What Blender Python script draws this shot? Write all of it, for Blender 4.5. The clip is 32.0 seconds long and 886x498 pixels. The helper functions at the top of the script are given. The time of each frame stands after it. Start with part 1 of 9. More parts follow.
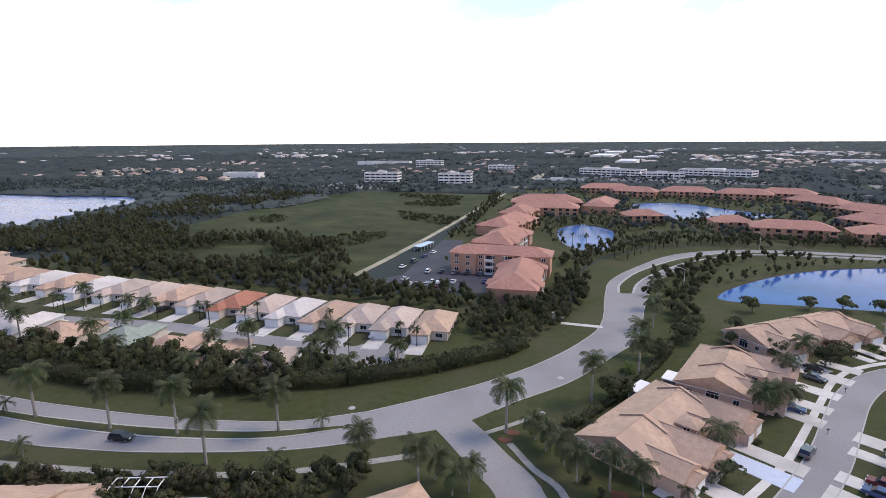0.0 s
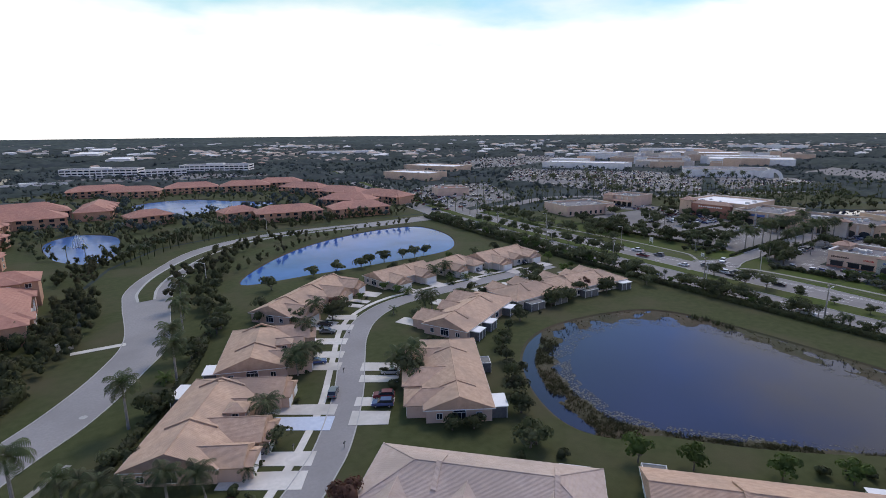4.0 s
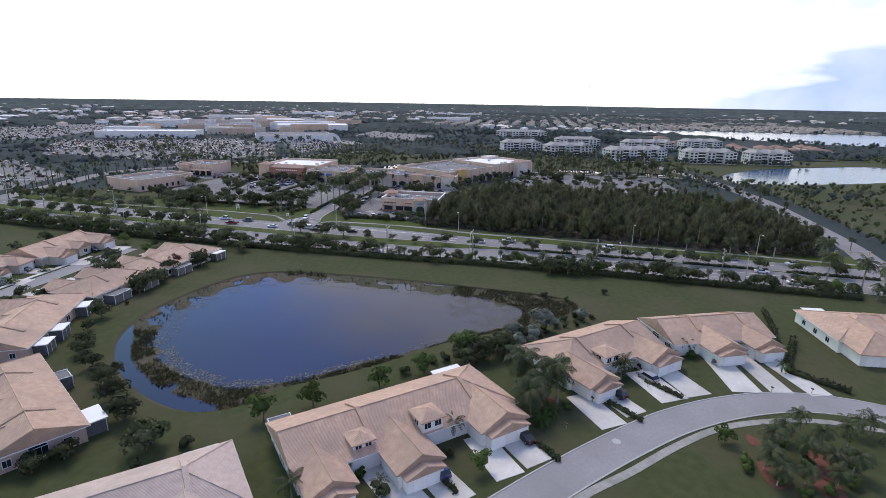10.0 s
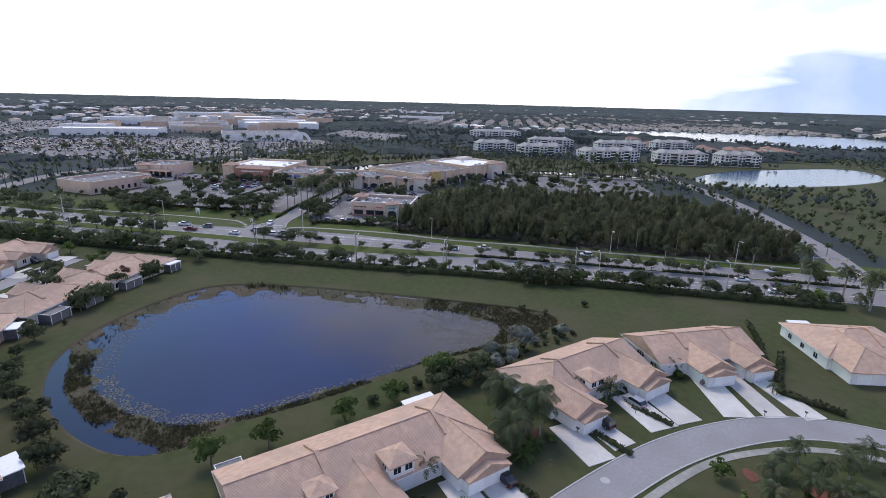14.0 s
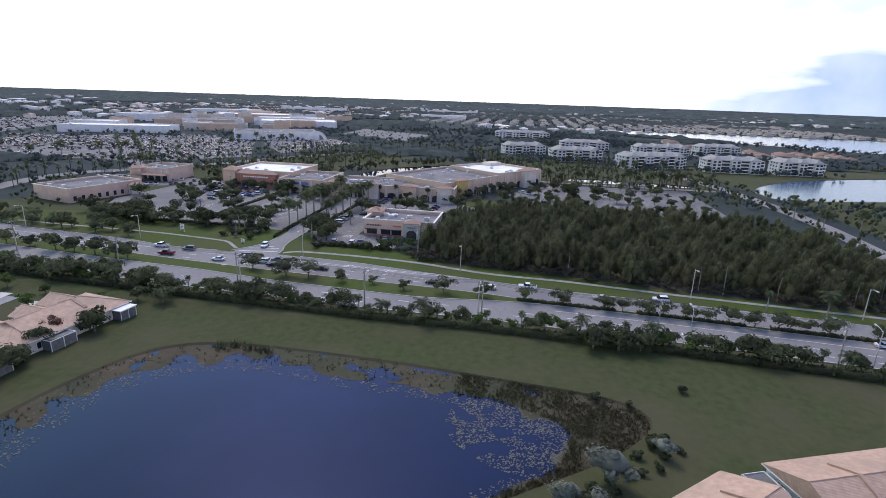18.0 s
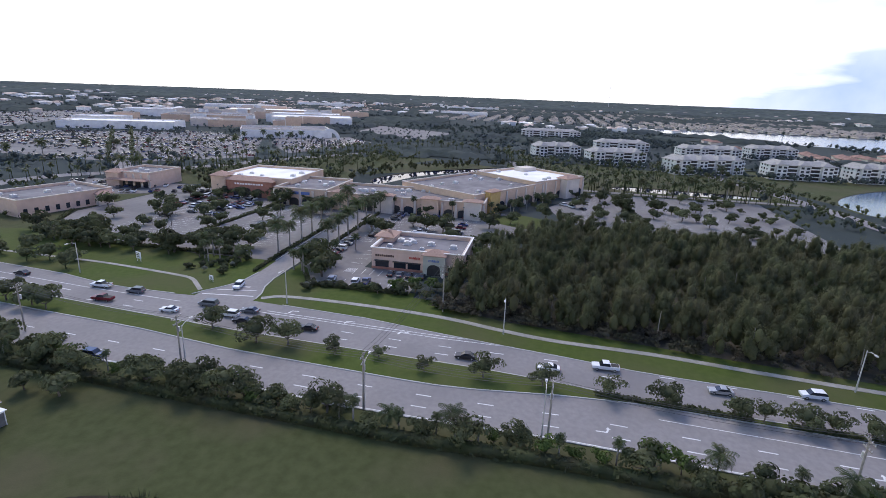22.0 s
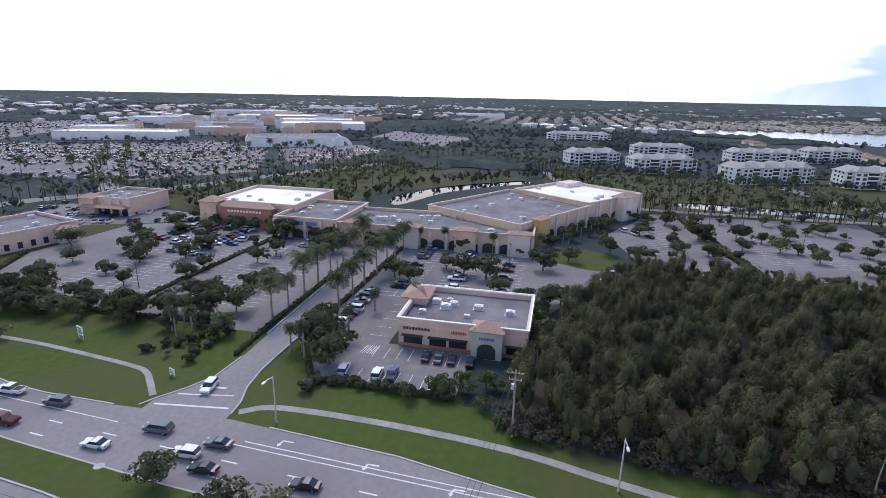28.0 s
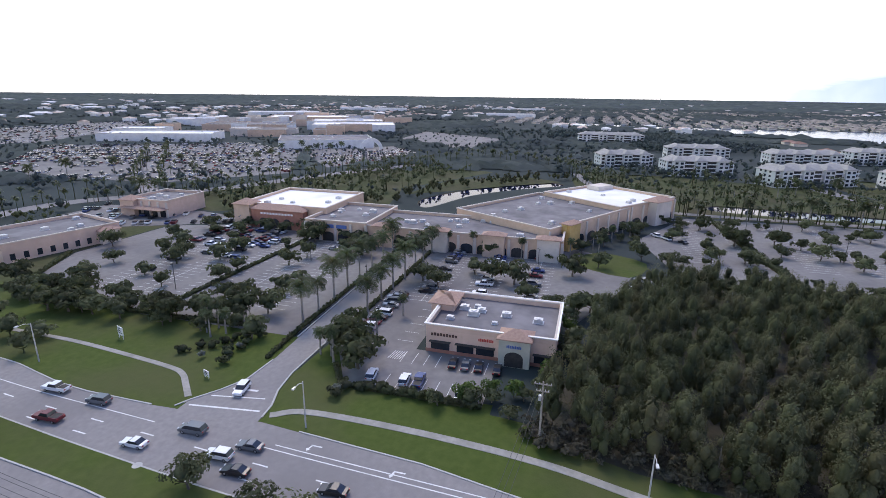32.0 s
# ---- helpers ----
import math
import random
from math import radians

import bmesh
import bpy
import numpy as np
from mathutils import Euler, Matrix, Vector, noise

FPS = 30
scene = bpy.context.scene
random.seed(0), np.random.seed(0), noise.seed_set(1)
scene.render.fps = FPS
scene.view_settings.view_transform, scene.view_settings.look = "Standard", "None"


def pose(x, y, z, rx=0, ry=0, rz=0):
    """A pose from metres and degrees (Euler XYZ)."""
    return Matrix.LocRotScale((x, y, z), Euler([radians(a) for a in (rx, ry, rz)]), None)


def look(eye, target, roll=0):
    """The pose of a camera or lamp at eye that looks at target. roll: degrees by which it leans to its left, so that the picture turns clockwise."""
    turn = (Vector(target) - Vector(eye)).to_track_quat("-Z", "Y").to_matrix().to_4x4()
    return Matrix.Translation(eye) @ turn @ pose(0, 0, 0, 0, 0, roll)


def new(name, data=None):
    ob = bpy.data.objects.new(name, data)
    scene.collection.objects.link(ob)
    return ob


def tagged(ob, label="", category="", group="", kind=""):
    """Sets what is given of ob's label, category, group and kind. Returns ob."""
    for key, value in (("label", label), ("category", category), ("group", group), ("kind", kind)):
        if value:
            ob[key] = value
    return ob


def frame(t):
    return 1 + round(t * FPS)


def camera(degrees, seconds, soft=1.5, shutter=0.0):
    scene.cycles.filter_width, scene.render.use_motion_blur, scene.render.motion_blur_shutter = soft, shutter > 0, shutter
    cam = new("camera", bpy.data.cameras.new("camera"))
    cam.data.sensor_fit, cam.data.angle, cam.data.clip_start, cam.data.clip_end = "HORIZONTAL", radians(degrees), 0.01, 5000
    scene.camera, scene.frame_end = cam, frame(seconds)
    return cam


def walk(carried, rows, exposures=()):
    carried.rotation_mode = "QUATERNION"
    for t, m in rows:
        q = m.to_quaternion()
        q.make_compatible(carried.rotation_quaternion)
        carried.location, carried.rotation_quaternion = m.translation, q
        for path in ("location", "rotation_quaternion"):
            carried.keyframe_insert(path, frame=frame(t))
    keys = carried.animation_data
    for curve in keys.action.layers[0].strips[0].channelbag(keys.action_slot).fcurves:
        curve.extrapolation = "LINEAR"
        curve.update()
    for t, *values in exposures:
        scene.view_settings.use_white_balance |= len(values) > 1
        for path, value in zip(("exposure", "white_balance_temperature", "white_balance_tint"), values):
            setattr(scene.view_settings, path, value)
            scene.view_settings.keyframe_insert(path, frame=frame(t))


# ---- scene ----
cam = camera(80.2, 32.0, soft=0.85)
# seconds, metres, yaw, pitch, roll
ROWS = [
    (0.0, 0.00, -0.00, 58.88, 13.90, -11.80, -0.38),
    (0.5, 0.00, -0.06, 58.74, 19.12, -11.75, -0.39),
    (1.0, 0.04, -0.08, 58.72, 20.28, -11.84, -0.33),
    (1.5, 0.02, -0.01, 58.72, 19.78, -11.93, -0.38),
    (2.0, 0.04, 0.07, 58.67, 15.23, -12.06, -0.43),
    (2.5, 0.07, 0.13, 58.64, 8.01, -12.15, -0.58),
    (3.0, 0.20, 0.15, 58.59, -5.46, -12.34, -0.57),
    (3.5, 0.18, 0.29, 58.45, -21.30, -12.53, -0.54),
    (4.0, 0.62, 0.47, 57.97, -36.37, -12.58, -0.47),
    (4.5, 0.65, 0.55, 58.03, -51.19, -12.71, -0.22),
    (6.5, 0.54, 0.45, 57.72, -77.01, -13.16, 0.40),
    (7.0, 0.48, 0.44, 57.32, -77.52, -14.14, 0.48),
    (7.5, 0.40, 0.47, 57.06, -77.98, -15.25, 0.55),
    (8.0, 0.41, 0.54, 57.00, -78.43, -15.84, 0.62),
    (8.5, 0.45, 0.62, 57.13, -78.87, -15.85, 0.67),
    (9.0, 0.55, 0.73, 57.47, -79.30, -16.06, 0.76),
    (9.5, 0.38, 0.81, 57.16, -79.76, -15.85, 0.82),
    (10.0, 0.38, 0.95, 57.03, -80.23, -15.81, 0.93),
    (10.5, 0.38, 1.11, 57.07, -80.63, -15.79, 0.95),
    (11.0, 0.41, 1.23, 57.13, -81.08, -15.77, 0.93),
    (11.5, 0.39, 1.29, 57.18, -81.52, -15.78, 0.98),
    (12.0, 0.37, 1.27, 57.20, -81.81, -15.80, 1.00),
    (12.5, 1.25, 1.35, 57.50, -82.21, -15.87, 0.99),
    (13.0, 3.70, 1.47, 57.93, -82.66, -16.06, 1.16),
    (13.5, 6.68, 1.71, 57.87, -83.04, -15.96, 1.31),
    (14.0, 10.60, 2.25, 57.82, -83.20, -15.89, 1.48),
    (14.5, 15.16, 3.16, 57.77, -83.08, -15.86, 1.64),
    (16.5, 36.80, 8.89, 57.72, -83.48, -15.86, 1.78),
    (17.0, 43.02, 10.30, 57.66, -83.67, -15.91, 1.87),
    (17.5, 49.42, 11.46, 57.60, -83.59, -16.00, 1.92),
    (18.0, 55.87, 12.50, 57.47, -81.08, -16.11, 1.95),
    (18.5, 62.29, 13.48, 57.27, -80.39, -16.22, 1.98),
    (19.0, 68.78, 14.57, 57.05, -80.05, -16.30, 2.01),
    (19.5, 75.33, 15.93, 56.83, -79.76, -16.36, 2.03),
    (20.0, 81.94, 17.55, 56.63, -79.52, -16.42, 2.06),
    (20.5, 88.66, 19.48, 56.43, -79.44, -16.47, 2.11),
    (21.0, 95.39, 21.65, 56.23, -79.30, -16.52, 2.16),
    (21.5, 102.07, 23.92, 56.07, -79.25, -16.55, 2.18),
    (22.0, 108.46, 26.17, 55.95, -79.18, -16.55, 2.16),
    (22.5, 114.44, 28.25, 55.89, -79.14, -16.54, 2.09),
    (23.0, 120.25, 30.24, 55.96, -79.15, -16.57, 2.03),
    (23.5, 126.18, 32.37, 56.19, -79.18, -16.65, 1.99),
    (24.0, 131.89, 34.39, 56.48, -79.22, -16.75, 1.94),
    (24.5, 137.44, 36.37, 56.72, -79.27, -16.81, 1.85),
    (25.0, 142.52, 38.40, 56.88, -79.29, -16.78, 1.71),
    (25.5, 146.64, 40.16, 57.01, -79.14, -16.67, 1.50),
    (27.5, 155.76, 45.03, 57.16, -78.17, -16.55, 1.29),
    (28.0, 156.16, 45.49, 57.39, -77.67, -16.49, 1.11),
    (28.5, 156.32, 45.44, 57.77, -77.11, -16.55, 0.98),
    (29.0, 156.27, 45.34, 58.23, -76.71, -16.65, 0.88),
    (29.5, 156.27, 45.34, 58.64, -76.32, -16.71, 0.81),
    (30.0, 156.30, 45.41, 58.95, -75.96, -16.72, 0.77),
    (30.5, 156.37, 45.44, 59.11, -75.60, -16.70, 0.73),
    (31.0, 156.43, 45.44, 59.13, -75.17, -16.64, 0.71),
    (31.5, 156.40, 45.51, 59.08, -74.80, -16.58, 0.72),
    (32.0, 156.40, 45.51, 59.08, -74.43, -16.58, 0.72),
]
walk(cam, [(t, pose(x, y, z, 0, 0, yaw) @ pose(0, 0, 0, 90 + pitch) @ pose(0, 0, 0, 0, 0, roll)) for t, x, y, z, yaw, pitch, roll in ROWS],
     [(0, 0.27, 7450, 13), (0.6, 0.15, 7450, 10), (1.5, -0.02, 7050, 6), (2.5, -0.25, 6850, 5), (4.5, -0.2, 7000, 11), (6.5, -0.12, 6900, 8), (9, 0.17, 7000, 11), (17, 0.19, 6800, 12), (25, 0.26, 6800, 13), (32, 0.32, 6850, 13)])

# ---- sky and sun ----
SUN_AZ, SUN_EL = radians(60), radians(52)


def make_sky():
    w = bpy.data.worlds.new("sky")
    scene.world = w
    w.use_nodes = True
    nt = w.node_tree
    nt.nodes.clear()
    N, K = nt.nodes.new, nt.links.new

    def calc(op, a, b=None, clamp=False):
        n = N("ShaderNodeMath")
        n.operation, n.use_clamp = op, clamp
        for i, v in enumerate((a, b)):
            if v is None:
                continue
            if isinstance(v, (int, float)):
                n.inputs[i].default_value = v
            else:
                K(v, n.inputs[i])
        return n.outputs[0]

    tc = N("ShaderNodeTexCoord")
    sep = N("ShaderNodeSeparateXYZ")
    K(tc.outputs["Generated"], sep.inputs[0])
    x, y, z = sep.outputs
    zz = calc("ADD", calc("MAXIMUM", z, 0.0), 0.13)
    comb = N("ShaderNodeCombineXYZ")
    K(calc("DIVIDE", x, zz), comb.inputs[0])
    K(calc("DIVIDE", y, zz), comb.inputs[1])
    n1 = N("ShaderNodeTexNoise")
    n1.inputs["Scale"].default_value, n1.inputs["Detail"].default_value, n1.inputs["Roughness"].default_value = 1.1, 7, 0.5
    K(comb.outputs[0], n1.inputs["Vector"])
    n2 = N("ShaderNodeTexNoise")
    n2.inputs["Scale"].default_value, n2.inputs["Detail"].default_value = 5.0, 6
    K(tc.outputs["Generated"], n2.inputs["Vector"])
    low = N("ShaderNodeMapRange")
    low.inputs["From Min"].default_value, low.inputs["From Max"].default_value = 0.24, 0.12
    K(z, low.inputs["Value"])
    cloud = calc("ADD", calc("MULTIPLY", calc("SUBTRACT", n1.outputs["Fac"], 0.51), 3.2), calc("MULTIPLY", low.outputs[0], 1.5), True)
    # a bright heap of cloud to the east
    wisp = calc("SUBTRACT", n1.outputs["Fac"], 0.5)
    under = calc("MULTIPLY", calc("ADD", calc("SUBTRACT", 0.485, z), calc("MULTIPLY", wisp, 0.30)), 13.0, True)
    south = calc("MULTIPLY", calc("ADD", calc("SUBTRACT", calc("MULTIPLY", x, 0.58), y), calc("MULTIPLY", wisp, 0.55)), 6.0, True)
    east = calc("MULTIPLY", calc("SUBTRACT", x, 0.35), 4.0, True)
    heap = calc("MULTIPLY", calc("MULTIPLY", under, south), east)
    # clear sky high over the east and low in the north-east
    clear = calc("MULTIPLY", calc("MULTIPLY", calc("SUBTRACT", 1.0, heap), east), calc("MULTIPLY", calc("SUBTRACT", z, 0.28), 12.0, True))
    cloud = calc("MULTIPLY", cloud, calc("SUBTRACT", 1.0, calc("MULTIPLY", clear, 0.85)))
    cloud = calc("ADD", cloud, calc("MULTIPLY", heap, 0.8), True)
    # a thin veil to the north-west
    veil = calc("ADD", calc("ADD", calc("MULTIPLY", x, -0.31), calc("MULTIPLY", y, 0.852)), calc("MULTIPLY", z, 0.423))
    veil = calc("MULTIPLY", calc("SUBTRACT", veil, 0.78), 5.0, True)
    cloud = calc("ADD", cloud, calc("MULTIPLY", veil, 0.16), True)
    sky = N("ShaderNodeTexSky")
    sky.sky_type, sky.sun_disc = "NISHITA", False
    sky.sun_elevation, sky.sun_rotation = SUN_EL, SUN_AZ
    blue = N("ShaderNodeMix")
    blue.data_type, blue.blend_type = "RGBA", "MULTIPLY"
    blue.inputs["Factor"].default_value = 1.0
    K(sky.outputs[0], blue.inputs["A"])
    blue.inputs["B"].default_value = (0.115, 0.148, 0.235, 1)
    cyan = N("ShaderNodeMix")
    cyan.data_type = "RGBA"
    K(calc("MULTIPLY", calc("SUBTRACT", y, 0.45), 3.0, True), cyan.inputs["Factor"])
    K(blue.outputs["Result"], cyan.inputs["A"])
    cyan.inputs["B"].default_value = (0.52, 0.93, 1.14, 1)
    white = N("ShaderNodeMix")
    white.data_type = "RGBA"
    K(n2.outputs["Fac"], white.inputs["Factor"])
    white.inputs["A"].default_value = (1.02, 1.06, 1.12, 1)
    white.inputs["B"].default_value = (1.28, 1.3, 1.32, 1)
    glow = N("ShaderNodeMix")
    glow.data_type = "RGBA"
    K(low.outputs[0], glow.inputs["Factor"])
    K(white.outputs["Result"], glow.inputs["A"])
    glow.inputs["B"].default_value = (1.62, 1.64, 1.66, 1)
    mix = N("ShaderNodeMix")
    mix.data_type = "RGBA"
    K(cloud, mix.inputs["Factor"])
    K(cyan.outputs["Result"], mix.inputs["A"])
    K(glow.outputs["Result"], mix.inputs["B"])
    # a rain cloud low over the south-east
    toward = calc("ADD", calc("MULTIPLY", x, 0.80), calc("MULTIPLY", y, -0.60))
    ragged = calc("ADD", calc("MULTIPLY", calc("SUBTRACT", n2.outputs["Fac"], 0.5), 0.16), calc("MULTIPLY", calc("SUBTRACT", n1.outputs["Fac"], 0.5), 0.12))
    rise = calc("MULTIPLY", calc("SUBTRACT", toward, 0.912), 2.2)
    bank = calc("MULTIPLY", calc("SUBTRACT", calc("ADD", rise, ragged), z), 13.0, True)
    storm = N("ShaderNodeMix")
    storm.data_type = "RGBA"
    K(calc("MULTIPLY", bank, calc("MULTIPLY", calc("SUBTRACT", 1.28, n2.outputs["Fac"]), 1.05), True), storm.inputs["Factor"])
    K(mix.outputs["Result"], storm.inputs["A"])
    storm.inputs["B"].default_value = (0.44, 0.60, 0.98, 1)
    bg = N("ShaderNodeBackground")
    # pale blue gap over the rain cloud
    gap = calc("MULTIPLY", calc("MULTIPLY", calc("SUBTRACT", toward, 0.915), 26.0, True), calc("MULTIPLY", calc("ADD", calc("SUBTRACT", z, 0.098), ragged), 16.0, True))
    gap = calc("MULTIPLY", gap, calc("MULTIPLY", calc("SUBTRACT", 0.34, z), 8.0, True))
    pale = N("ShaderNodeMix")
    pale.data_type = "RGBA"
    K(calc("MULTIPLY", gap, 0.8), pale.inputs["Factor"])
    K(storm.outputs["Result"], pale.inputs["A"])
    pale.inputs["B"].default_value = (0.62, 0.86, 1.05, 1)
    K(pale.outputs["Result"], bg.inputs["Color"])
    bg.inputs["Strength"].default_value = 1.0
    K(bg.outputs[0], N("ShaderNodeOutputWorld").inputs[0])


make_sky()
sun = new("sun", bpy.data.lights.new("sun", "SUN"))
sun.data.energy, sun.data.angle, sun.data.color = 1.75, radians(22), (1.0, 0.89, 0.75)
sun.matrix_world = look((300 * math.sin(SUN_AZ) * math.cos(SUN_EL), 300 * math.cos(SUN_AZ) * math.cos(SUN_EL), 300 * math.sin(SUN_EL)), (0, 0, 0))


# ---- materials ----
def surface(name, a, b, scale=0.4, c=None, big=0.03, rough=0.85, bump=0.0, bump_scale=8.0, random_value=0.0, metal=0.0, rows=0.0, island=0.0, spec=0.5, detail=6, thin=0.0):
    """Two colours mixed by fine noise, a third by broad stains, with fine relief; rows: courses of tiles that follow the height."""
    m = bpy.data.materials.new(name)
    m.use_nodes = True
    nt = m.node_tree
    N, K = nt.nodes.new, nt.links.new
    bsdf = nt.nodes["Principled BSDF"]
    bsdf.inputs["Roughness"].default_value, bsdf.inputs["Metallic"].default_value = rough, metal
    bsdf.inputs["Specular IOR Level"].default_value = spec
    geo = N("ShaderNodeNewGeometry")

    def noise_tex(s, d):
        n = N("ShaderNodeTexNoise")
        n.inputs["Scale"].default_value, n.inputs["Detail"].default_value = s, d
        K(geo.outputs["Position"], n.inputs["Vector"])
        return n.outputs["Fac"]

    def ramp(v, lo, hi):
        r = N("ShaderNodeMapRange")
        r.inputs["From Min"].default_value, r.inputs["From Max"].default_value = lo, hi
        K(v, r.inputs["Value"])
        return r.outputs[0]

    def mixed(f, p, q):
        x = N("ShaderNodeMix")
        x.data_type = "RGBA"
        K(f, x.inputs["Factor"])
        for key, v in (("A", p), ("B", q)):
            if isinstance(v, tuple):
                x.inputs[key].default_value = (*v, 1)
            else:
                K(v, x.inputs[key])
        return x.outputs["Result"]

    col = mixed(ramp(noise_tex(scale, detail), 0.32, 0.68), a, b)
    if c:
        col = mixed(ramp(noise_tex(big, 5), 0.45, 0.72), col, c)
    if random_value or island:
        h = N("ShaderNodeHueSaturation")
        if island:
            src, amt = geo.outputs["Random Per Island"], island
        else:
            src, amt = N("ShaderNodeObjectInfo").outputs["Random"], random_value
        r = N("ShaderNodeMapRange")
        r.inputs["To Min"].default_value, r.inputs["To Max"].default_value = 1 - amt, 1 + amt
        K(src, r.inputs["Value"])
        K(r.outputs[0], h.inputs["Value"])
        K(col, h.inputs["Color"])
        col = h.outputs["Color"]
    K(col, bsdf.inputs["Base Color"])
    if thin:  # leaves let some light through
        tr, ms = N("ShaderNodeBsdfTranslucent"), N("ShaderNodeMixShader")
        K(col, tr.inputs["Color"])
        ms.inputs[0].default_value = thin
        K(bsdf.outputs[0], ms.inputs[1])
        K(tr.outputs[0], ms.inputs[2])
        K(ms.outputs[0], nt.nodes["Material Output"].inputs["Surface"])
    height = None
    if rows:
        wv = N("ShaderNodeTexWave")
        wv.bands_direction = "Z"
        wv.inputs["Scale"].default_value, wv.inputs["Distortion"].default_value = rows, 1.5
        K(geo.outputs["Position"], wv.inputs["Vector"])
        height = wv.outputs["Fac"]
    if bump:
        bn = N("ShaderNodeBump")
        bn.inputs["Strength"].default_value, bn.inputs["Distance"].default_value = bump, 0.05
        if height is not None:
            ad = N("ShaderNodeMath")
            K(height, ad.inputs[0])
            K(noise_tex(bump_scale, 3), ad.inputs[1])
            K(ad.outputs[0], bn.inputs["Height"])
        else:
            K(noise_tex(bump_scale, 4), bn.inputs["Height"])
        K(bn.outputs[0], bsdf.inputs["Normal"])
    return m


def water_material(name, deep, ripple, rough=0.04, spec=0.5):
    m = surface(name, deep, tuple(v * 1.5 for v in deep), 0.05, rough=rough, bump=ripple, bump_scale=1.6, spec=spec)
    m.node_tree.nodes["Principled BSDF"].inputs["IOR"].default_value = 1.33
    return m


GRASS = surface("grass", (0.046, 0.055, 0.020), (0.064, 0.073, 0.029), 0.5, (0.080, 0.072, 0.040), 0.045, 0.95, 0.6, 3.0, spec=0.15)
VERGE = surface("verge_grass", (0.052, 0.076, 0.015), (0.070, 0.094, 0.021), 0.6, (0.078, 0.082, 0.033), 0.04, 0.95, 0.6, 3.0, spec=0.15)
GRASS_ROUGH = surface("rough_grass", (0.036, 0.046, 0.020), (0.074, 0.082, 0.038), 0.06, (0.032, 0.038, 0.019), 0.022, 0.95, 0.8, 1.2, spec=0.1)
# the plain's bluish cast stands for haze towards the horizon
HAZED_LAND = surface("land", (0.032, 0.042, 0.040), (0.046, 0.058, 0.054), 0.03, (0.044, 0.055, 0.056), 0.0045, 0.95, spec=0.1)
ROAD = surface("road_concrete", (0.262, 0.248, 0.244), (0.31, 0.294, 0.286), 1.6, (0.225, 0.213, 0.208), 0.05, 0.85, 0.25, 9, spec=0.25)
AVENUE = surface("avenue_asphalt", (0.212, 0.197, 0.192), (0.252, 0.236, 0.227), 0.9, (0.180, 0.169, 0.167), 0.04, 0.85, 0.25, 9, spec=0.25)
LOT = surface("parking_asphalt", (0.170, 0.160, 0.154), (0.215, 0.204, 0.194), 0.5, (0.135, 0.127, 0.127), 0.05, 0.88, 0.25, 7, spec=0.25)
NEW_ASPHALT = surface("new_asphalt", (0.045, 0.047, 0.06), (0.06, 0.062, 0.075), 0.5, (0.075, 0.075, 0.085), 0.05, 0.85, spec=0.3)
CONCRETE = surface("driveway_concrete", (0.53, 0.505, 0.455), (0.62, 0.585, 0.53), 1.2, (0.41, 0.38, 0.34), 0.15, 0.85, 0.2, 8, 0.10)
DRIVE_BLUE = surface("painted_driveway", (0.46, 0.52, 0.62), (0.54, 0.59, 0.68), 1.0, rough=0.8)
WALKWAY = surface("sidewalk_concrete", (0.26, 0.248, 0.222), (0.34, 0.322, 0.288), 1.1, (0.20, 0.195, 0.165), 0.2, 0.9, 0.2, 8)
KERB = surface("kerb_concrete", (0.36, 0.35, 0.33), (0.44, 0.43, 0.40), 1.4, rough=0.9)
PAINT = surface("road_paint", (0.62, 0.62, 0.60), (0.72, 0.72, 0.70), 3.0, (0.5, 0.5, 0.48), 0.4, 0.8)
YELLOW = surface("yellow_paint", (0.55, 0.40, 0.10), (0.62, 0.46, 0.12), 3.0, rough=0.8)
DIRT = surface("dirt", (0.33, 0.29, 0.20), (0.43, 0.385, 0.28), 0.3, (0.22, 0.21, 0.13), 0.06, 0.95)
SAND = surface("sand", (0.45, 0.42, 0.36), (0.55, 0.52, 0.46), 0.2, (0.25, 0.25, 0.2), 0.03, 0.95)
MULCH = surface("mulch", (0.11, 0.04, 0.025), (0.17, 0.06, 0.035), 1.5, rough=0.95, bump=0.8, bump_scale=5)
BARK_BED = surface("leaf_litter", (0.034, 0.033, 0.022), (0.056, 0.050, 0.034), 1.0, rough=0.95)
WATER = water_material("pond_water", (0.004, 0.008, 0.030), 0.015, 0.03)
# blue of the mirrored sky is mixed into the next three base colours
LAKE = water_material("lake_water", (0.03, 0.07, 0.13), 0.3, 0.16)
SKY_TINT_WATER = water_material("sky_tinted_pond_water", (0.028, 0.075, 0.235), 0.35, 0.07, 0.16)
ROUGH_WATER = water_material("sky_tinted_rippled_water", (0.05, 0.105, 0.25), 0.7, 0.22, 0.1)
MARSH = surface("matted_water_plants", (0.040, 0.034, 0.019), (0.080, 0.060, 0.036), 0.12, (0.038, 0.048, 0.020), 0.035, 0.85, 0.5, 2.5, spec=0.25)
REED = surface("reeds", (0.058, 0.056, 0.028), (0.094, 0.086, 0.046), 0.25, (0.052, 0.056, 0.026), 0.1, 0.95, island=0.10, spec=0.1, thin=0.35)
PAD = surface("lily_pads", (0.062, 0.063, 0.052), (0.100, 0.098, 0.082), 1.0, rough=0.75, island=0.25)
TILE_TAN = surface("tan_roof_tile", (0.435, 0.288, 0.200), (0.55, 0.376, 0.266), 0.9, (0.37, 0.262, 0.195), 0.12, 0.85, 0.6, 5.0, 0.07, rows=4.2)
TILE_PINK = surface("pink_roof_tile", (0.43, 0.278, 0.196), (0.54, 0.364, 0.262), 0.9, (0.36, 0.256, 0.194), 0.12, 0.85, 0.6, 5.0, 0.07, rows=4.2)
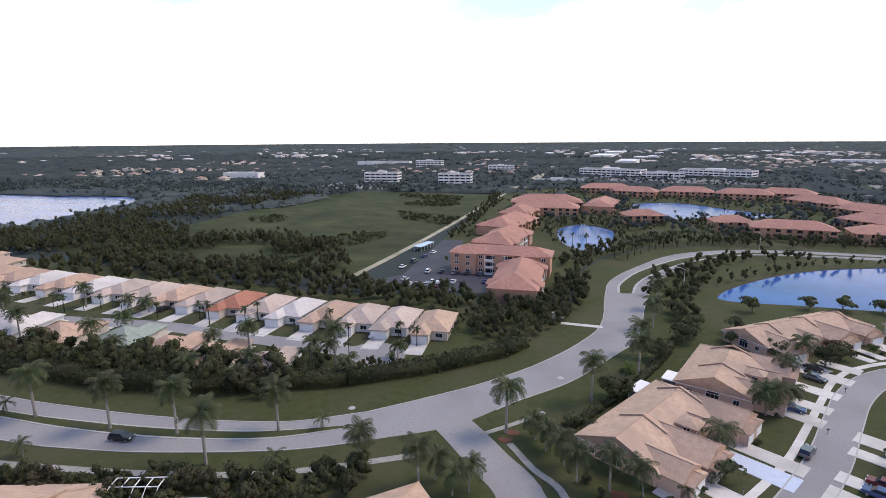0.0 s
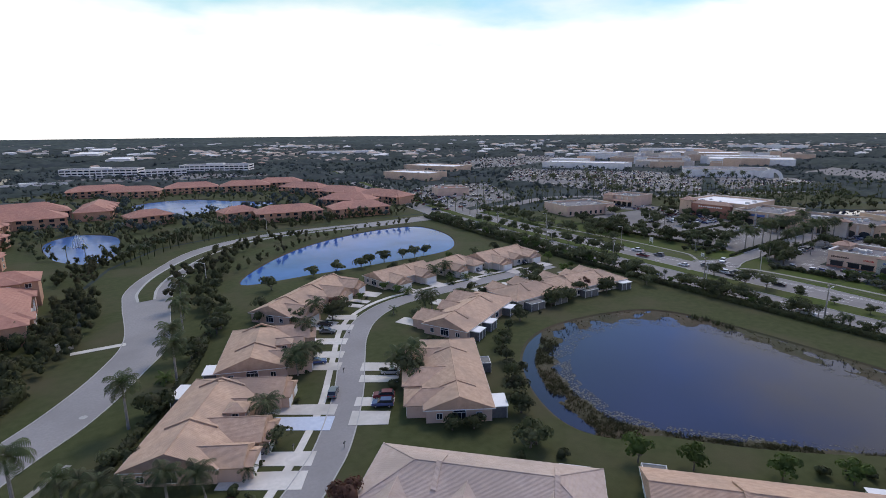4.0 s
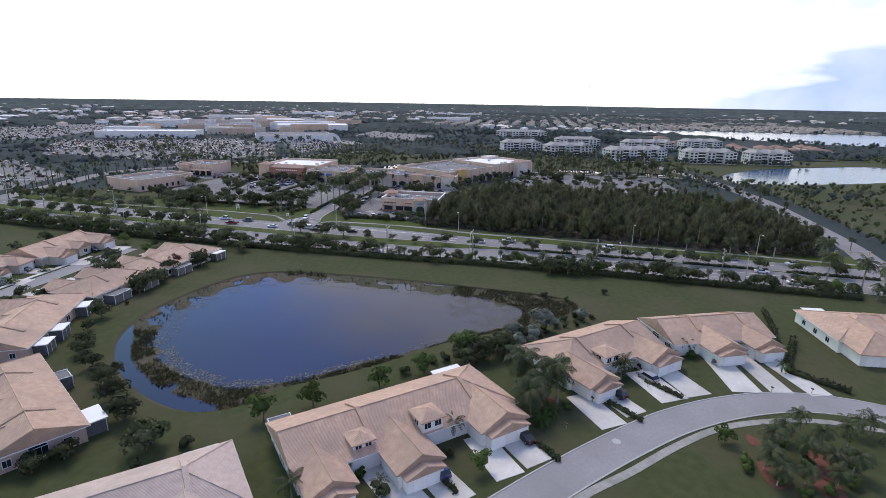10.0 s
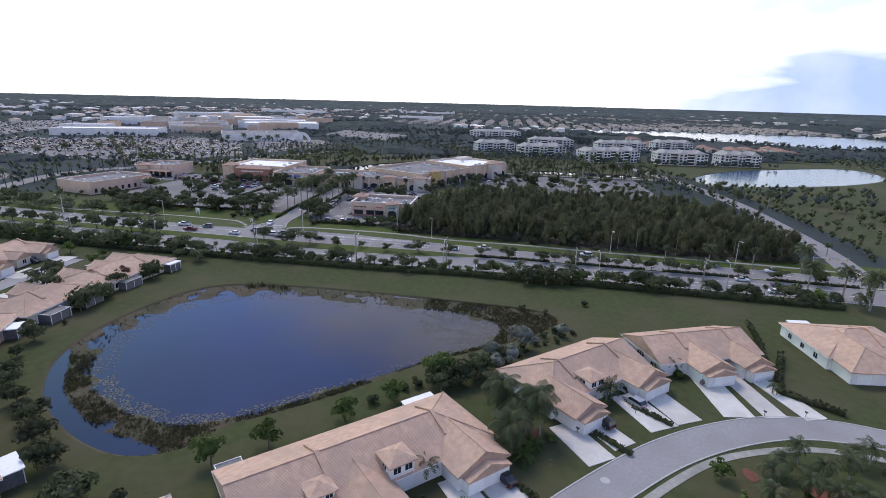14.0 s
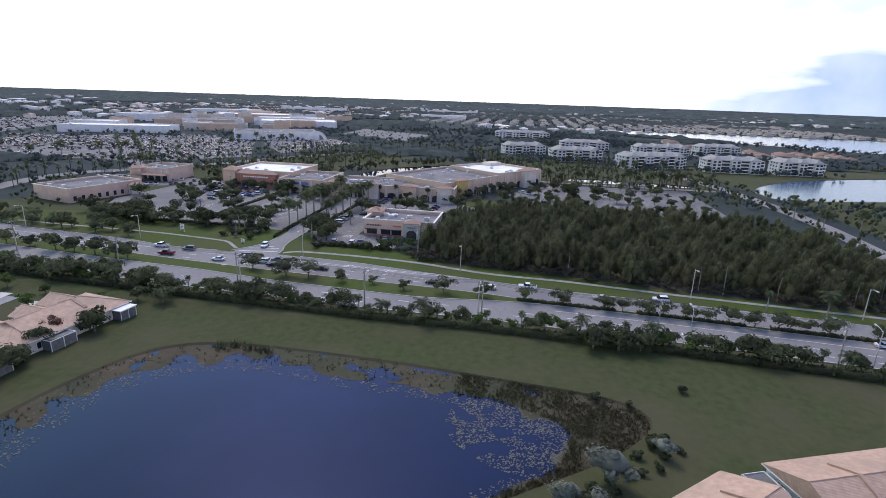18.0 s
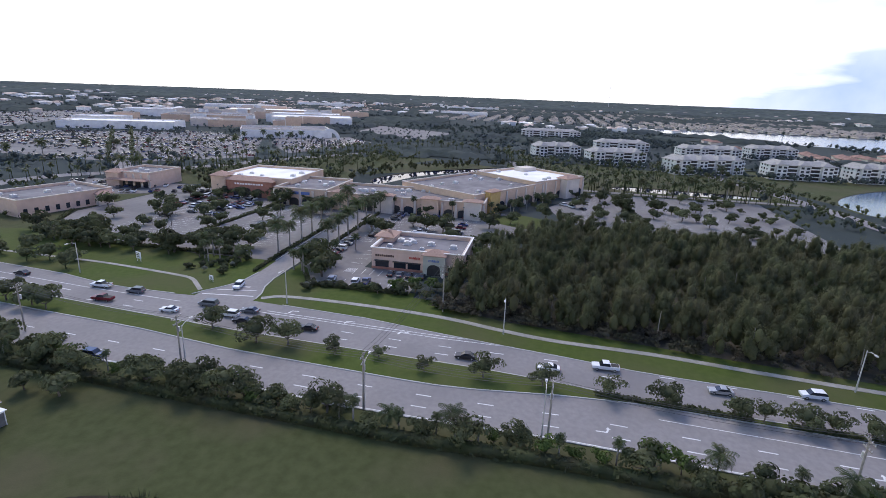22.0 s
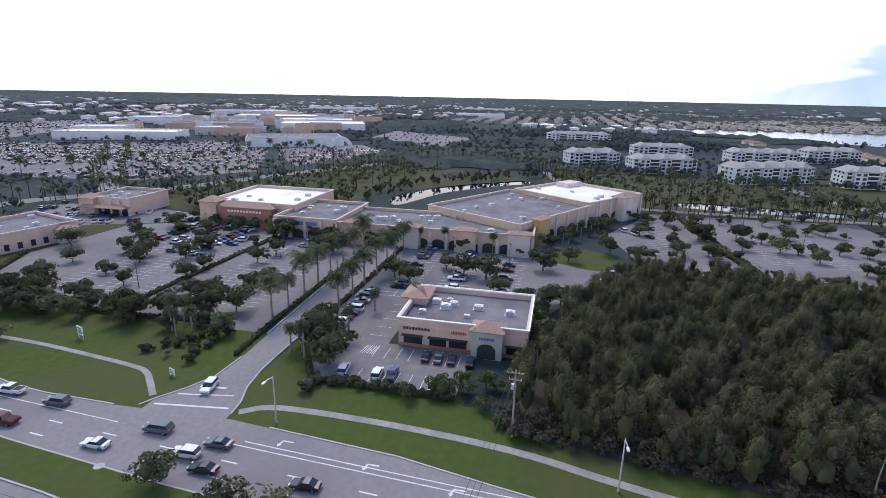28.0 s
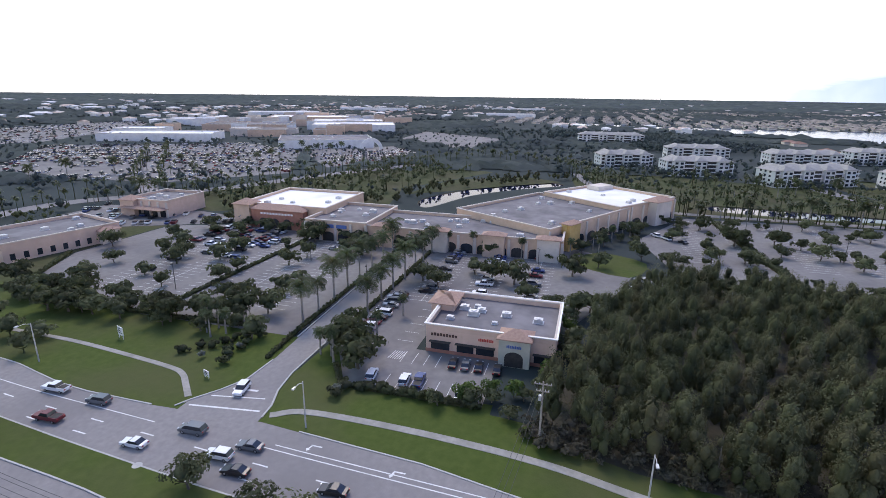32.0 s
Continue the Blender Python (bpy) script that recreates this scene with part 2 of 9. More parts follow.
TILE_PALE = surface("pale_roof_tile", (0.45, 0.345, 0.285), (0.53, 0.42, 0.355), 0.9, (0.39, 0.31, 0.26), 0.12, 0.85, 0.6, 5.0, 0.08, rows=4.2)
TILE_WHITE = surface("white_roof_tile", (0.54, 0.49, 0.455), (0.62, 0.57, 0.535), 0.9, (0.46, 0.42, 0.39), 0.12, 0.85, 0.5, 5.0, 0.05, rows=4.2)
TILE_RED = surface("red_roof_tile", (0.36, 0.135, 0.085), (0.43, 0.18, 0.115), 0.9, (0.30, 0.12, 0.08), 0.12, 0.85, 0.6, 5.0, 0.05, rows=4.2)
TILE_SALMON = surface("salmon_roof_tile", (0.36, 0.165, 0.12), (0.445, 0.225, 0.165), 0.7, (0.31, 0.155, 0.12), 0.08, 0.85, 0.6, 5.0, 0.08, rows=4.2)
TILE_GREEN = surface("green_roof_tile", (0.23, 0.27, 0.225), (0.29, 0.325, 0.275), 0.9, rough=0.85)
TILE_BROWN = surface("brown_roof_tile", (0.31, 0.20, 0.15), (0.40, 0.26, 0.20), 1.5, rough=0.85, bump=0.6, bump_scale=5, rows=4.2)
STUCCO = surface("cream_stucco", (0.58, 0.50, 0.43), (0.66, 0.58, 0.50), 0.8, (0.52, 0.46, 0.40), 0.2, 0.9, random_value=0.05)
STUCCO_PINK = surface("peach_stucco", (0.60, 0.42, 0.32), (0.67, 0.485, 0.38), 0.8, (0.53, 0.38, 0.30), 0.2, 0.9, random_value=0.04)
STUCCO_WHITE = surface("white_stucco", (0.72, 0.70, 0.68), (0.80, 0.78, 0.76), 0.8, (0.64, 0.62, 0.60), 0.2, 0.9, random_value=0.04)
STUCCO_TAN = surface("tan_stucco", (0.57, 0.40, 0.285), (0.65, 0.47, 0.345), 0.6, (0.50, 0.36, 0.265), 0.1, 0.9)
UNDERGROWTH = surface("undergrowth", (0.070, 0.066, 0.048), (0.115, 0.100, 0.076), 0.4, (0.06, 0.064, 0.036), 0.1, 0.95, island=0.3, spec=0.1, thin=0.3)
STUCCO_SALMON = surface("salmon_stucco", (0.46, 0.25, 0.17), (0.53, 0.31, 0.21), 0.6, (0.40, 0.23, 0.16), 0.1, 0.9)
BRICK_RED = surface("red_stucco", (0.33, 0.145, 0.10), (0.40, 0.19, 0.135), 0.6, rough=0.9)
SAGE = surface("sage_stucco", (0.40, 0.40, 0.33), (0.47, 0.47, 0.39), 0.6, rough=0.9)
WHITE = surface("white_trim", (0.76, 0.75, 0.73), (0.82, 0.81, 0.79), 1.5, rough=0.6)
ROOF_WHITE = surface("white_membrane", (0.80, 0.79, 0.78), (0.86, 0.85, 0.84), 0.3, (0.68, 0.66, 0.64), 0.06, 0.7)
ROOF_GREY = surface("grey_membrane", (0.120, 0.112, 0.120), (0.185, 0.175, 0.184), 0.25, (0.075, 0.071, 0.078), 0.09, 0.8)
METAL = surface("galvanised_metal", (0.50, 0.50, 0.50), (0.60, 0.60, 0.60), 2.0, rough=0.5, metal=0.4)
POLE = surface("concrete_pole", (0.42, 0.40, 0.37), (0.50, 0.48, 0.44), 2.0, rough=0.9)
WOOD_POLE = surface("weathered_wood", (0.24, 0.21, 0.18), (0.32, 0.29, 0.25), 2.0, rough=0.9)
WIRE = surface("black_cable", (0.03, 0.03, 0.03), (0.05, 0.05, 0.05), 2.0, rough=0.6)
GLASS = surface("window_glass", (0.02, 0.024, 0.03), (0.03, 0.035, 0.045), 0.7, rough=0.08)
DARK = surface("dark_opening", (0.03, 0.028, 0.026), (0.05, 0.045, 0.042), 1.0, rough=0.8)
SCREEN = surface("insect_screen", (0.10, 0.098, 0.095), (0.16, 0.155, 0.15), 1.5, rough=0.7)
TYRE = surface("rubber", (0.02, 0.02, 0.02), (0.03, 0.03, 0.03), 5, rough=0.8)
RIM = surface("alloy", (0.45, 0.45, 0.46), (0.55, 0.55, 0.56), 5, rough=0.35, metal=0.8)
LAMP_RED = surface("tail_lamp", (0.30, 0.02, 0.02), (0.36, 0.03, 0.03), 5, rough=0.3)
LAMP_CLEAR = surface("head_lamp", (0.65, 0.65, 0.66), (0.75, 0.75, 0.76), 5, rough=0.15)
SIGN_RED = surface("sign_red", (0.45, 0.05, 0.04), (0.5, 0.07, 0.05), 4, rough=0.6)
SIGN_BROWN = surface("sign_brown", (0.07, 0.035, 0.025), (0.09, 0.045, 0.03), 4, rough=0.6)
SIGN_BLUE = surface("sign_blue", (0.08, 0.14, 0.35), (0.11, 0.18, 0.42), 4, rough=0.6)
YELLOW_WALL = surface("ochre_stucco", (0.50, 0.335, 0.12), (0.57, 0.39, 0.15), 0.6, rough=0.9)
TRUNK = surface("bark", (0.11, 0.085, 0.065), (0.17, 0.14, 0.11), 1.5, rough=0.95, random_value=0.2)
PALM_TRUNK = surface("palm_bark", (0.21, 0.19, 0.165), (0.30, 0.275, 0.24), 1.5, rough=0.95, random_value=0.15)
LEAF = surface("oak_leaves", (0.074, 0.088, 0.042), (0.122, 0.134, 0.066), 0.9, (0.054, 0.064, 0.032), 0.25, 0.75, random_value=0.25, spec=0.25, thin=0.4)
LEAF_LIGHT = surface("bright_leaves", (0.067, 0.106, 0.025), (0.109, 0.155, 0.041), 0.9, (0.052, 0.081, 0.023), 0.25, 0.75, random_value=0.25, spec=0.25, thin=0.4)
LEAF_DARK = surface("dense_leaves", (0.052, 0.064, 0.028), (0.080, 0.092, 0.042), 0.9, (0.064, 0.064, 0.038), 0.2, 0.8, random_value=0.22, spec=0.25, thin=0.4)
LEAF_SILVER = surface("silver_leaves", (0.15, 0.165, 0.13), (0.22, 0.235, 0.19), 0.9, rough=0.8, random_value=0.1, thin=0.4)
LEAF_RED = surface("copper_leaves", (0.075, 0.035, 0.025), (0.12, 0.055, 0.035), 0.9, rough=0.8, random_value=0.2, thin=0.4)
FROND = surface("palm_fronds", (0.044, 0.066, 0.025), (0.076, 0.102, 0.038), 0.8, (0.090, 0.086, 0.042), 0.3, 0.6, random_value=0.25, spec=0.35, thin=0.4)
WOODS = surface("woodland_leaves", (0.078, 0.090, 0.046), (0.168, 0.176, 0.096), 0.16, (0.138, 0.126, 0.076), 0.07, 0.9, island=0.10, spec=0.1, thin=0.5)
# haze over the distance is put into the leaf colour as a bluish tint
HAZED_LEAF = surface("hazed_distant_leaves", (0.066, 0.086, 0.080), (0.122, 0.144, 0.130), 0.03, (0.082, 0.100, 0.108), 0.008, 0.95, island=0.18, spec=0.1, thin=0.35)
SCRUB = surface("scrub_leaves", (0.070, 0.080, 0.036), (0.105, 0.116, 0.054), 0.2, (0.035, 0.04, 0.02), 0.03, 0.9, island=0.35, spec=0.15, thin=0.4)
GROVE = surface("grove_leaves", (0.060, 0.068, 0.034), (0.098, 0.104, 0.052), 0.3, (0.082, 0.070, 0.046), 0.1, 0.9, island=0.12, spec=0.1, thin=0.35)


# ---- builders ----
class Geo:
    """Collects vertices and faces for one mesh."""

    def __init__(self):
        self.v, self.f, self.m = [], [], []

    def add(self, verts, faces, slot=0):
        n = len(self.v)
        self.v.extend(tuple(p) for p in verts)
        self.f.extend([tuple(i + n for i in f) for f in faces])
        self.m.extend([slot] * len(faces))
        return self

    def box(self, x0, y0, z0, x1, y1, z1, slot=0):
        return self.add([(x0, y0, z0), (x1, y0, z0), (x1, y1, z0), (x0, y1, z0), (x0, y0, z1), (x1, y0, z1), (x1, y1, z1), (x0, y1, z1)],
                        [(3, 2, 1, 0), (4, 5, 6, 7), (0, 1, 5, 4), (1, 2, 6, 5), (2, 3, 7, 6), (3, 0, 4, 7)], slot)

    def turned_box(self, cx, cy, z0, z1, sx, sy, deg, slot=0):
        c, s = math.cos(radians(deg)), math.sin(radians(deg))
        q = [(cx + c * a * sx / 2 - s * b * sy / 2, cy + s * a * sx / 2 + c * b * sy / 2) for a, b in ((-1, -1), (1, -1), (1, 1), (-1, 1))]
        return self.prism(q, z0, z1, slot)

    def prism(self, poly, z0, z1, slot=0):
        n = len(poly)
        if sum(poly[i][0] * poly[(i + 1) % n][1] - poly[(i + 1) % n][0] * poly[i][1] for i in range(n)) < 0:
            poly = poly[::-1]
        v = [(x, y, z0) for x, y in poly] + [(x, y, z1) for x, y in poly]
        return self.add(v, [tuple(range(n - 1, -1, -1)), tuple(range(n, 2 * n))] + [(i, (i + 1) % n, n + (i + 1) % n, n + i) for i in range(n)], slot)

    def ribbon(self, left, right, z0, z1):
        n = len(left)
        v = [(*p, z) for side, z in ((left, z0), (right, z0), (left, z1), (right, z1)) for p in side]
        f = [(0, n, 3 * n, 2 * n), (n - 1, 3 * n - 1, 4 * n - 1, 2 * n - 1)]
        for i in range(n - 1):
            j = i + 1
            f += [(2 * n + i, 3 * n + i, 3 * n + j, 2 * n + j), (i, j, n + j, n + i), (i, 2 * n + i, 2 * n + j, j), (n + i, n + j, 3 * n + j, 3 * n + i)]
        a, b, c = left[0], right[0], left[1]
        if (b[0] - a[0]) * (c[1] - a[1]) - (b[1] - a[1]) * (c[0] - a[0]) < 0:
            f = [q[::-1] for q in f]
        return self.add(v, f)

    def tube(self, pts, radii, n=6, slot=0):
        base, rings = len(self.v), len(pts)
        pts = [Vector(p) for p in pts]
        for i, p in enumerate(pts):
            d = (pts[min(i + 1, rings - 1)] - pts[max(i - 1, 0)]).normalized()
            a = d.orthogonal().normalized()
            b = d.cross(a)
            for k in range(n):
                t = 2 * math.pi * k / n
                self.v.append(tuple(p + (a * math.cos(t) + b * math.sin(t)) * radii[i]))
        for i in range(rings - 1):
            for k in range(n):
                self.f.append((base + i * n + k, base + i * n + (k + 1) % n, base + (i + 1) * n + (k + 1) % n, base + (i + 1) * n + k))
                self.m.append(slot)
        self.f.append(tuple(base + (rings - 1) * n + k for k in range(n)))
        self.f.append(tuple(base + k for k in range(n - 1, -1, -1)))
        self.m += [slot, slot]
        return self

    def hip(self, x0, y0, x1, y1, z, rise, hip0=None, hip1=None, over=0.6, along="x", thick=0.22, slot=0):
        """A pitched roof over a rectangle; hip0, hip1: how far the ridge stands back from either end (0 is a gable)."""
        x0, y0, x1, y1 = x0 - over, y0 - over, x1 + over, y1 + over
        if along == "y":
            x0, y0, x1, y1 = y0, x0, y1, x1
        half = (y1 - y0) / 2
        hip0, hip1 = half if hip0 is None else hip0, half if hip1 is None else hip1
        ym, zt = (y0 + y1) / 2, z + thick
        v = [(x0, y0, z), (x1, y0, z), (x1, y1, z), (x0, y1, z), (x0, y0, zt), (x1, y0, zt), (x1, y1, zt), (x0, y1, zt), (x0 + hip0, ym, zt + rise), (x1 - hip1, ym, zt + rise)]
        f = [(3, 2, 1, 0), (0, 1, 5, 4), (1, 2, 6, 5), (2, 3, 7, 6), (3, 0, 4, 7), (4, 5, 9, 8), (6, 7, 8, 9), (5, 6, 9), (7, 4, 8)]
        if along == "y":
            v = [(b, a, c) for a, b, c in v]
            f = [q[::-1] for q in f]
        return self.add(v, f, slot)

    def caps(self, x0, y0, x1, y1, z, rise, hip0=None, hip1=None, over=0.6, along="x", thick=0.22, r=0.13):
        """Ridge and hip tiles of the roof that hip() makes with the same numbers."""
        x0, y0, x1, y1 = x0 - over, y0 - over, x1 + over, y1 + over
        if along == "y":
            x0, y0, x1, y1 = y0, x0, y1, x1
        half = (y1 - y0) / 2
        hip0, hip1 = half if hip0 is None else hip0, half if hip1 is None else hip1
        ym, zt = (y0 + y1) / 2, z + thick
        a, b = (x0 + hip0, ym, zt + rise), (x1 - hip1, ym, zt + rise)
        lines = [(a, b)]
        for end, hp, xe in ((a, hip0, x0), (b, hip1, x1)):
            if hp:
                lines += [((xe, y0, zt), end), ((xe, y1, zt), end)]
        for p, q in lines:
            if along == "y":
                p, q = (p[1], p[0], p[2]), (q[1], q[0], q[2])
            self.tube([p, q], [r, r], 5)
        return self

    def mesh(self, name, mats, smooth=False):
        me = bpy.data.meshes.new(name)
        me.from_pydata(self.v, [], self.f)
        for m in mats if isinstance(mats, (list, tuple)) else [mats]:
            me.materials.append(m)
        if any(self.m):
            me.polygons.foreach_set("material_index", self.m)
        if smooth:
            me.polygons.foreach_set("use_smooth", [True] * len(self.f))
        me.update()
        return me


def part(name, g, material, parent, label="", smooth=False):
    ob = new(name, g if isinstance(g, bpy.types.Mesh) else g.mesh(name, material, smooth))
    ob.parent = parent
    return tagged(ob, label)


def thing(name, label, category, x=0.0, y=0.0, deg=0.0, group="", z=0.0):
    ob = new(name)
    ob.empty_display_size = 0.5
    ob.matrix_basis = pose(x, y, z, 0, 0, deg)
    return tagged(ob, label, category, group)


def solo(name, g, material, label, category, group="", kind="", smooth=False):
    return tagged(new(name, g.mesh(name, material, smooth)), label, category, group, kind)


def curve_through(pts, step=6):
    """A smooth line through a few control points (Catmull-Rom)."""
    out = []
    p = [np.array(q, float) for q in pts]
    p = [2 * p[0] - p[1]] + p + [2 * p[-1] - p[-2]]
    for i in range(1, len(p) - 2):
        for k in range(step):
            t = k / step
            out.append(tuple(0.5 * (2 * p[i] + (p[i + 1] - p[i - 1]) * t + (2 * p[i - 1] - 5 * p[i] + 4 * p[i + 1] - p[i + 2]) * t * t + (3 * p[i] - p[i - 1] - 3 * p[i + 1] + p[i + 2]) * t ** 3)))
    out.append(tuple(p[-2]))
    return out


def closed_curve(pts, step=6):
    p = [np.array(q, float) for q in pts]
    n, out = len(p), []
    for i in range(n):
        a, b, c, d = p[i - 1], p[i], p[(i + 1) % n], p[(i + 2) % n]
        for k in range(step):
            t = k / step
            out.append(tuple(0.5 * (2 * b + (c - a) * t + (2 * a - 5 * b + 4 * c - d) * t * t + (3 * b - a - 3 * c + d) * t ** 3)))
    return out


def shifted(line, d):
    """The line moved d metres to its left."""
    out = []
    for i, p in enumerate(line):
        a, b = np.array(line[max(i - 1, 0)]), np.array(line[min(i + 1, len(line) - 1)])
        u = (b - a) / max(np.linalg.norm(b - a), 1e-6)
        out.append((p[0] - u[1] * d, p[1] + u[0] * d))
    return out


def inside(x, y, poly):
    hit = False
    for (ax, ay), (bx, by) in zip(poly, poly[1:] + poly[:1]):
        if (ay > y) != (by > y) and x < (bx - ax) * (y - ay) / (by - ay) + ax:
            hit = not hit
    return hit


def fast_mesh(name, verts, quads, mats, slots=None):
    """A mesh of four-sided faces from arrays."""
    me = bpy.data.meshes.new(name)
    me.vertices.add(len(verts))
    me.vertices.foreach_set("co", np.asarray(verts, np.float32).ravel())
    n = len(quads)
    me.loops.add(4 * n)
    me.loops.foreach_set("vertex_index", np.asarray(quads, np.int32).ravel())
    me.polygons.add(n)
    me.polygons.foreach_set("loop_start", np.arange(0, 4 * n, 4, dtype=np.int32))
    for m in mats:
        me.materials.append(m)
    if slots is not None:
        me.polygons.foreach_set("material_index", np.asarray(slots, np.int32))
    me.update(calc_edges=True)
    return me


# ---- plan of roads and water ----
def avenue_x(y):
    return float(np.interp(y, [-420, -260, -180, -130, -80, -28, 20, 48, 89, 150, 220, 290, 437, 642, 879, 1500], [150, 178, 187, 192, 197, 201.5, 204.5, 204.5, 206.5, 210, 217, 227, 260, 312, 380, 560]))


POND = closed_curve([(160, 78), (154, 93), (140, 100), (122, 103), (107, 101), (95, 94), (86, 84), (79.5, 72), (77.5, 62), (81, 54), (88, 50), (95, 41), (104, 31), (116, 20), (125, 8), (136, -6), (147, -14), (154, -8), (157, 12), (160, 45)])
OPEN_WATER = closed_curve([(153, 73), (143, 91), (121, 96), (104, 90), (93, 79), (88, 66), (88, 56), (94, 46), (102, 37), (111, 27), (121, 16), (132, 4), (143, 3), (149, 18), (151, 45)])
POND_N = closed_curve([(-9, 350), (2, 373), (16, 371), (27, 348), (20, 295), (8, 285), (-5, 306)])
POND_NE = closed_curve([(54, 207), (74, 237), (108, 264), (150, 278), (180, 275), (183, 250), (172, 222), (152, 205), (110, 203), (84, 204)])
POND_FAR = closed_curve([(50, 500), (93, 520), (124, 486), (150, 445), (109, 423), (60, 420)])
LAKE_NW = closed_curve([(-640, 300), (-660, 450), (-555, 462), (-459, 469), (-413, 425), (-390, 351), (-382, 293), (-460, 270)])
NORTH_HOMES = [(-330, 196), (-300, 110), (-262, 50), (-160, 86), (-100, 85), (-60, 97), (-32, 113), (-18, 131), (-4, 159), (6, 190), (-25, 192), (-95, 182), (-180, 196), (-250, 205)]
APARTMENT_LAND = [(-62, 232), (-30, 196), (1, 196), (1, 232), (15, 270), (39, 302), (79, 318), (215, 315), (250, 380), (270, 430), (245, 640), (-68, 640), (-76, 500), (-74, 302)]
LAKE_E = closed_curve([(1330, 112), (1190, 98), (1175, -75), (1105, -165), (1035, -285), (970, -370), (900, -480), (930, -640), (1120, -760), (1270, -700), (1275, -560), (1285, -420), (1270, -250), (1280, -90)])
LAKE_SE = closed_curve([(432, -145), (486, -160), (545, -225), (590, -335), (520, -330), (463, -266), (434, -190)])
CANAL = closed_curve([(420, 128), (440, 138), (478, 122), (512, 96), (526, 74), (516, 62), (494, 86), (462, 112)])

POND_E = closed_curve([(459, -24), (467, -16), (476, -26), (474, -60), (469, -100), (463, -110), (457, -98), (455, -60)])


def make_ground():
    bm = bmesh.new()
    loops = [[(2400 * math.cos(a * math.pi / 24), 2400 * math.sin(a * math.pi / 24)) for a in range(48)]]
    loops += [POND, POND_N, POND_NE, POND_FAR, LAKE_NW, LAKE_E, LAKE_SE, CANAL, POND_E]
    rings = []
    for lp in loops:
        vs = [bm.verts.new((x, y, 0)) for x, y in lp]
        for i in range(len(vs)):
            bm.edges.new((vs[i - 1], vs[i]))
        rings.append(vs)
    bmesh.ops.triangle_fill(bm, use_beauty=True, edges=bm.edges[:], normal=(0, 0, 1))
    # banks that go down under the water
    for vs in rings[1:]:
        c = sum((v.co for v in vs), Vector()) / len(vs)
        low = [bm.verts.new(v.co + (c - v.co).normalized() * 1.6 + Vector((0, 0, -0.8))) for v in vs]
        for i in range(len(vs)):
            bm.faces.new((vs[i - 1], vs[i], low[i], low[i - 1])).material_index = 1
    # the plain goes on to the horizon
    last = rings[0]
    for r, z in ((2900, 0.3), (3400, 2.5), (3900, 8), (4400, 16), (4880, 25)):
        ring = [bm.verts.new((r * math.cos(a * math.pi / 24), r * math.sin(a * math.pi / 24), z)) for a in range(48)]
        for i in range(48):
            bm.faces.new((last[i - 1], last[i], ring[i], ring[i - 1]))
        last = ring
    bmesh.ops.recalc_face_normals(bm, faces=bm.faces[:])
    me = bpy.data.meshes.new("ground")
    bm.to_mesh(me)
    bm.free()
    me.materials.append(HAZED_LAND)
    me.materials.append(MARSH)
    return tagged(new("ground", me), "flat green and wooded plain reaching the horizon", "ground", kind="structure")


make_ground()
for nm, lp, mt, lb in (("water", POND, WATER, "dark still pond reflecting clouds"), ("water", POND_N, ROUGH_WATER, "bright blue pond among apartments"), ("water", POND_NE, SKY_TINT_WATER, "blue pond behind the villas"),
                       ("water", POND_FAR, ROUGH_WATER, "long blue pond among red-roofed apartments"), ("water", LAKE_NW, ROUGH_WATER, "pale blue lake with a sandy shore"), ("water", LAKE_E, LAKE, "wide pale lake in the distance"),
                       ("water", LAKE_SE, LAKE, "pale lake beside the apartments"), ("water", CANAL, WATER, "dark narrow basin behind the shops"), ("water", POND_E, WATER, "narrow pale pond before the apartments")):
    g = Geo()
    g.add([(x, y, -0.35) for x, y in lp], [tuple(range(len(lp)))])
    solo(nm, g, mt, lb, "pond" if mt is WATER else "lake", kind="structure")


def patch(name, poly, z, material, label, category, smooth=0, holes=None):
    """A thin sheet of ground cover."""
    g = Geo()
    g.prism(closed_curve(poly, smooth) if smooth else poly, z - 0.03, z)
    return solo(name, g, material, label, category, kind="structure")


def road(name, line, width, z, material, label, category="road", kerbs=True, step=6):
    line = curve_through(line, step)
    g = Geo().ribbon(shifted(line, width / 2), shifted(line, -width / 2), -0.02, z)
    solo(name, g, material, label, category, kind="structure")
    if kerbs:
        k = Geo()
        for s in (1, -1):
            k.ribbon(shifted(line, s * (width / 2 + 0.25)), shifted(line, s * width / 2), -0.02, 0.14)
        solo("kerb", k, KERB, "pale concrete kerb along the street", "kerb", kind="structure")
    return line


# lawns, laid as sheets round the ponds and between the streets
def lawn(polys, z, label, material=None):
    bm = bmesh.new()
    for lp in polys:
        vs = [bm.verts.new((x, y, z)) for x, y in lp]
        for i in range(len(vs)):
            bm.edges.new((vs[i - 1], vs[i]))
    bmesh.ops.triangle_fill(bm, use_beauty=True, edges=bm.edges[:], normal=(0, 0, 1))
    for f in bm.faces:
        if f.normal.z < 0:
            f.normal_flip()
    me = bpy.data.meshes.new("lawn")
    bm.to_mesh(me)
    bm.free()
    me.materials.append(material or GRASS)
    return tagged(new("lawn", me), label, "lawn", kind="structure")


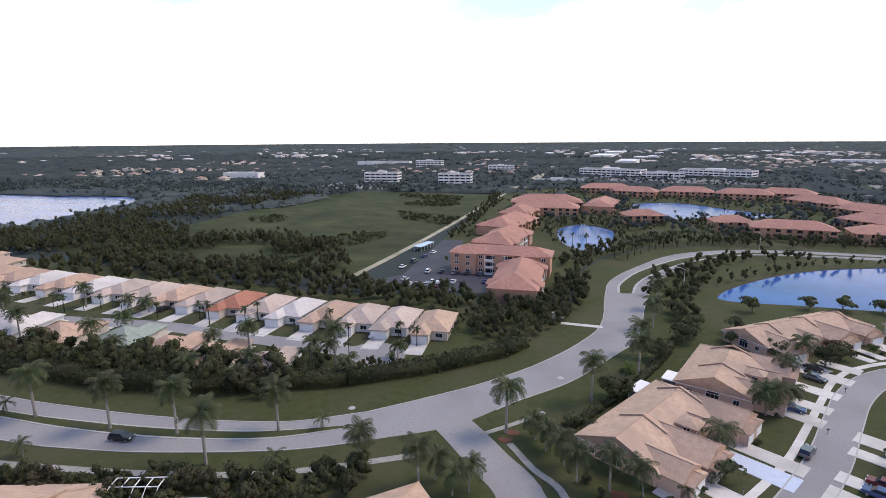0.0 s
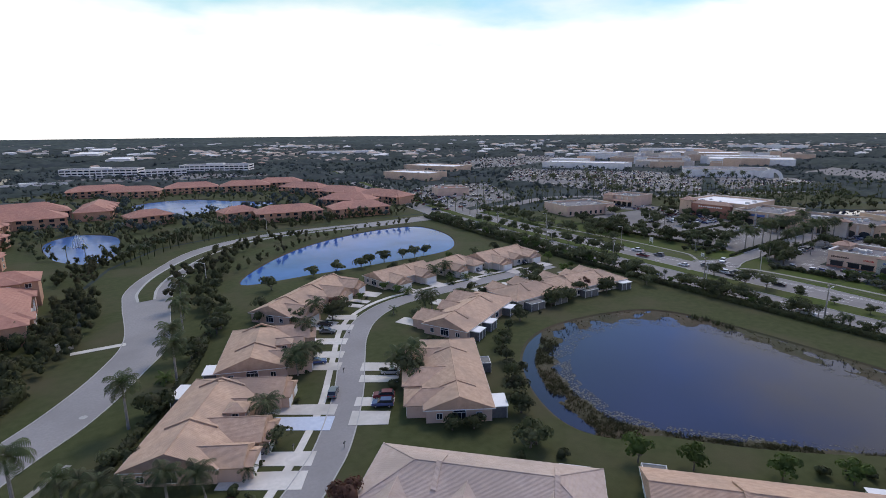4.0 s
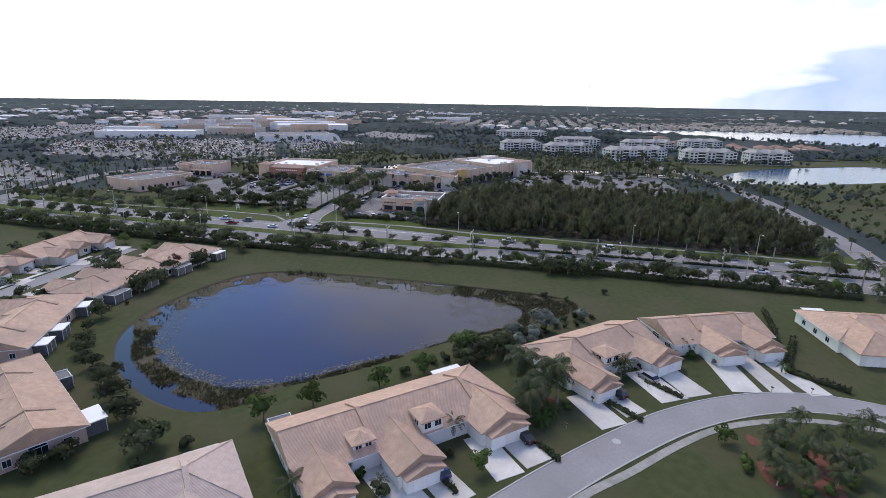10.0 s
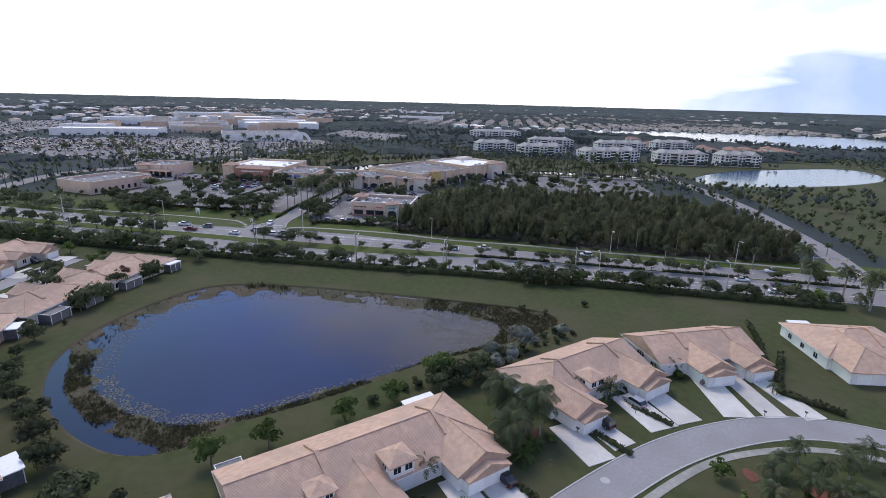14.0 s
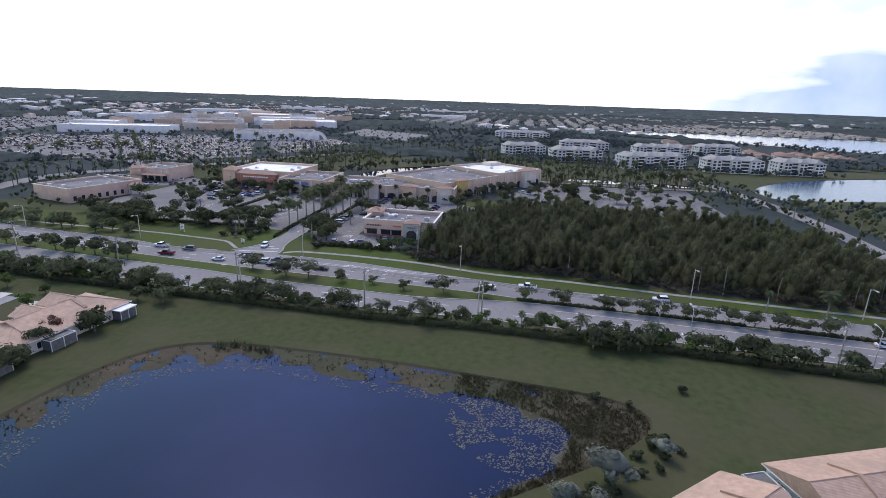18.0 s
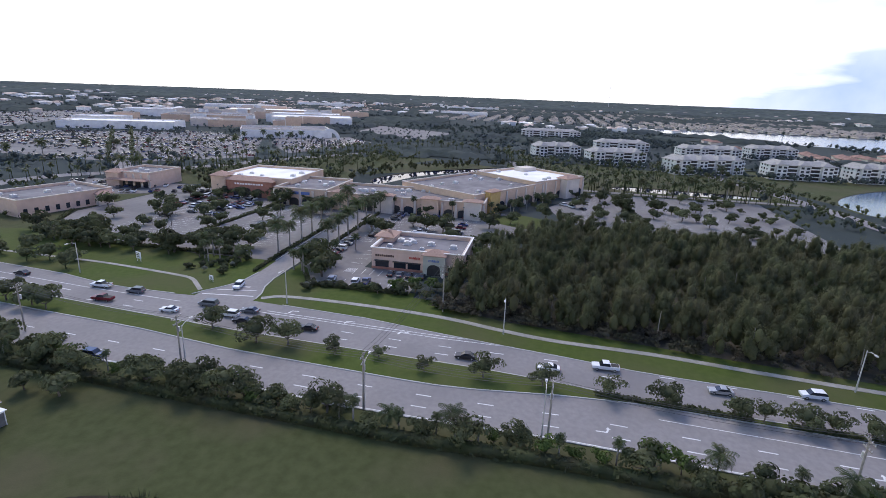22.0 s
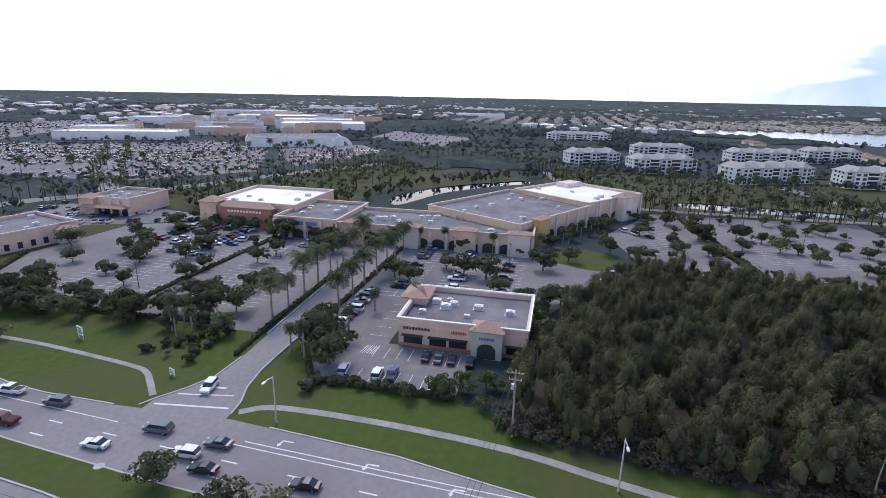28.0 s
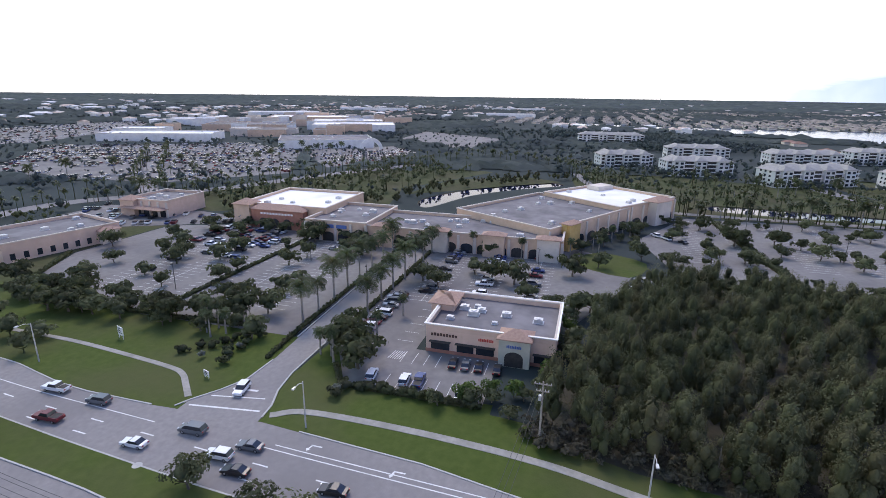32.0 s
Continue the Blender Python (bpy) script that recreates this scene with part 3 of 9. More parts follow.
VILLAGE = [(-260, 20), (-260, 60), (-160, 94), (-100, 92), (-60, 104), (-36, 118), (-22, 132), (-8, 160), (2, 190), (2, 230), (16, 268), (40, 300), (80, 316), (150, 316), (215, 312), (222, 290), (212, 220), (206, 160), (202, 90), (199, 40), (199, 0), (194, -60), (188, -120), (178, -230), (160, -300), (-60, -300), (-260, -120)]
lawn([NORTH_HOMES], 0.01, "green gardens round the small houses")
lawn([APARTMENT_LAND, POND_N, POND_FAR], 0.012, "shaded lawns among the apartments")
lawn([VILLAGE, POND, POND_NE], 0.02, "mown green lawns between the villas and the streets")
lawn([[(376, 228), (420, 150), (470, 160), (560, 118), (596, 190), (500, 230), (392, 288)]], 0.02, "green verge between shops and mall")
lawn([[(232, -152), (380, -156), (450, -146), (560, -114), (640, -120), (700, -420), (380, -420), (218, -260)], LAKE_SE], 0.015, "green lawns beside the pale lake")
lawn([[(441, -130), (441, 0), (474, 50), (545, 58), (600, 50), (560, -96), (520, -126)], POND_E], 0.02, "green lawn between car park and apartments")
lawn([[(207, -230), (224, -120), (233, -40), (238, 20), (243, 58), (245, 100), (250, 108), (262, 112), (262, 122), (262, 165), (272, 214), (262, 300), (240, 296), (222, 200), (214, 120), (206, 30), (202, -60), (196, -140)]], 0.025, "mown verge between avenue and car parks", VERGE)
lawn([[(242.5, 60), (246.5, 60), (246.5, 92), (258, 99), (262, 103.1), (246, 103.9), (239.5, 102.6)]], 0.03, "shaded lawn at the corner of the entrance", VERGE)
lawn([[(271, 213), (300, 229), (345, 227), (328, 262), (300, 266), (286, 270), (263, 300), (256, 296)]], 0.03, "lawn round the cream shop")
patch("field", [(-262, 520), (-270, 400), (-262, 269), (-285, 229), (-240, 212), (-175, 198), (-98, 204), (-88, 230), (-84, 300), (-76, 560), (-235, 575)], 0.03, GRASS_ROUGH, "rough green field of tall grass", "field")
patch("grass_basin", [(452, 152), (514, 140), (545, 90), (530, 64), (500, 100), (470, 130)], 0.03, GRASS, "green lawn behind the shops", "lawn")
patch("grass_island", [(334, 30), (352, 23), (361, 40), (345, 49)], 0.1, VERGE, "green lawn island in the car park", "lawn", 3)
patch("lake_shore", [(-382, 285), (-388, 350), (-408, 420), (-440, 470), (-380, 440), (-340, 400), (-350, 330)], 0.03, SAND, "pale sandy spoil along the lake shore", "shore", 3)
road("dirt_track", [(-93, 205), (-90, 235), (-86, 289), (-81, 380), (-77, 490), (-70, 600)], 3.4, 0.045, DIRT, "pale dirt track along the field", "track", kerbs=False)

# the boulevard: a single road with a junction, then divided
BLVD_W_FAR = [(-300, 100), (-200, 91), (-132, 86.5), (-106, 86), (-83, 87), (-58, 91), (-42, 99)]
BLVD_W_NEAR = [(-290, 84), (-200, 74), (-114, 72), (-92, 73), (-74, 76), (-52, 82), (-38, 88.5)]
far, near = curve_through(BLVD_W_FAR), curve_through(BLVD_W_NEAR)
north_l = curve_through([(-42, 99), (-30, 109), (-19, 119), (-7, 133), (4, 151), (11, 170), (14, 205), (17, 224), (28, 248), (52, 284), (86, 303), (124, 306), (165, 303), (207, 303)])
north_r = curve_through([(-38, 88.5), (-22, 98), (-11, 111), (1, 124), (12, 142), (21, 160), (27, 194), (34, 222), (46, 248), (62, 275), (90, 291), (124, 293), (165, 288), (207, 287)])
g = Geo()
g.ribbon(far, near, -0.02, 0.05)
g.ribbon(north_l, north_r, -0.02, 0.05)
solo("boulevard", g, ROAD, "pale grey concrete boulevard curving past the villas", "road", kind="structure")
g = Geo()
g.ribbon(shifted(far, 0.25), far, -0.02, 0.14).ribbon(near, shifted(near, -0.25), -0.02, 0.14)
g.ribbon(shifted(north_l, 0.25), north_l, -0.02, 0.14)
g.ribbon(north_r[10:], shifted(north_r[10:], -0.25), -0.02, 0.14)
solo("kerb", g, KERB, "pale concrete kerb along the boulevard", "kerb", kind="structure")


def median(top, low, name, label):
    poly = curve_through(top) + curve_through(low)[::-1]
    tagged(new(name, Geo().prism(poly, 0.0, 0.13).mesh(name, KERB)), label, "median", kind="structure")
    cx, cy = sum(p[0] for p in poly) / len(poly), sum(p[1] for p in poly) / len(poly)
    t, l = curve_through(top), curve_through(low)
    a = [(p[0] * 0.86 + q[0] * 0.14, p[1] * 0.86 + q[1] * 0.14) for p, q in zip(t, l)]
    b = [(p[0] * 0.14 + q[0] * 0.86, p[1] * 0.14 + q[1] * 0.86) for p, q in zip(t, l)]
    tagged(new("median_grass", Geo().prism(a + b[::-1], 0.1, 0.17).mesh("median_grass", GRASS)), "strip of grass on the road median", "median", kind="structure")


median([(-300, 94), (-200, 84.5), (-127, 81.5), (-102, 81.7), (-80, 83.5), (-61, 86.8), (-45, 92.6)], [(-295, 90), (-200, 81), (-123, 78.8), (-100, 78.3), (-78, 80), (-58, 84.4), (-44.2, 91.6)], "boulevard_median", "kerbed grass median of the boulevard")
median([(18.5, 206.5), (20, 220), (30, 244), (50, 272), (72, 290), (96, 299), (150, 300)], [(24.5, 207), (28, 222), (36, 239), (54, 265), (75, 284), (98, 294.5), (150, 296)], "boulevard_median", "kerbed grass median with a pale border")

# streets among the villas
street = road("villa_street", [(-4, 40), (9, 57), (22, 70.5), (30, 78), (37, 85.5), (48, 101.5), (57, 117.5), (65, 131), (75, 142.5), (88, 150), (104, 152.5), (140, 153), (172, 153)], 6.5, 0.05, ROAD, "pale concrete residential street with driveways")
road("villa_street", [(-4, 40), (18, 32), (40, 19), (57, 7.5), (66.5, -0.5), (75.5, -9), (84.2, -18), (92.5, -27.8), (99.3, -39), (103.8, -51), (104.3, -62), (102, -72), (98, -86), (90, -110)], 6.9, 0.055, ROAD, "pale concrete residential street bending past the villas")
side = road("side_street", [(-27, 103), (-21, 97), (-13.5, 88), (-6, 78), (-4, 60), (-4, 40)], 8.4, 0.06, ROAD, "pale concrete entrance street of the villas", kerbs=False)
road("north_street", [(-260, 150), (-200, 131), (-165, 133), (-128, 135.5), (-100, 133), (-72, 131), (-52, 129)], 6.6, 0.05, ROAD, "pale concrete street between two rows of houses")
g = Geo()
g.add([(-52 + 9 * math.cos(a * math.pi / 8), 129 + 9 * math.sin(a * math.pi / 8), 0.056) for a in range(16)], [tuple(range(16))])
solo("turning_circle", g, ROAD, "round end of a residential street", "road", kind="structure")

# driveways of the nearest villas: garage end, street end, width
for a, b, w, mt in (((16.5, 86.8), (28.3, 78.4), 4.6, CONCRETE), ((20.0, 92.0), (32.0, 83.2), 4.0, CONCRETE), ((28.0, 100.8), (39.8, 92.2), 4.8, DRIVE_BLUE), ((31.4, 105.2), (42.8, 96.8), 4.0, CONCRETE),
                    ((45.0, 121.6), (53.0, 115.7), 4.0, CONCRETE), ((49.0, 127.6), (56.8, 121.9), 3.8, CONCRETE), ((53.2, 136.0), (61.6, 129.6), 4.0, CONCRETE), ((58.8, 145.5), (68.0, 138.4), 4.4, CONCRETE), ((65.6, 151.5), (73.0, 145.8), 4.0, CONCRETE),
                    ((80.6, 8.4), (71.3, 1.7), 4.8, CONCRETE), ((83.6, 4.0), (75.4, -2.8), 4.8, CONCRETE), ((98.2, -10.2), (88.4, -16.3), 5.2, CONCRETE), ((102.0, -14.8), (93.3, -21.0), 4.6, CONCRETE), ((110.8, -23.8), (99.8, -29.4), 5.8, CONCRETE), ((115.2, -28.9), (102.8, -34.8), 5.2, CONCRETE),
                    ((125.0, -42.7), (106.2, -45.0), 5.6, CONCRETE), ((126.0, -48.7), (107.2, -52.2), 4.2, CONCRETE), ((127.2, -53.7), (107.8, -59.8), 4.2, CONCRETE), ((72.5, 16.6), (64.5, 8.6), 5.0, CONCRETE), ((70.0, 23.8), (61.0, 14.4), 5.8, CONCRETE),
                    ((50.2, 87.0), (43.6, 91.8), 5.2, CONCRETE), ((54.5, 92.2), (47.6, 97.3), 3.6, CONCRETE), ((61.0, 101.0), (53.6, 106.6), 3.4, CONCRETE), ((65.2, 106.2), (57.0, 112.3), 4.4, CONCRETE)):
    u = (Vector(b) - Vector(a)).normalized()
    o = Vector((-u.y, u.x)) * w / 2
    a, b = Vector(a), Vector(b)
    pale = mt is CONCRETE
    solo("driveway", Geo().prism([tuple(a + o), tuple(b + o * 1.1), tuple(b - o * 1.1), tuple(a - o)], 0.0, 0.115), mt, "pale concrete driveway crossing the sidewalk" if pale else "pale blue painted driveway beside a lawn", "driveway", kind="structure")

# footpaths
road("sidewalk", [(8, 63), (22, 78), (27, 83), (33, 90), (41, 100.5), (50, 115.5), (57, 127.5), (64, 139), (73, 148.5), (87, 156), (104, 158.3), (160, 159)], 1.5, 0.10, CONCRETE, "pale concrete sidewalk along the villa street", "sidewalk", False)
road("sidewalk", [(30, 15), (50, 4), (61, -3), (69, -9), (76, -17), (84.5, -26), (91.5, -35), (95.5, -44), (97.6, -53), (97.2, -62), (93, -80)], 1.5, 0.10, WALKWAY, "pale concrete sidewalk along the curved street", "sidewalk", False)
road("sidewalk", [(-10, 94), (-5, 87), (1, 80), (4, 62)], 1.4, 0.10, WALKWAY, "concrete sidewalk beside the entrance street", "sidewalk", False)
road("sidewalk", [(-16, 96), (-10, 101.5), (-4, 108)], 1.2, 0.08, WALKWAY, "footpath between boulevard and villas", "sidewalk", False)
road("sidewalk", [(-200, 66), (-120, 65), (-90, 67), (-62, 71.5), (-45, 77), (-27, 86)], 1.7, 0.08, WALKWAY, "footpath south of the boulevard", "sidewalk", False)
road("sidewalk", [(246, 230), (245, 196), (244.6, 180), (244.1, 162), (242.2, 144), (240.4, 131), (238.8, 126.6), (235.6, 123), (231.9, 119.2)], 1.3, 0.10, WALKWAY, "pale footpath across the verge", "sidewalk", False)
road("sidewalk", [(231, 100), (234, 93), (234, 71), (232, 49), (228.5, 34), (226, 20), (225, -2), (222.5, -22), (220, -45), (216, -90), (212, -120)], 1.7, 0.10, WALKWAY, "pale footpath along the woods", "sidewalk", False)

# the avenue, two carriageways, median between
ys = list(range(-420, 320, 8)) + list(range(320, 1500, 40))
west_in = [(avenue_x(y) - float(np.interp(y, [6, 40, 90, 118, 150], [0.7, 5, 4.2, 1.8, 1.2])), y) for y in ys]
west_out = [(avenue_x(y) - 17, y) for y in ys]
east_in = [(avenue_x(y) + float(np.interp(y, [6, 40, 100, 130, 150], [0.7, 4, 4.2, 5.2, 6.2])), y) for y in ys]
east_out = [(avenue_x(y) + float(np.interp(y, [-28, 2, 24, 48, 68, 101, 123, 144, 165, 200], [12, 12, 14.2, 17.8, 20.5, 21.5, 18.9, 17.8, 20.5, 20.5])), y) for y in ys]
for a, b in ((west_out, west_in), (east_in, east_out)):
    solo("avenue", Geo().ribbon(a, b, -0.02, 0.06), AVENUE, "grey three-lane avenue carriageway", "road", kind="structure")
solo("median", Geo().ribbon(west_in, east_in, 0.0, 0.18), VERGE, "grass median with young trees between carriageways", "median", kind="structure")
k = Geo()
for a, d in ((west_in, -0.3), (east_in, 0.3), (west_out, 0.3)):
    k.ribbon(a, [(x + d, y) for x, y in a], 0.0, 0.2)
for seg in ([p for p in east_out if p[1] < 98], [p for p in east_out if 118 < p[1] < 282], [p for p in east_out if p[1] > 300]):
    k.ribbon(seg, [(x + 0.3, y) for x, y in seg], 0.0, 0.17)
solo("kerb", k, KERB, "pale concrete kerb along the avenue", "kerb", kind="structure")
# crossing street to the south and the mall road to the north
road("cross_street", [(150, -118), (180, -121), (210, -126), (243, -132), (296, -136), (362, -138), (450, -128), (560, -100)], 10, 0.065, AVENUE, "wide grey crossing street by the woods", kerbs=False)
road("mall_road", [(200, 296), (230, 296), (290, 306), (340, 318), (372, 312), (400, 290), (440, 262), (500, 235), (560, 200), (640, 150)], 12, 0.065, AVENUE, "grey mall road lined with palms", kerbs=False)
road("mall_road", [(400, 290), (440, 330), (520, 400), (600, 470), (640, 520)], 11, 0.06, AVENUE, "grey access road of the mall", kerbs=False)
road("back_road", [(640, 150), (600, 70), (530, 46), (470, 28), (449, 4), (446, -60), (447, -128)], 6, 0.06, AVENUE, "narrow road behind the shops", kerbs=False)
road("far_road", [(-72, 600), (-58, 750), (-30, 1500), (0, 2300)], 14, 0.06, DIRT, "straight pale road towards the horizon", kerbs=False)
road("far_road", [(300, 620), (420, 640), (700, 700), (1100, 900)], 14, 0.06, AVENUE, "distant road between shops", kerbs=False)

# entrance of the shopping centre
g = Geo()
g.prism([(230, 101), (234, 101.5), (239, 103.3), (246, 104.3), (262, 104.3), (300, 103.5), (352, 103), (352, 113), (300, 113), (262, 112), (250, 111.5), (241, 112), (236, 114.5), (231, 118), (227.5, 118), (227, 101)], -0.02, 0.068)
solo("entrance_drive", g, AVENUE, "grey entrance drive of the shopping centre", "road", kind="structure")
k = Geo()
for ln in ([(230, 100.8), (234, 101.3), (239, 103.1), (246, 104.1), (262, 104.1)], [(250, 111.7), (241, 112.2), (236, 114.7), (231, 118.2), (228.5, 119.5)], [(262, 112.2), (300, 113.2), (345, 113.2)], [(296, 103.3), (345, 102.8)]):
    k.ribbon(ln, shifted(ln, 0.35), 0.0, 0.2)
solo("kerb", k, KERB, "rounded concrete kerb at the entrance drive", "kerb", kind="structure")
LOTS = [[(262, 113.5), (350, 113.5), (364, 180), (345, 226), (300, 228), (272, 214), (262, 160)],
        [(245, 62), (264.5, 62), (264.5, 82), (300, 82), (300, 103), (262, 103), (258, 99), (246, 92)],
        [(290, 46), (318, 34), (352, 24), (364, 52), (350, 102), (300, 102), (300, 81), (290, 81)],
        [(328, 14), (352, 16), (386, 24), (436, -2), (440, -96), (372, -96), (322, -96), (324, -30)],
        [(346, 226), (366, 190), (374, 232), (372, 290), (345, 290), (328, 262)],
        [(420, 455), (583, 600), (690, 430), (640, 330), (503, 262), (440, 315)],
        [(540, 250), (650, 206), (720, 262), (660, 330), (600, 300)],
        [(225, 310), (330, 335), (400, 460), (330, 480), (262, 420)], [(720, 180), (860, 150), (960, 300), (820, 290)],
        [(600, 640), (900, 760), (1000, 900), (760, 900), (560, 740)]]
for p in LOTS:
    g = Geo().prism(p, -0.02, 0.055)
    solo("parking_lot", g, LOT, "worn grey asphalt parking lot", "parking lot", kind="structure")
patch("parking_lot", [(-90, 195), (-30, 195), (-30, 228), (-50, 232), (-62, 300), (-74, 300), (-72, 215)], 0.05, NEW_ASPHALT, "dark blue-grey asphalt car park of the apartments", "parking lot")
patch("parking_lot", [(-320, 600), (-90, 600), (-60, 660), (-60, 720), (-320, 720)], 0.05, LOT, "grey car park of the offices", "parking lot")
patch("parking_lot", [(0, 760), (260, 740), (300, 840), (0, 850)], 0.05, LOT, "grey car park of the hospital", "parking lot")

# road paint
paint, yellow = Geo(), Geo()


def stripe(line, w, z=0.068, dash=0, gap=0, geo=None):
    geo = geo or paint
    pts = [np.array(p, float) for p in line]
    for a, b in zip(pts, pts[1:]):
        n = np.linalg.norm(b - a)
        u = (b - a) / n
        s = 0.0
        while s < n:
            e = min(n, s + (dash or n))
            p, q = a + u * s, a + u * e
            o = np.array((-u[1], u[0])) * w / 2
            geo.add([(*(p - o), z), (*(q - o), z), (*(q + o), z), (*(p + o), z)], [(0, 1, 2, 3)])
            s += (dash or n) + gap


yy = list(range(-400, 300, 12))
for off in (-13.2, -9.3):
    stripe([(avenue_x(y) + off, y) for y in yy], 0.28, 0.066, 3, 9)
for off in (7.9, 11.6):
    stripe([(avenue_x(y) + off, y) for y in yy], 0.28, 0.066, 3, 9)
stripe([(avenue_x(y) - 5.0, y) for y in range(-110, 10, 8)], 0.2, 0.066)
stripe([(avenue_x(y) - 16.4, y) for y in yy], 0.18, 0.066)
stripe([(avenue_x(y) + 4.5, y) for y in range(44, 280, 8)], 0.18, 0.066, geo=yellow)
stripe([(avenue_x(y) + 15.6, y) for y in range(30, 99, 6)], 0.22, 0.066)
stripe([(avenue_x(y) + 16.8, y) for y in range(40, 99, 6)], 0.22, 0.066)
stripe([(231.5, 102.5), (229.5, 117)], 0.45, 0.073)
stripe([(235.5, 104), (233.5, 115)], 0.35, 0.073)
stripe([(237.6, 107), (237.0, 112.5)], 0.6, 0.073)
stripe([(avenue_x(y) + 14.8, y) for y in range(119, 280, 7)], 0.2, 0.066)


def arrow(x, y, deg, z=0.067):
    c, s = math.cos(radians(deg)), math.sin(radians(deg))

    def at(a, b):
        return (x + c * a - s * b, y + s * a + c * b, z)

    paint.add([at(*p) for p in ((-1.6, -0.15), (0.4, -0.15), (0.4, 0.15), (-1.6, 0.15), (0.4, -0.15), (0.7, 0.9), (0.4, 0.9), (0.1, 0.15), (1.0, 0.9), (0.55, 1.6), (0.1, 0.9))],
              [(0, 1, 2, 3), (4, 5, 6, 7), (8, 9, 10)])


for x, y, d in ((225.3, 87.5, 90), (223.2, 71.5, 90), (221, 57, 90), (240.5, 109.7, 180), (192, 12, -90), (190, -30, -90), (200.5, -40, -90), (200, -60, -90)):
    arrow(x, y, d)
# bays of the parking lots
for x0, x1, y0, y1, rows in ((276, 346, 122, 196, 5), (294, 348, 52, 98, 3)):
    for r in range(rows):
        yr = y0 + (y1 - y0) * (r + 0.5) / rows
        x = x0
        while x < x1:
            stripe([(x, yr - 5), (x, yr + 5)], 0.13, 0.06)
            x += 2.8
        stripe([(x0, yr), (x1, yr)], 0.13, 0.06)
for k in range(8):
    stripe([(247, 64 + k * 2.8), (252, 64 + k * 2.8)], 0.13, 0.06)
    stripe([(257.5, 58 + 6 + k * 2.8), (262.8, 64 + k * 2.8)], 0.13, 0.06)
for k in range(6):
    stripe([(268 + k * 5, 84), (268 + k * 5, 88)], 0.12, 0.06)
    stripe([(258.5, 84.2 + k * 0.55), (262.5, 83.6 + k * 0.55)], 0.18, 0.061)
for x0, x1, y0, y1 in ((356, 436, -66, 12),):
    for r in range(4):
        yr = y0 + (y1 - y0) * (r + 0.5) / 4
        for k in range(26):
            stripe([(x0 + 4 + k * 2.8, yr - 5), (x0 + 4 + k * 2.8, yr + 5)], 0.13, 0.06)
solo("road_markings", paint, PAINT, "worn white lane lines, arrows and bay lines", "road marking", kind="structure")
solo("road_markings", yellow, YELLOW, "yellow edge line along the median", "road marking", kind="structure")


# ---- houses ----
def window(parent, x, y, z, w, h, face, name="window", arched=False, bars=1):
    """A framed window on a wall of its house; face: degrees of the wall's outward normal."""
    c, s = math.cos(radians(face)), math.sin(radians(face))

    def box_on(g, a0, a1, z0, z1, d0, d1):
        q = [(x + c * d - s * a, y + s * d + c * a) for a, d in ((a0, d0), (a1, d0), (a1, d1), (a0, d1))]
        g.prism(q, z0, z1)

    fr = Geo()
    t = 0.09
    box_on(fr, -w / 2 - t, w / 2 + t, z - t, z, -0.02, 0.09)
    box_on(fr, -w / 2 - t, w / 2 + t, z + h, z + h + t, -0.02, 0.09)
    for a in (-w / 2 - t, w / 2):
        box_on(fr, a, a + t, z, z + h, -0.02, 0.09)
    for i in range(bars):
        a = -w / 2 + w * (i + 1) / (bars + 1)
        box_on(fr, a - 0.03, a + 0.03, z, z + h, -0.02, 0.06)
    if arched:
        n = 8
        rim = [(math.cos(math.pi * k / n) * w / 2, math.sin(math.pi * k / n) * w * 0.3) for k in range(n + 1)]
        for (a, b), (a2, b2) in zip(rim, rim[1:]):
            pts = [(a, b), (a2, b2), (a2 * 1.1, b2 * 1.12), (a * 1.1, b * 1.12)]
            v = [(x + c * d - s * p, y + s * d + c * p, z + h + t + q) for d in (0.0, 0.1) for p, q in pts]
            fr.add(v, [(0, 1, 2, 3), (7, 6, 5, 4), (0, 4, 5, 1), (1, 5, 6, 2), (2, 6, 7, 3), (3, 7, 4, 0)])
    win = part(name, fr, WHITE, parent)
    pn = Geo()
    box_on(pn, -w / 2, w / 2, z, z + h, -0.02, 0.03)
    if arched:
        v = [(x + c * 0.03 - s * a, y + s * 0.03 + c * a, z + h + t + b) for a, b in rim]
        pn.add(v, [tuple(range(len(v)))])
    part("pane", pn, GLASS, win)
    return win


def gable_wall(g, x0, x1, y, z, rise, along="x"):
    """A triangle of wall that closes a gable."""
    m = (x0 + x1) / 2
    t = 0.15
    if along == "x":
        v = [(x0, y - t, z), (x1, y - t, z), (m, y - t, z + rise), (x0, y + t, z), (x1, y + t, z), (m, y + t, z + rise)]
    else:
        v = [(y - t, x0, z), (y - t, x1, z), (y - t, m, z + rise), (y + t, x0, z), (y + t, x1, z), (y + t, m, z + rise)]
    g.add(v, [(0, 1, 2), (5, 4, 3), (0, 3, 4, 1), (1, 4, 5, 2), (2, 5, 3, 0)])


def garage(parent, x, y, w, h=2.3):
    g = Geo().box(x - w / 2, y - 0.07, 0.0, x + w / 2, y + 0.02, h)
    for k in range(1, 5):
        g.box(x - w / 2 + 0.1, y - 0.1, h * k / 5 - 0.02, x + w / 2 - 0.1, y - 0.06, h * k / 5 + 0.02)
    part("garage_door", g, WHITE, parent, "white panelled garage door")


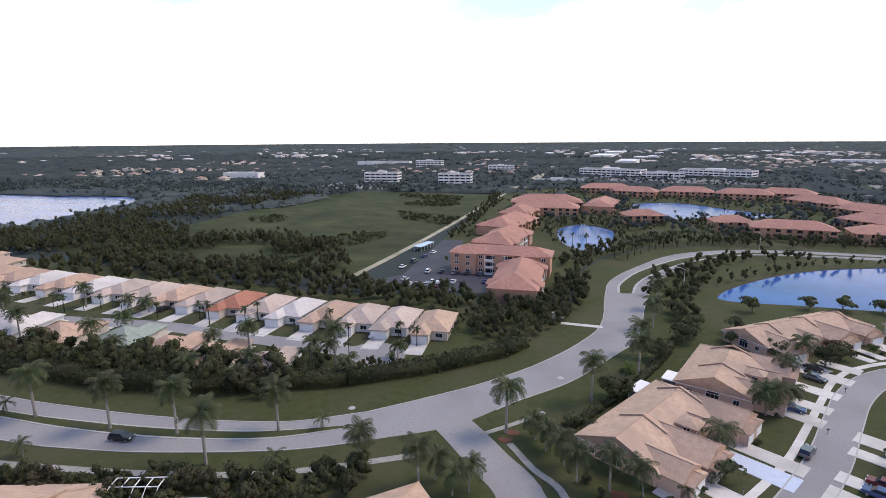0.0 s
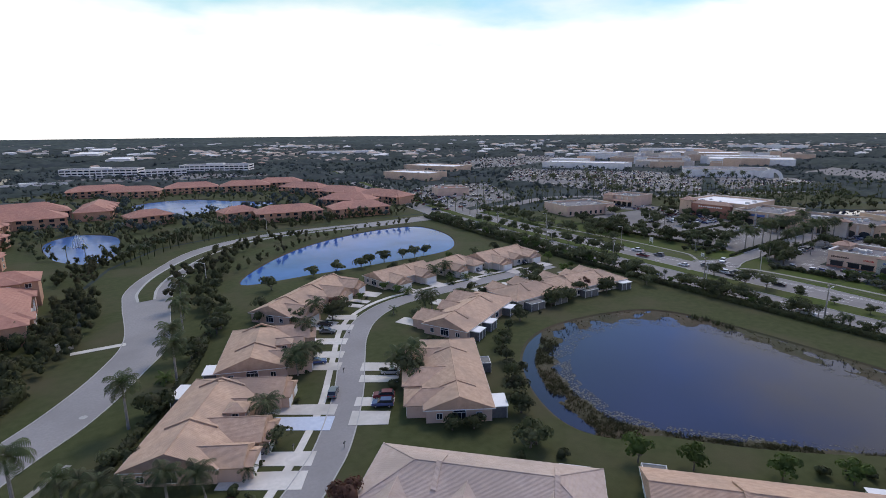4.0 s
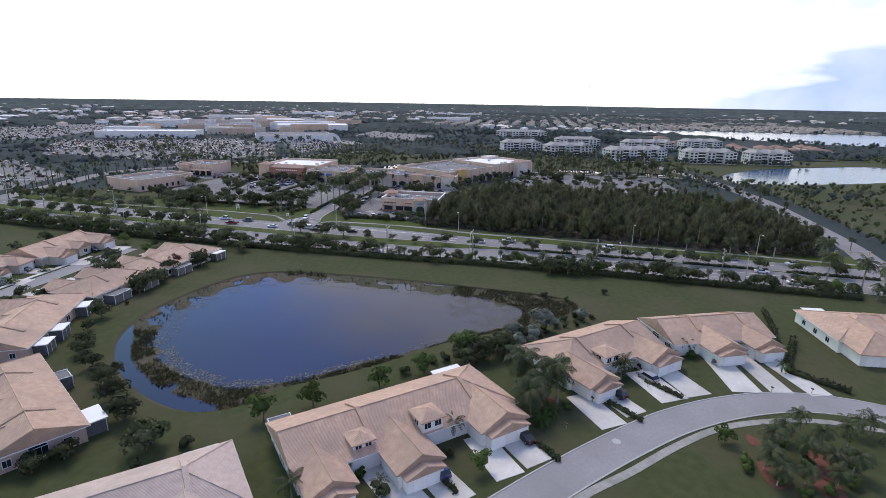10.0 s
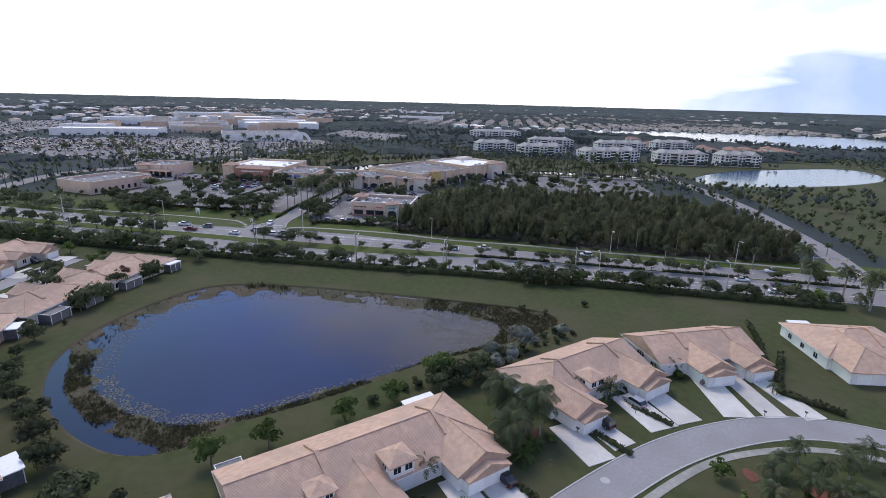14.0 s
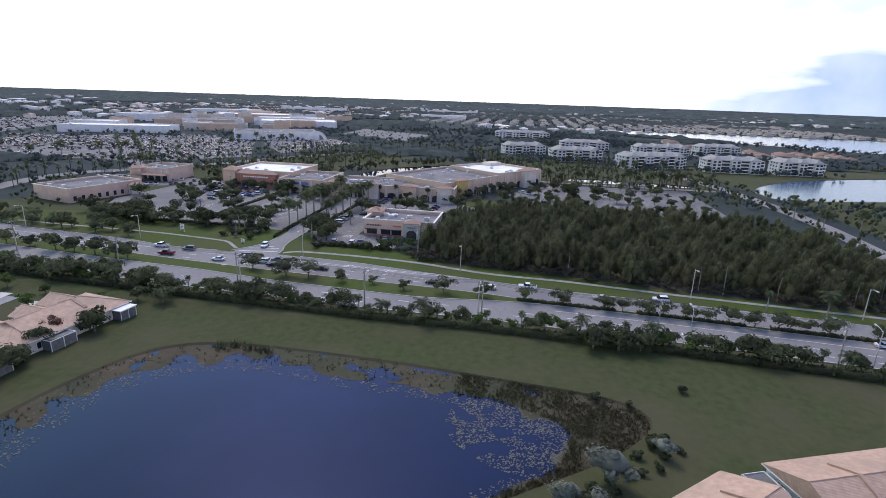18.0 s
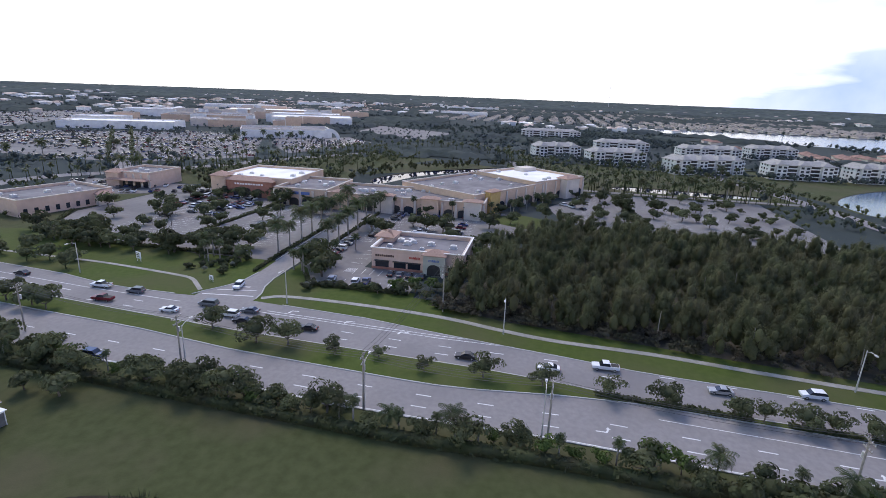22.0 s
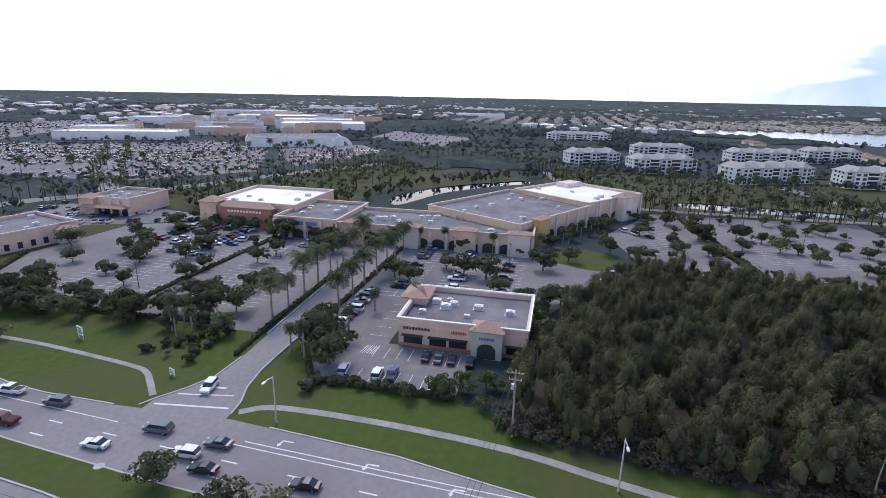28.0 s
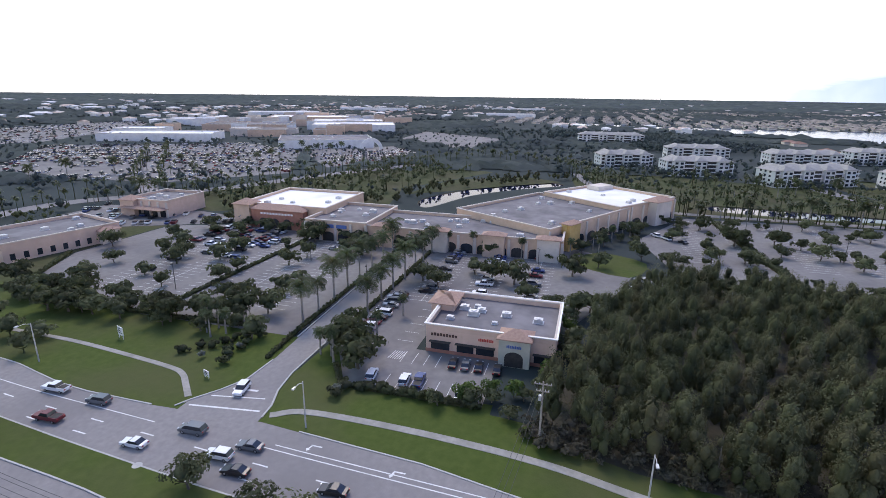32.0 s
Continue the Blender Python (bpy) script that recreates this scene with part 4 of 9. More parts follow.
def lanai(parent, x, y, w, d, roofed):
    """A screened porch at the back or the end of a villa."""
    p = part("screen_porch", Geo().box(x + 0.06, y + 0.06, 0.05, x + w - 0.06, y + d - 0.06, 2.46), SCREEN, parent, "screened porch behind dark mesh")
    part("porch_frame", Geo().ribbon([(x, y), (x + w, y), (x + w, y + d), (x, y + d), (x, y)], [(x + .1, y + .1), (x + w - .1, y + .1), (x + w - .1, y + d - .1), (x + .1, y + d - .1), (x + .1, y + .1)], 2.46, 2.62), WHITE, p)
    for a in (0, 0.5, 1):
        for b in (0, 1):
            part("porch_post", Geo().box(x + a * w - 0.06, y + b * d - 0.06, 0, x + a * w + 0.06, y + b * d + 0.06, 2.6), WHITE, p)
    if roofed:
        r = Geo().add([(x - 0.3, y - 0.3, 2.66), (x + w + 0.3, y - 0.3, 2.66), (x + w + 0.3, y + d + 0.3, 2.8), (x - 0.3, y + d + 0.3, 2.8), (x - 0.3, y - 0.3, 2.74), (x + w + 0.3, y - 0.3, 2.74), (x + w + 0.3, y + d + 0.3, 2.88), (x - 0.3, y + d + 0.3, 2.88)],
                      [(3, 2, 1, 0), (4, 5, 6, 7), (0, 1, 5, 4), (1, 2, 6, 5), (2, 3, 7, 6), (3, 0, 4, 7)])
        part("awning", r, WHITE, p, "white metal porch roof")


def villa(x, y, deg, length, width, wings, roof, wall, label, gables=(True, False), drive=10.0, upper=(), porches=(), rise=None, eave=3.0, group="villas round the pond"):
    """A row villa: a long ridge, garage wings to the street on the -y side, dormers and porches."""
    v = thing("villa", label, "house", x, y, deg, group)
    hl, hw = length / 2, width / 2
    rise = rise or hw * 0.42
    w, r, ridge, trim_ = Geo(), Geo(), Geo(), Geo()
    w.box(-hl, -hw, 0, hl, hw, eave)
    ridge.caps(-hl, -hw, hl, hw, eave, rise, 0.0 if gables[0] else None, 0.0 if gables[1] else None)
    for x0, y0, x1, y1 in ((-hl - .64, -hw - .64, hl + .64, -hw - .57), (-hl - .64, hw + .57, hl + .64, hw + .64), (-hl - .64, -hw - .57, -hl - .57, hw + .57), (hl + .57, -hw - .57, hl + .64, hw + .57)):
        trim_.box(x0, y0, eave + 0.02, x1, y1, eave + 0.19)
    r.hip(-hl, -hw, hl, hw, eave, rise, 0.0 if gables[0] else None, 0.0 if gables[1] else None)
    for flag, xe in zip(gables, (-hl, hl)):
        if flag:
            gable_wall(w, -hw, hw, xe, eave, rise * 0.97, "y")
            window(v, xe + (0.15 if xe > 0 else -0.15), 0.0, 0.7, 2.6, 1.6, 0 if xe > 0 else 180, arched=True, bars=2)
            window(v, xe + (0.15 if xe > 0 else -0.15), -hw * 0.6, 1.0, 1.1, 1.2, 0 if xe > 0 else 180)
            window(v, xe + (0.15 if xe > 0 else -0.15), hw * 0.6, 1.0, 1.1, 1.2, 0 if xe > 0 else 180)
        else:
            for yw in (-hw * 0.55, 0.0, hw * 0.55):
                window(v, xe + (0.02 if xe > 0 else -0.02), yw, 0.8, 1.5, 1.35, 0 if xe > 0 else 180)
    for wx, ww, wd, kind in wings:
        y0 = -hw - wd
        x0, x1 = wx - ww / 2, wx + ww / 2
        w.box(x0, y0, 0, x1, -hw, eave - 0.15)
        wr = min(rise * 0.93, (ww / 2 + 0.6) * 0.5)
        back = -hw + (wr / rise) * hw if rise else 0
        part("wing_roof", Geo().hip(x0, y0, x1, back, eave - 0.12, wr, None if kind == "hip" else 0.0, 0.0, along="y"), roof, v)
        ridge.caps(x0, y0, x1, back, eave - 0.12, wr, None if kind == "hip" else 0.0, 0.0, along="y")
        if kind != "hip":
            gable_wall(w, x0, x1, y0, eave - 0.2, wr * 0.95)
        if kind == "gable":
            # a lower gabled front over the garage doors
            f0, f1, fy = x0 + ww * 0.08, x1 - ww * 0.08, y0 - 1.7
            w.box(f0, fy, 0, f1, y0, 2.55)
            gable_wall(w, f0, f1, fy, 2.5, ww * 0.17)
            part("garage_roof", Geo().hip(f0, fy, f1, y0 - 0.62, 2.55, ww * 0.18, 0.0, 0.0, over=0.35, along="y", thick=0.16), roof, v)
            ridge.caps(f0, fy, f1, y0 - 0.62, 2.55, ww * 0.18, 0.0, 0.0, over=0.35, along="y", thick=0.16, r=0.1)
            y0 = fy
        if kind == "plain":
            window(v, wx, y0, 0.9, 1.6, 1.3, -90)
        elif ww > 8:
            garage(v, wx - ww / 4 - 0.2, y0, 2.9)
            garage(v, wx + ww / 4 + 0.2, y0, 2.9)
        else:
            garage(v, wx + 0.2, y0, min(4.6, ww - 1.6))
        if kind != "plain" and drive:
            lanes = ((wx - ww / 4 - 0.3, ww / 2 - 1.2), (wx + ww / 4 + 0.3, ww / 2 - 1.2)) if ww > 8.2 else ((wx, min(ww - 0.8, 5.4)),)
            for dx, dw in lanes:
                part("driveway", Geo().box(dx - dw / 2, y0 - drive, 0.0, dx + dw / 2, y0, 0.12), CONCRETE, v, "pale concrete driveway")
            if len(lanes) == 2:
                part("border_planting", Geo().box(wx - 0.35, y0 - drive * 0.8, 0.0, wx + 0.35, y0, 0.45), LEAF_DARK, v, "low dark border planting")
    # upper storeys with their own small roofs
    for ux, uy, us, uh in upper:
        w.box(ux - us / 2, uy - us / 2, eave, ux + us / 2, uy + us / 2, eave + uh)
        part("dormer_roof", Geo().hip(ux - us / 2, uy - us / 2, ux + us / 2, uy + us / 2, eave + uh, us * 0.28, None, None, over=0.45), roof, v)
        window(v, ux - us / 4, uy - us / 2, eave + uh - 1.4, us / 3.2, 1.1, -90)
        window(v, ux + us / 4, uy - us / 2, eave + uh - 1.4, us / 3.2, 1.1, -90)
        window(v, ux + us / 2, uy, eave + uh - 1.4, us / 3, 1.1, 0)
        window(v, ux - us / 2, uy, eave + uh - 1.4, us / 3, 1.1, 180)
    part("wall", w, wall, v)
    part("roof", r, roof, v)
    part("ridge_tiles", ridge, roof, v)
    part("fascia", trim_, WHITE, v, "white fascia board under the eaves")
    # raised steps where two units meet
    n = max(1, round(length / 17))
    for k in range(n):
        st = Geo()
        px = -hl + length * (k + 0.62) / n
        sl = rise / (hw + 0.6)
        for sgn in (1, -1):
            ya, yb = 0.0, sgn * hw * 0.62
            za, zb = eave + 0.24 + rise - sl * abs(ya), eave + 0.24 + rise - sl * abs(yb)
            st.add([(px - 0.3, ya, za - 0.1), (px + 0.5, ya, za - 0.1), (px + 0.5, yb, zb - 0.1), (px - 0.3, yb, zb - 0.1), (px - 0.3, ya, za + 0.35), (px + 0.5, ya, za + 0.2), (px + 0.5, yb, zb + 0.2), (px - 0.3, yb, zb + 0.35)],
                   [(0, 1, 2, 3), (7, 6, 5, 4), (0, 4, 5, 1), (1, 5, 6, 2), (2, 6, 7, 3), (3, 7, 4, 0)])
        part("roof_step", st, roof, v)
    for k in range(int(length / 5)):
        window(v, -hl + 3 + k * 5, hw, 0.7, 2.0, 1.5, 90)
    for px, py, pw, pd, roofed in porches:
        lanai(v, px, py, pw, pd, roofed)
    return v


TAN = "tan clay-tiled villa with cream walls and white garages"
villa(18.5, 104.5, 57, 33, 15.5, [(-13, 6.5, 4, "gable"), (-4.5, 8.6, 5, "gable"), (4, 6, 3, "plain"), (12, 8.8, 5, "gable")], TILE_TAN, STUCCO_PINK, "large tan-roofed villa with stepped gables beside royal palms", (True, False), 0, [(0, -6.5, 3.6, 2.0)], [(9, 7.8, 6, 3, True)])
villa(38.0, 133.0, 66, 27, 16, [(-8, 7.5, 4, "gable"), (1, 6, 3, "plain"), (9, 8.5, 4.5, "gable")], TILE_TAN, STUCCO_PINK, "tan-roofed villa with an arched gable window", (True, False), 0, [(-2, -6.8, 3.4, 1.8)], [(-13, 8, 5, 3, True)])
villa(67.0, 169.5, 35, 44, 14, [(-17, 8, 4, "gable"), (-6, 6, 3, "plain"), (4, 8.5, 4, "gable"), (15, 7, 4, "gable")], TILE_TAN, STUCCO_PINK, "long tan-roofed villa backing on the blue pond", (True, False), 7)
villa(107.0, 174.5, 8, 25, 13, [(-7, 7, 4, "gable"), (6, 7, 4, "gable")], TILE_TAN, STUCCO, "tan-roofed villa with two garage gables", (True, True), 7)
villa(134.0, 175.0, 10, 21, 13, [(-6, 6, 4, "gable"), (5, 6.5, 4, "hip")], TILE_TAN, STUCCO, TAN, (False, False), 7)
villa(161.0, 173.0, 4, 32, 14.5, [(-10, 7, 4, "gable"), (0, 6, 3, "plain"), (9, 7, 4, "gable")], TILE_TAN, STUCCO, "tan-roofed villa near the avenue hedge", (True, False), 7)
villa(70.5, 92.0, 237, 36, 13.5, [(12.5, 6.5, 4, "hip"), (3, 8, 4.5, "hip"), (-8, 7.5, 4, "hip")], TILE_TAN, STUCCO_PINK, "tan-roofed villa with an arched end window and white porch", (False, True), 0, (), [(12, 6.8, 5, 3.2, True), (-8, 6.8, 4, 3, False)])
villa(101.0, 122.0, 204, 34, 14, [(11, 7.5, 4, "gable"), (0, 6, 3, "plain"), (-10, 8, 4, "gable")], TILE_TAN, STUCCO_PINK, "tan-roofed villa with white porch roofs", (False, True), 7, (), [(11, 7, 4, 3, True), (3, 7, 4, 3, True), (-12, 7, 4, 3, True)])
villa(129.5, 126.0, 178, 22, 14, [(6, 7, 4, "gable"), (-5, 7, 4, "gable")], TILE_TAN, STUCCO, "tan-roofed villa with a screened cage behind", (False, False), 8, (), [(-9, 7, 6, 4, False), (2, 7, 6, 4, False)])
villa(156.0, 123.0, 172, 30, 14.5, [(9, 7, 4, "gable"), (-1, 6, 3, "plain"), (-9, 7, 4, "gable")], TILE_TAN, STUCCO, "tan-roofed villa at the pond's far end", (False, False), 9, (), [(-14.5, 7.2, 4.5, 3, True), (2, 7.2, 6, 3, False)])
villa(48.8, 55.9, -48.6, 37, 15, [(-13, 7, 4, "gable"), (-2, 8, 4, "gable"), (11, 8, 4, "gable")], TILE_PALE, STUCCO_WHITE, "pale roof-tiled villa with a white parapet", (False, False), 8, (), [(12, 7.6, 5, 1.5, False)])
villa(80.5, 22.5, -48.6, 41, 15.5, [(-16.8, 6.8, 5, "gable"), (-3.2, 7.6, 6.5, "gable"), (14.6, 9.4, 4.5, "gable")], TILE_PINK, STUCCO_WHITE, "pinkish tile-roofed villa with white walls and dormers", (True, False), 0, [(-9.5, -5.2, 3.4, 1.7), (2.6, -6.0, 4.0, 2.4)], [(-20.4, 7.8, 4, 2.6, False), (13, 7.8, 6, 2.2, True)])
villa(115.0, -14.5, -49, 29, 15.5, [(-10, 7.5, 5, "gable"), (10, 9, 4, "gable")], TILE_PINK, STUCCO_WHITE, "pinkish tile-roofed villa behind coconut palms", (False, True), 0, [(-2.5, -6, 4, 2.0)])
villa(131.8, -43.2, -69, 26, 15, [(-2.5, 8, 4.6, "gable"), (8, 7, 4.6, "gable")], TILE_PINK, STUCCO_WHITE, "pinkish tile-roofed villa with three long driveways", (True, True), 0, (), [(-18, 2, 4, 5, False)])
villa(140.5, -84.0, -86, 23, 19, [(-4.5, 12, 6.5, "hip"), (7, 9, 4, "gable")], TILE_PINK, STUCCO_WHITE, "pinkish tile-roofed corner villa with a white gable", (False, False), 0, (), [(-8.5, 9.5, 5, 3, True)], rise=3.3)
villa(-83.0, 51.0, 15, 26, 15, [(-6, 7, 4, "gable"), (7, 7, 4, "gable")], TILE_TAN, STUCCO, "tan-roofed house with a pool cage", (False, False), 6)
villa(-25.0, 62.0, 40, 18, 15, [(0, 8, 4, "gable")], TILE_TAN, STUCCO, "tan hip-roofed house near the junction", (False, False), 6)
villa(-140.0, 46.0, 8, 22, 15, [(-6, 7, 4, "gable")], TILE_TAN, STUCCO, "tan-roofed house south of the boulevard", (False, False), 6)


def pool_cage(x, y, deg, w, d):
    t = thing("pool_cage", "white aluminium screen frame over a patio", "pool cage", x, y, deg)
    g = Geo()
    for i in range(5):
        a = w * i / 4
        g.tube([(a, 0, 0), (a, 0, 2.4), (a, d * 0.3, 3.6), (a, d * 0.7, 3.6), (a, d, 2.4), (a, d, 0)], [0.09] * 6, 4)
    for yy0, zz0 in ((0, 2.4), (d * 0.3, 3.6), (d * 0.7, 3.6), (d, 2.4)):
        g.tube([(0, yy0, zz0), (w, yy0, zz0)], [0.09] * 2, 4)
    part("cage_frame", g, WHITE, t)


villa(-112.0, 56.0, 12, 17, 14, [(0, 8, 4, "gable")], TILE_PINK, STUCCO, "pinkish hip-roofed house among garden trees", (False, False), 5)
pool_cage(-71, 59, 15, 8, 6)
pool_cage(-60, 57, 15, 7, 5)


def row_house(x, y, deg, w, d, roof, label, car_drive=8.0):
    """A small detached house, garage end to the street on -y."""
    h = thing("house", label, "house", x, y, deg, "houses along the north street")
    wl, r = Geo(), Geo()
    wl.box(-w / 2, -d / 2, 0, w / 2, d / 2, 3.0)
    r.hip(-w / 2, -d / 2, w / 2, d / 2, 2.8, w * 0.27, None, None, along="y")
    gx = -w / 4
    wl.box(gx - w / 4, -d / 2 - 4, 0, gx + w / 4, -d / 2, 2.9)
    part("wing_roof", Geo().hip(gx - w / 4, -d / 2 - 4, gx + w / 4, 0, 2.9, w * 0.15, None, 0.0, along="y", over=0.5), roof, h)
    part("wall", wl, STUCCO_WHITE if roof in (TILE_WHITE, TILE_PALE) else STUCCO, h)
    part("roof", r, roof, h)
    garage(h, gx, -d / 2 - 4, min(4.6, w / 2 - 0.6))
    window(h, w / 4, -d / 2, 0.9, 2.0, 1.3, -90)
    for k in range(3):
        window(h, w / 2, -d / 3 + k * d / 3, 1.0, 1.2, 1.2, 0)
    part("driveway", Geo().box(gx - 2.6, -d / 2 - 4 - car_drive, 0, gx + 2.6, -d / 2 - 4, 0.1), CONCRETE, h, "pale concrete driveway")
    return h


words = {TILE_PALE: "pale beige", TILE_PINK: "pinkish", TILE_TAN: "tan", TILE_RED: "brick-red", TILE_WHITE: "off-white"}
xs = [-40, -52.5, -64.5, -76.5, -89, -101, -114, -127, -140, -153, -167, -181, -196, -211, -227, -243]
order = [TILE_TAN, TILE_PALE, TILE_PALE, TILE_PINK, TILE_WHITE, TILE_PALE, TILE_RED, TILE_PALE, TILE_PINK, TILE_PALE, TILE_PALE, TILE_WHITE, TILE_PINK, TILE_WHITE, TILE_PINK, TILE_PINK]
for i, (hx, rf) in enumerate(zip(xs, order)):
    hy = float(np.interp(hx, [-245, -200, -130, -90, -40], [171, 166, 160, 155, 152]))
    row_house(hx, hy, [-3, 0, 2, -2][i % 4] + (6 if hx > -50 else 0), 10.2, 17, rf, f"small hip-roofed house with {words[rf]} roof tiles")
for hx, hy, dg, rf, w, d in ((-168, 119, 184, TILE_WHITE, 15, 14), (-147, 117, 184, TILE_PINK, 14, 13), (-126, 119, 183, TILE_GREEN, 13, 12), (-107, 115, 184, TILE_PINK, 13, 13), (-92, 113, 186, TILE_PINK, 12, 13), (-190, 118, 186, TILE_WHITE, 14, 14), (-75, 112, 190, TILE_PALE, 11, 11)):
    row_house(hx, hy, dg, w, d, rf, "hip-roofed house behind the boulevard hedge", 3)
for hx, hy, dg in ((-262, 152, 20), (-280, 165, 25), (-262, 185, 10), (-285, 195, 15), (-300, 178, 20), (-310, 205, 15)):
    row_house(hx, hy, dg, 12, 16, TILE_PINK, "pink-roofed house at the edge of the woods", 4)


# ---- apartments with salmon roofs ----
def apartment(x, y, deg, length, width, storeys, roof, wall, label, group, balconies=True, category="apartment building", pitch=0.36):
    a = thing("apartment_building", label, category, x, y, deg, group)
    hl, hw, h = length / 2, width / 2, storeys * 3.0
    w, r = Geo(), Geo()
    w.box(-hl, -hw, 0, hl, hw, h)
    r.hip(-hl, -hw, hl, hw, h, hw * pitch, None, None, over=0.9)
    bays = [-hl * 0.62, hl * 0.62] if length < 36 or balconies else [-hl * 0.8, -hl * 0.27, hl * 0.27, hl * 0.8]
    for b in bays:
        for y0, y1 in ((-hw - 1.6, -hw), (hw, hw + 1.6)):
            part("bay", Geo().box(b - 3.4, y0, 0, b + 3.4, y1, h), wall, a)
        part("bay_roof", Geo().hip(b - 3.4, -hw - 1.6, b + 3.4, hw + 1.6, h - 0.02, 1.7, None, None, along="y", over=0.7), roof, a)
    part("wall", w, wall, a)
    part("roof", r, roof, a)
    n = max(3, int(length / 5))
    me = me2 = None
    for s in range(storeys):
        for k in range(n):
            px = -hl + length * (k + 0.5) / n
            dy = 1.6 if min(abs(px - b) for b in bays) < 3.4 else 0
            for sg in (-1, 1):
                fr = Geo().box(-0.95, -0.06, 0, 0.95, 0.06, 0.1).box(-0.95, -0.06, 1.5, 0.95, 0.06, 1.6).box(-0.95, -0.06, 0.1, -0.85, 0.06, 1.5).box(0.85, -0.06, 0.1, 0.95, 0.06, 1.5).box(-0.05, -0.05, 0.1, 0.05, 0.05, 1.5)
                if me is None:
                    me = fr.mesh("window", WHITE)
                    me2 = Geo().box(-0.85, -0.03, 0.1, 0.85, 0.03, 1.5).mesh("pane", GLASS)
                wn = part("window", me if balconies else me2, WHITE, a)
                wn.location = (px, sg * (hw + dy + 0.03), s * 3.0 + 0.9)
                if balconies:
                    part("pane", me2, GLASS, wn)
                else:
                    wn.scale = (1.5, 1.0, 1.2)
    if balconies:
        for s in range(storeys):
            for px in (-hl * 0.2, hl * 0.2):
                b = Geo().box(px - 2, -hw - 1.5, s * 3.0 + 0.05, px + 2, -hw, s * 3.0 + 0.2).box(px - 2, -hw - 1.5, s * 3 + 0.2, px + 2, -hw - 1.42, s * 3 + 1.1)
                for e in (-2, 1.8):
                    b.box(px + e, -hw - 1.5, s * 3 + 0.2, px + e + 0.2, -hw - 1.3, s * 3 + 2.95)
                bal = part("balcony", b, WHITE, a)
                part("balcony_door", Geo().box(px - 1.3, -hw - 0.04, s * 3 + 0.2, px + 1.3, -hw + 0.01, s * 3 + 2.3), GLASS, bal)
    return a


SAL = "salmon-roofed two-storey apartment building"
for x, y, dg, ln, wd, st in ((-30, 231, -2, 44, 13, 3), (-19.5, 204, 90, 44, 17, 2), (-36, 285, 80, 40, 16, 3), (-40, 340, 75, 44, 17, 2), (-38, 392, 80, 30, 16, 2), (-22, 462, 5, 54, 20, 2), (-20, 425, 0, 46, 16, 2),
                             (35, 600, -5, 48, 16, 2), (24, 455, 80, 48, 15, 2), (62, 570, -20, 40, 15, 2), (112, 575, -10, 44, 16, 2), (160, 560, -15, 44, 16, 2), (200, 570, -25, 44, 16, 2),
                             (200, 500, -60, 44, 16, 2), (212, 440, -65, 44, 16, 2), (190, 385, -55, 40, 15, 2), (128, 352, -10, 40, 14, 2), (175, 340, -10, 38, 14, 2), (226, 390, -70, 44, 16, 2), (48, 392, 10, 24, 12, 2), (100, 372, 5, 22, 12, 2)):
    apartment(x, y, dg, ln if y < 240 else ln * 1.08, wd if y < 240 else wd * 1.3, 3 if st == 3 and y < 240 else 2, TILE_SALMON, STUCCO_SALMON, SAL, "salmon-roofed apartments", balconies=y < 300, pitch=0.46)
part_car_roof = thing("carport", "blue-white metal carport roof on posts", "carport", -78, 272, 78)
part("carport_roof", Geo().box(-8, -2.4, 2.5, 8, 2.4, 2.7), surface("carport_metal", (0.40, 0.52, 0.66), (0.5, 0.62, 0.74), 0.5, rough=0.5), part_car_roof)
g = Geo()
for k in range(5):
    for s in (-2.1, 2.1):
        g.box(-7.4 + k * 3.6, s - 0.08, 0, -7.24 + k * 3.6, s + 0.08, 2.5)
part("carport_posts", g, METAL, part_car_roof)

GREY_ROOF = surface("grey_tile", (0.25, 0.243, 0.228), (0.32, 0.31, 0.29), 0.6, rough=0.85)
PALE_WALL = surface("pale_stucco", (0.60, 0.595, 0.58), (0.68, 0.675, 0.66), 0.3, (0.52, 0.515, 0.51), 0.1, 0.9)


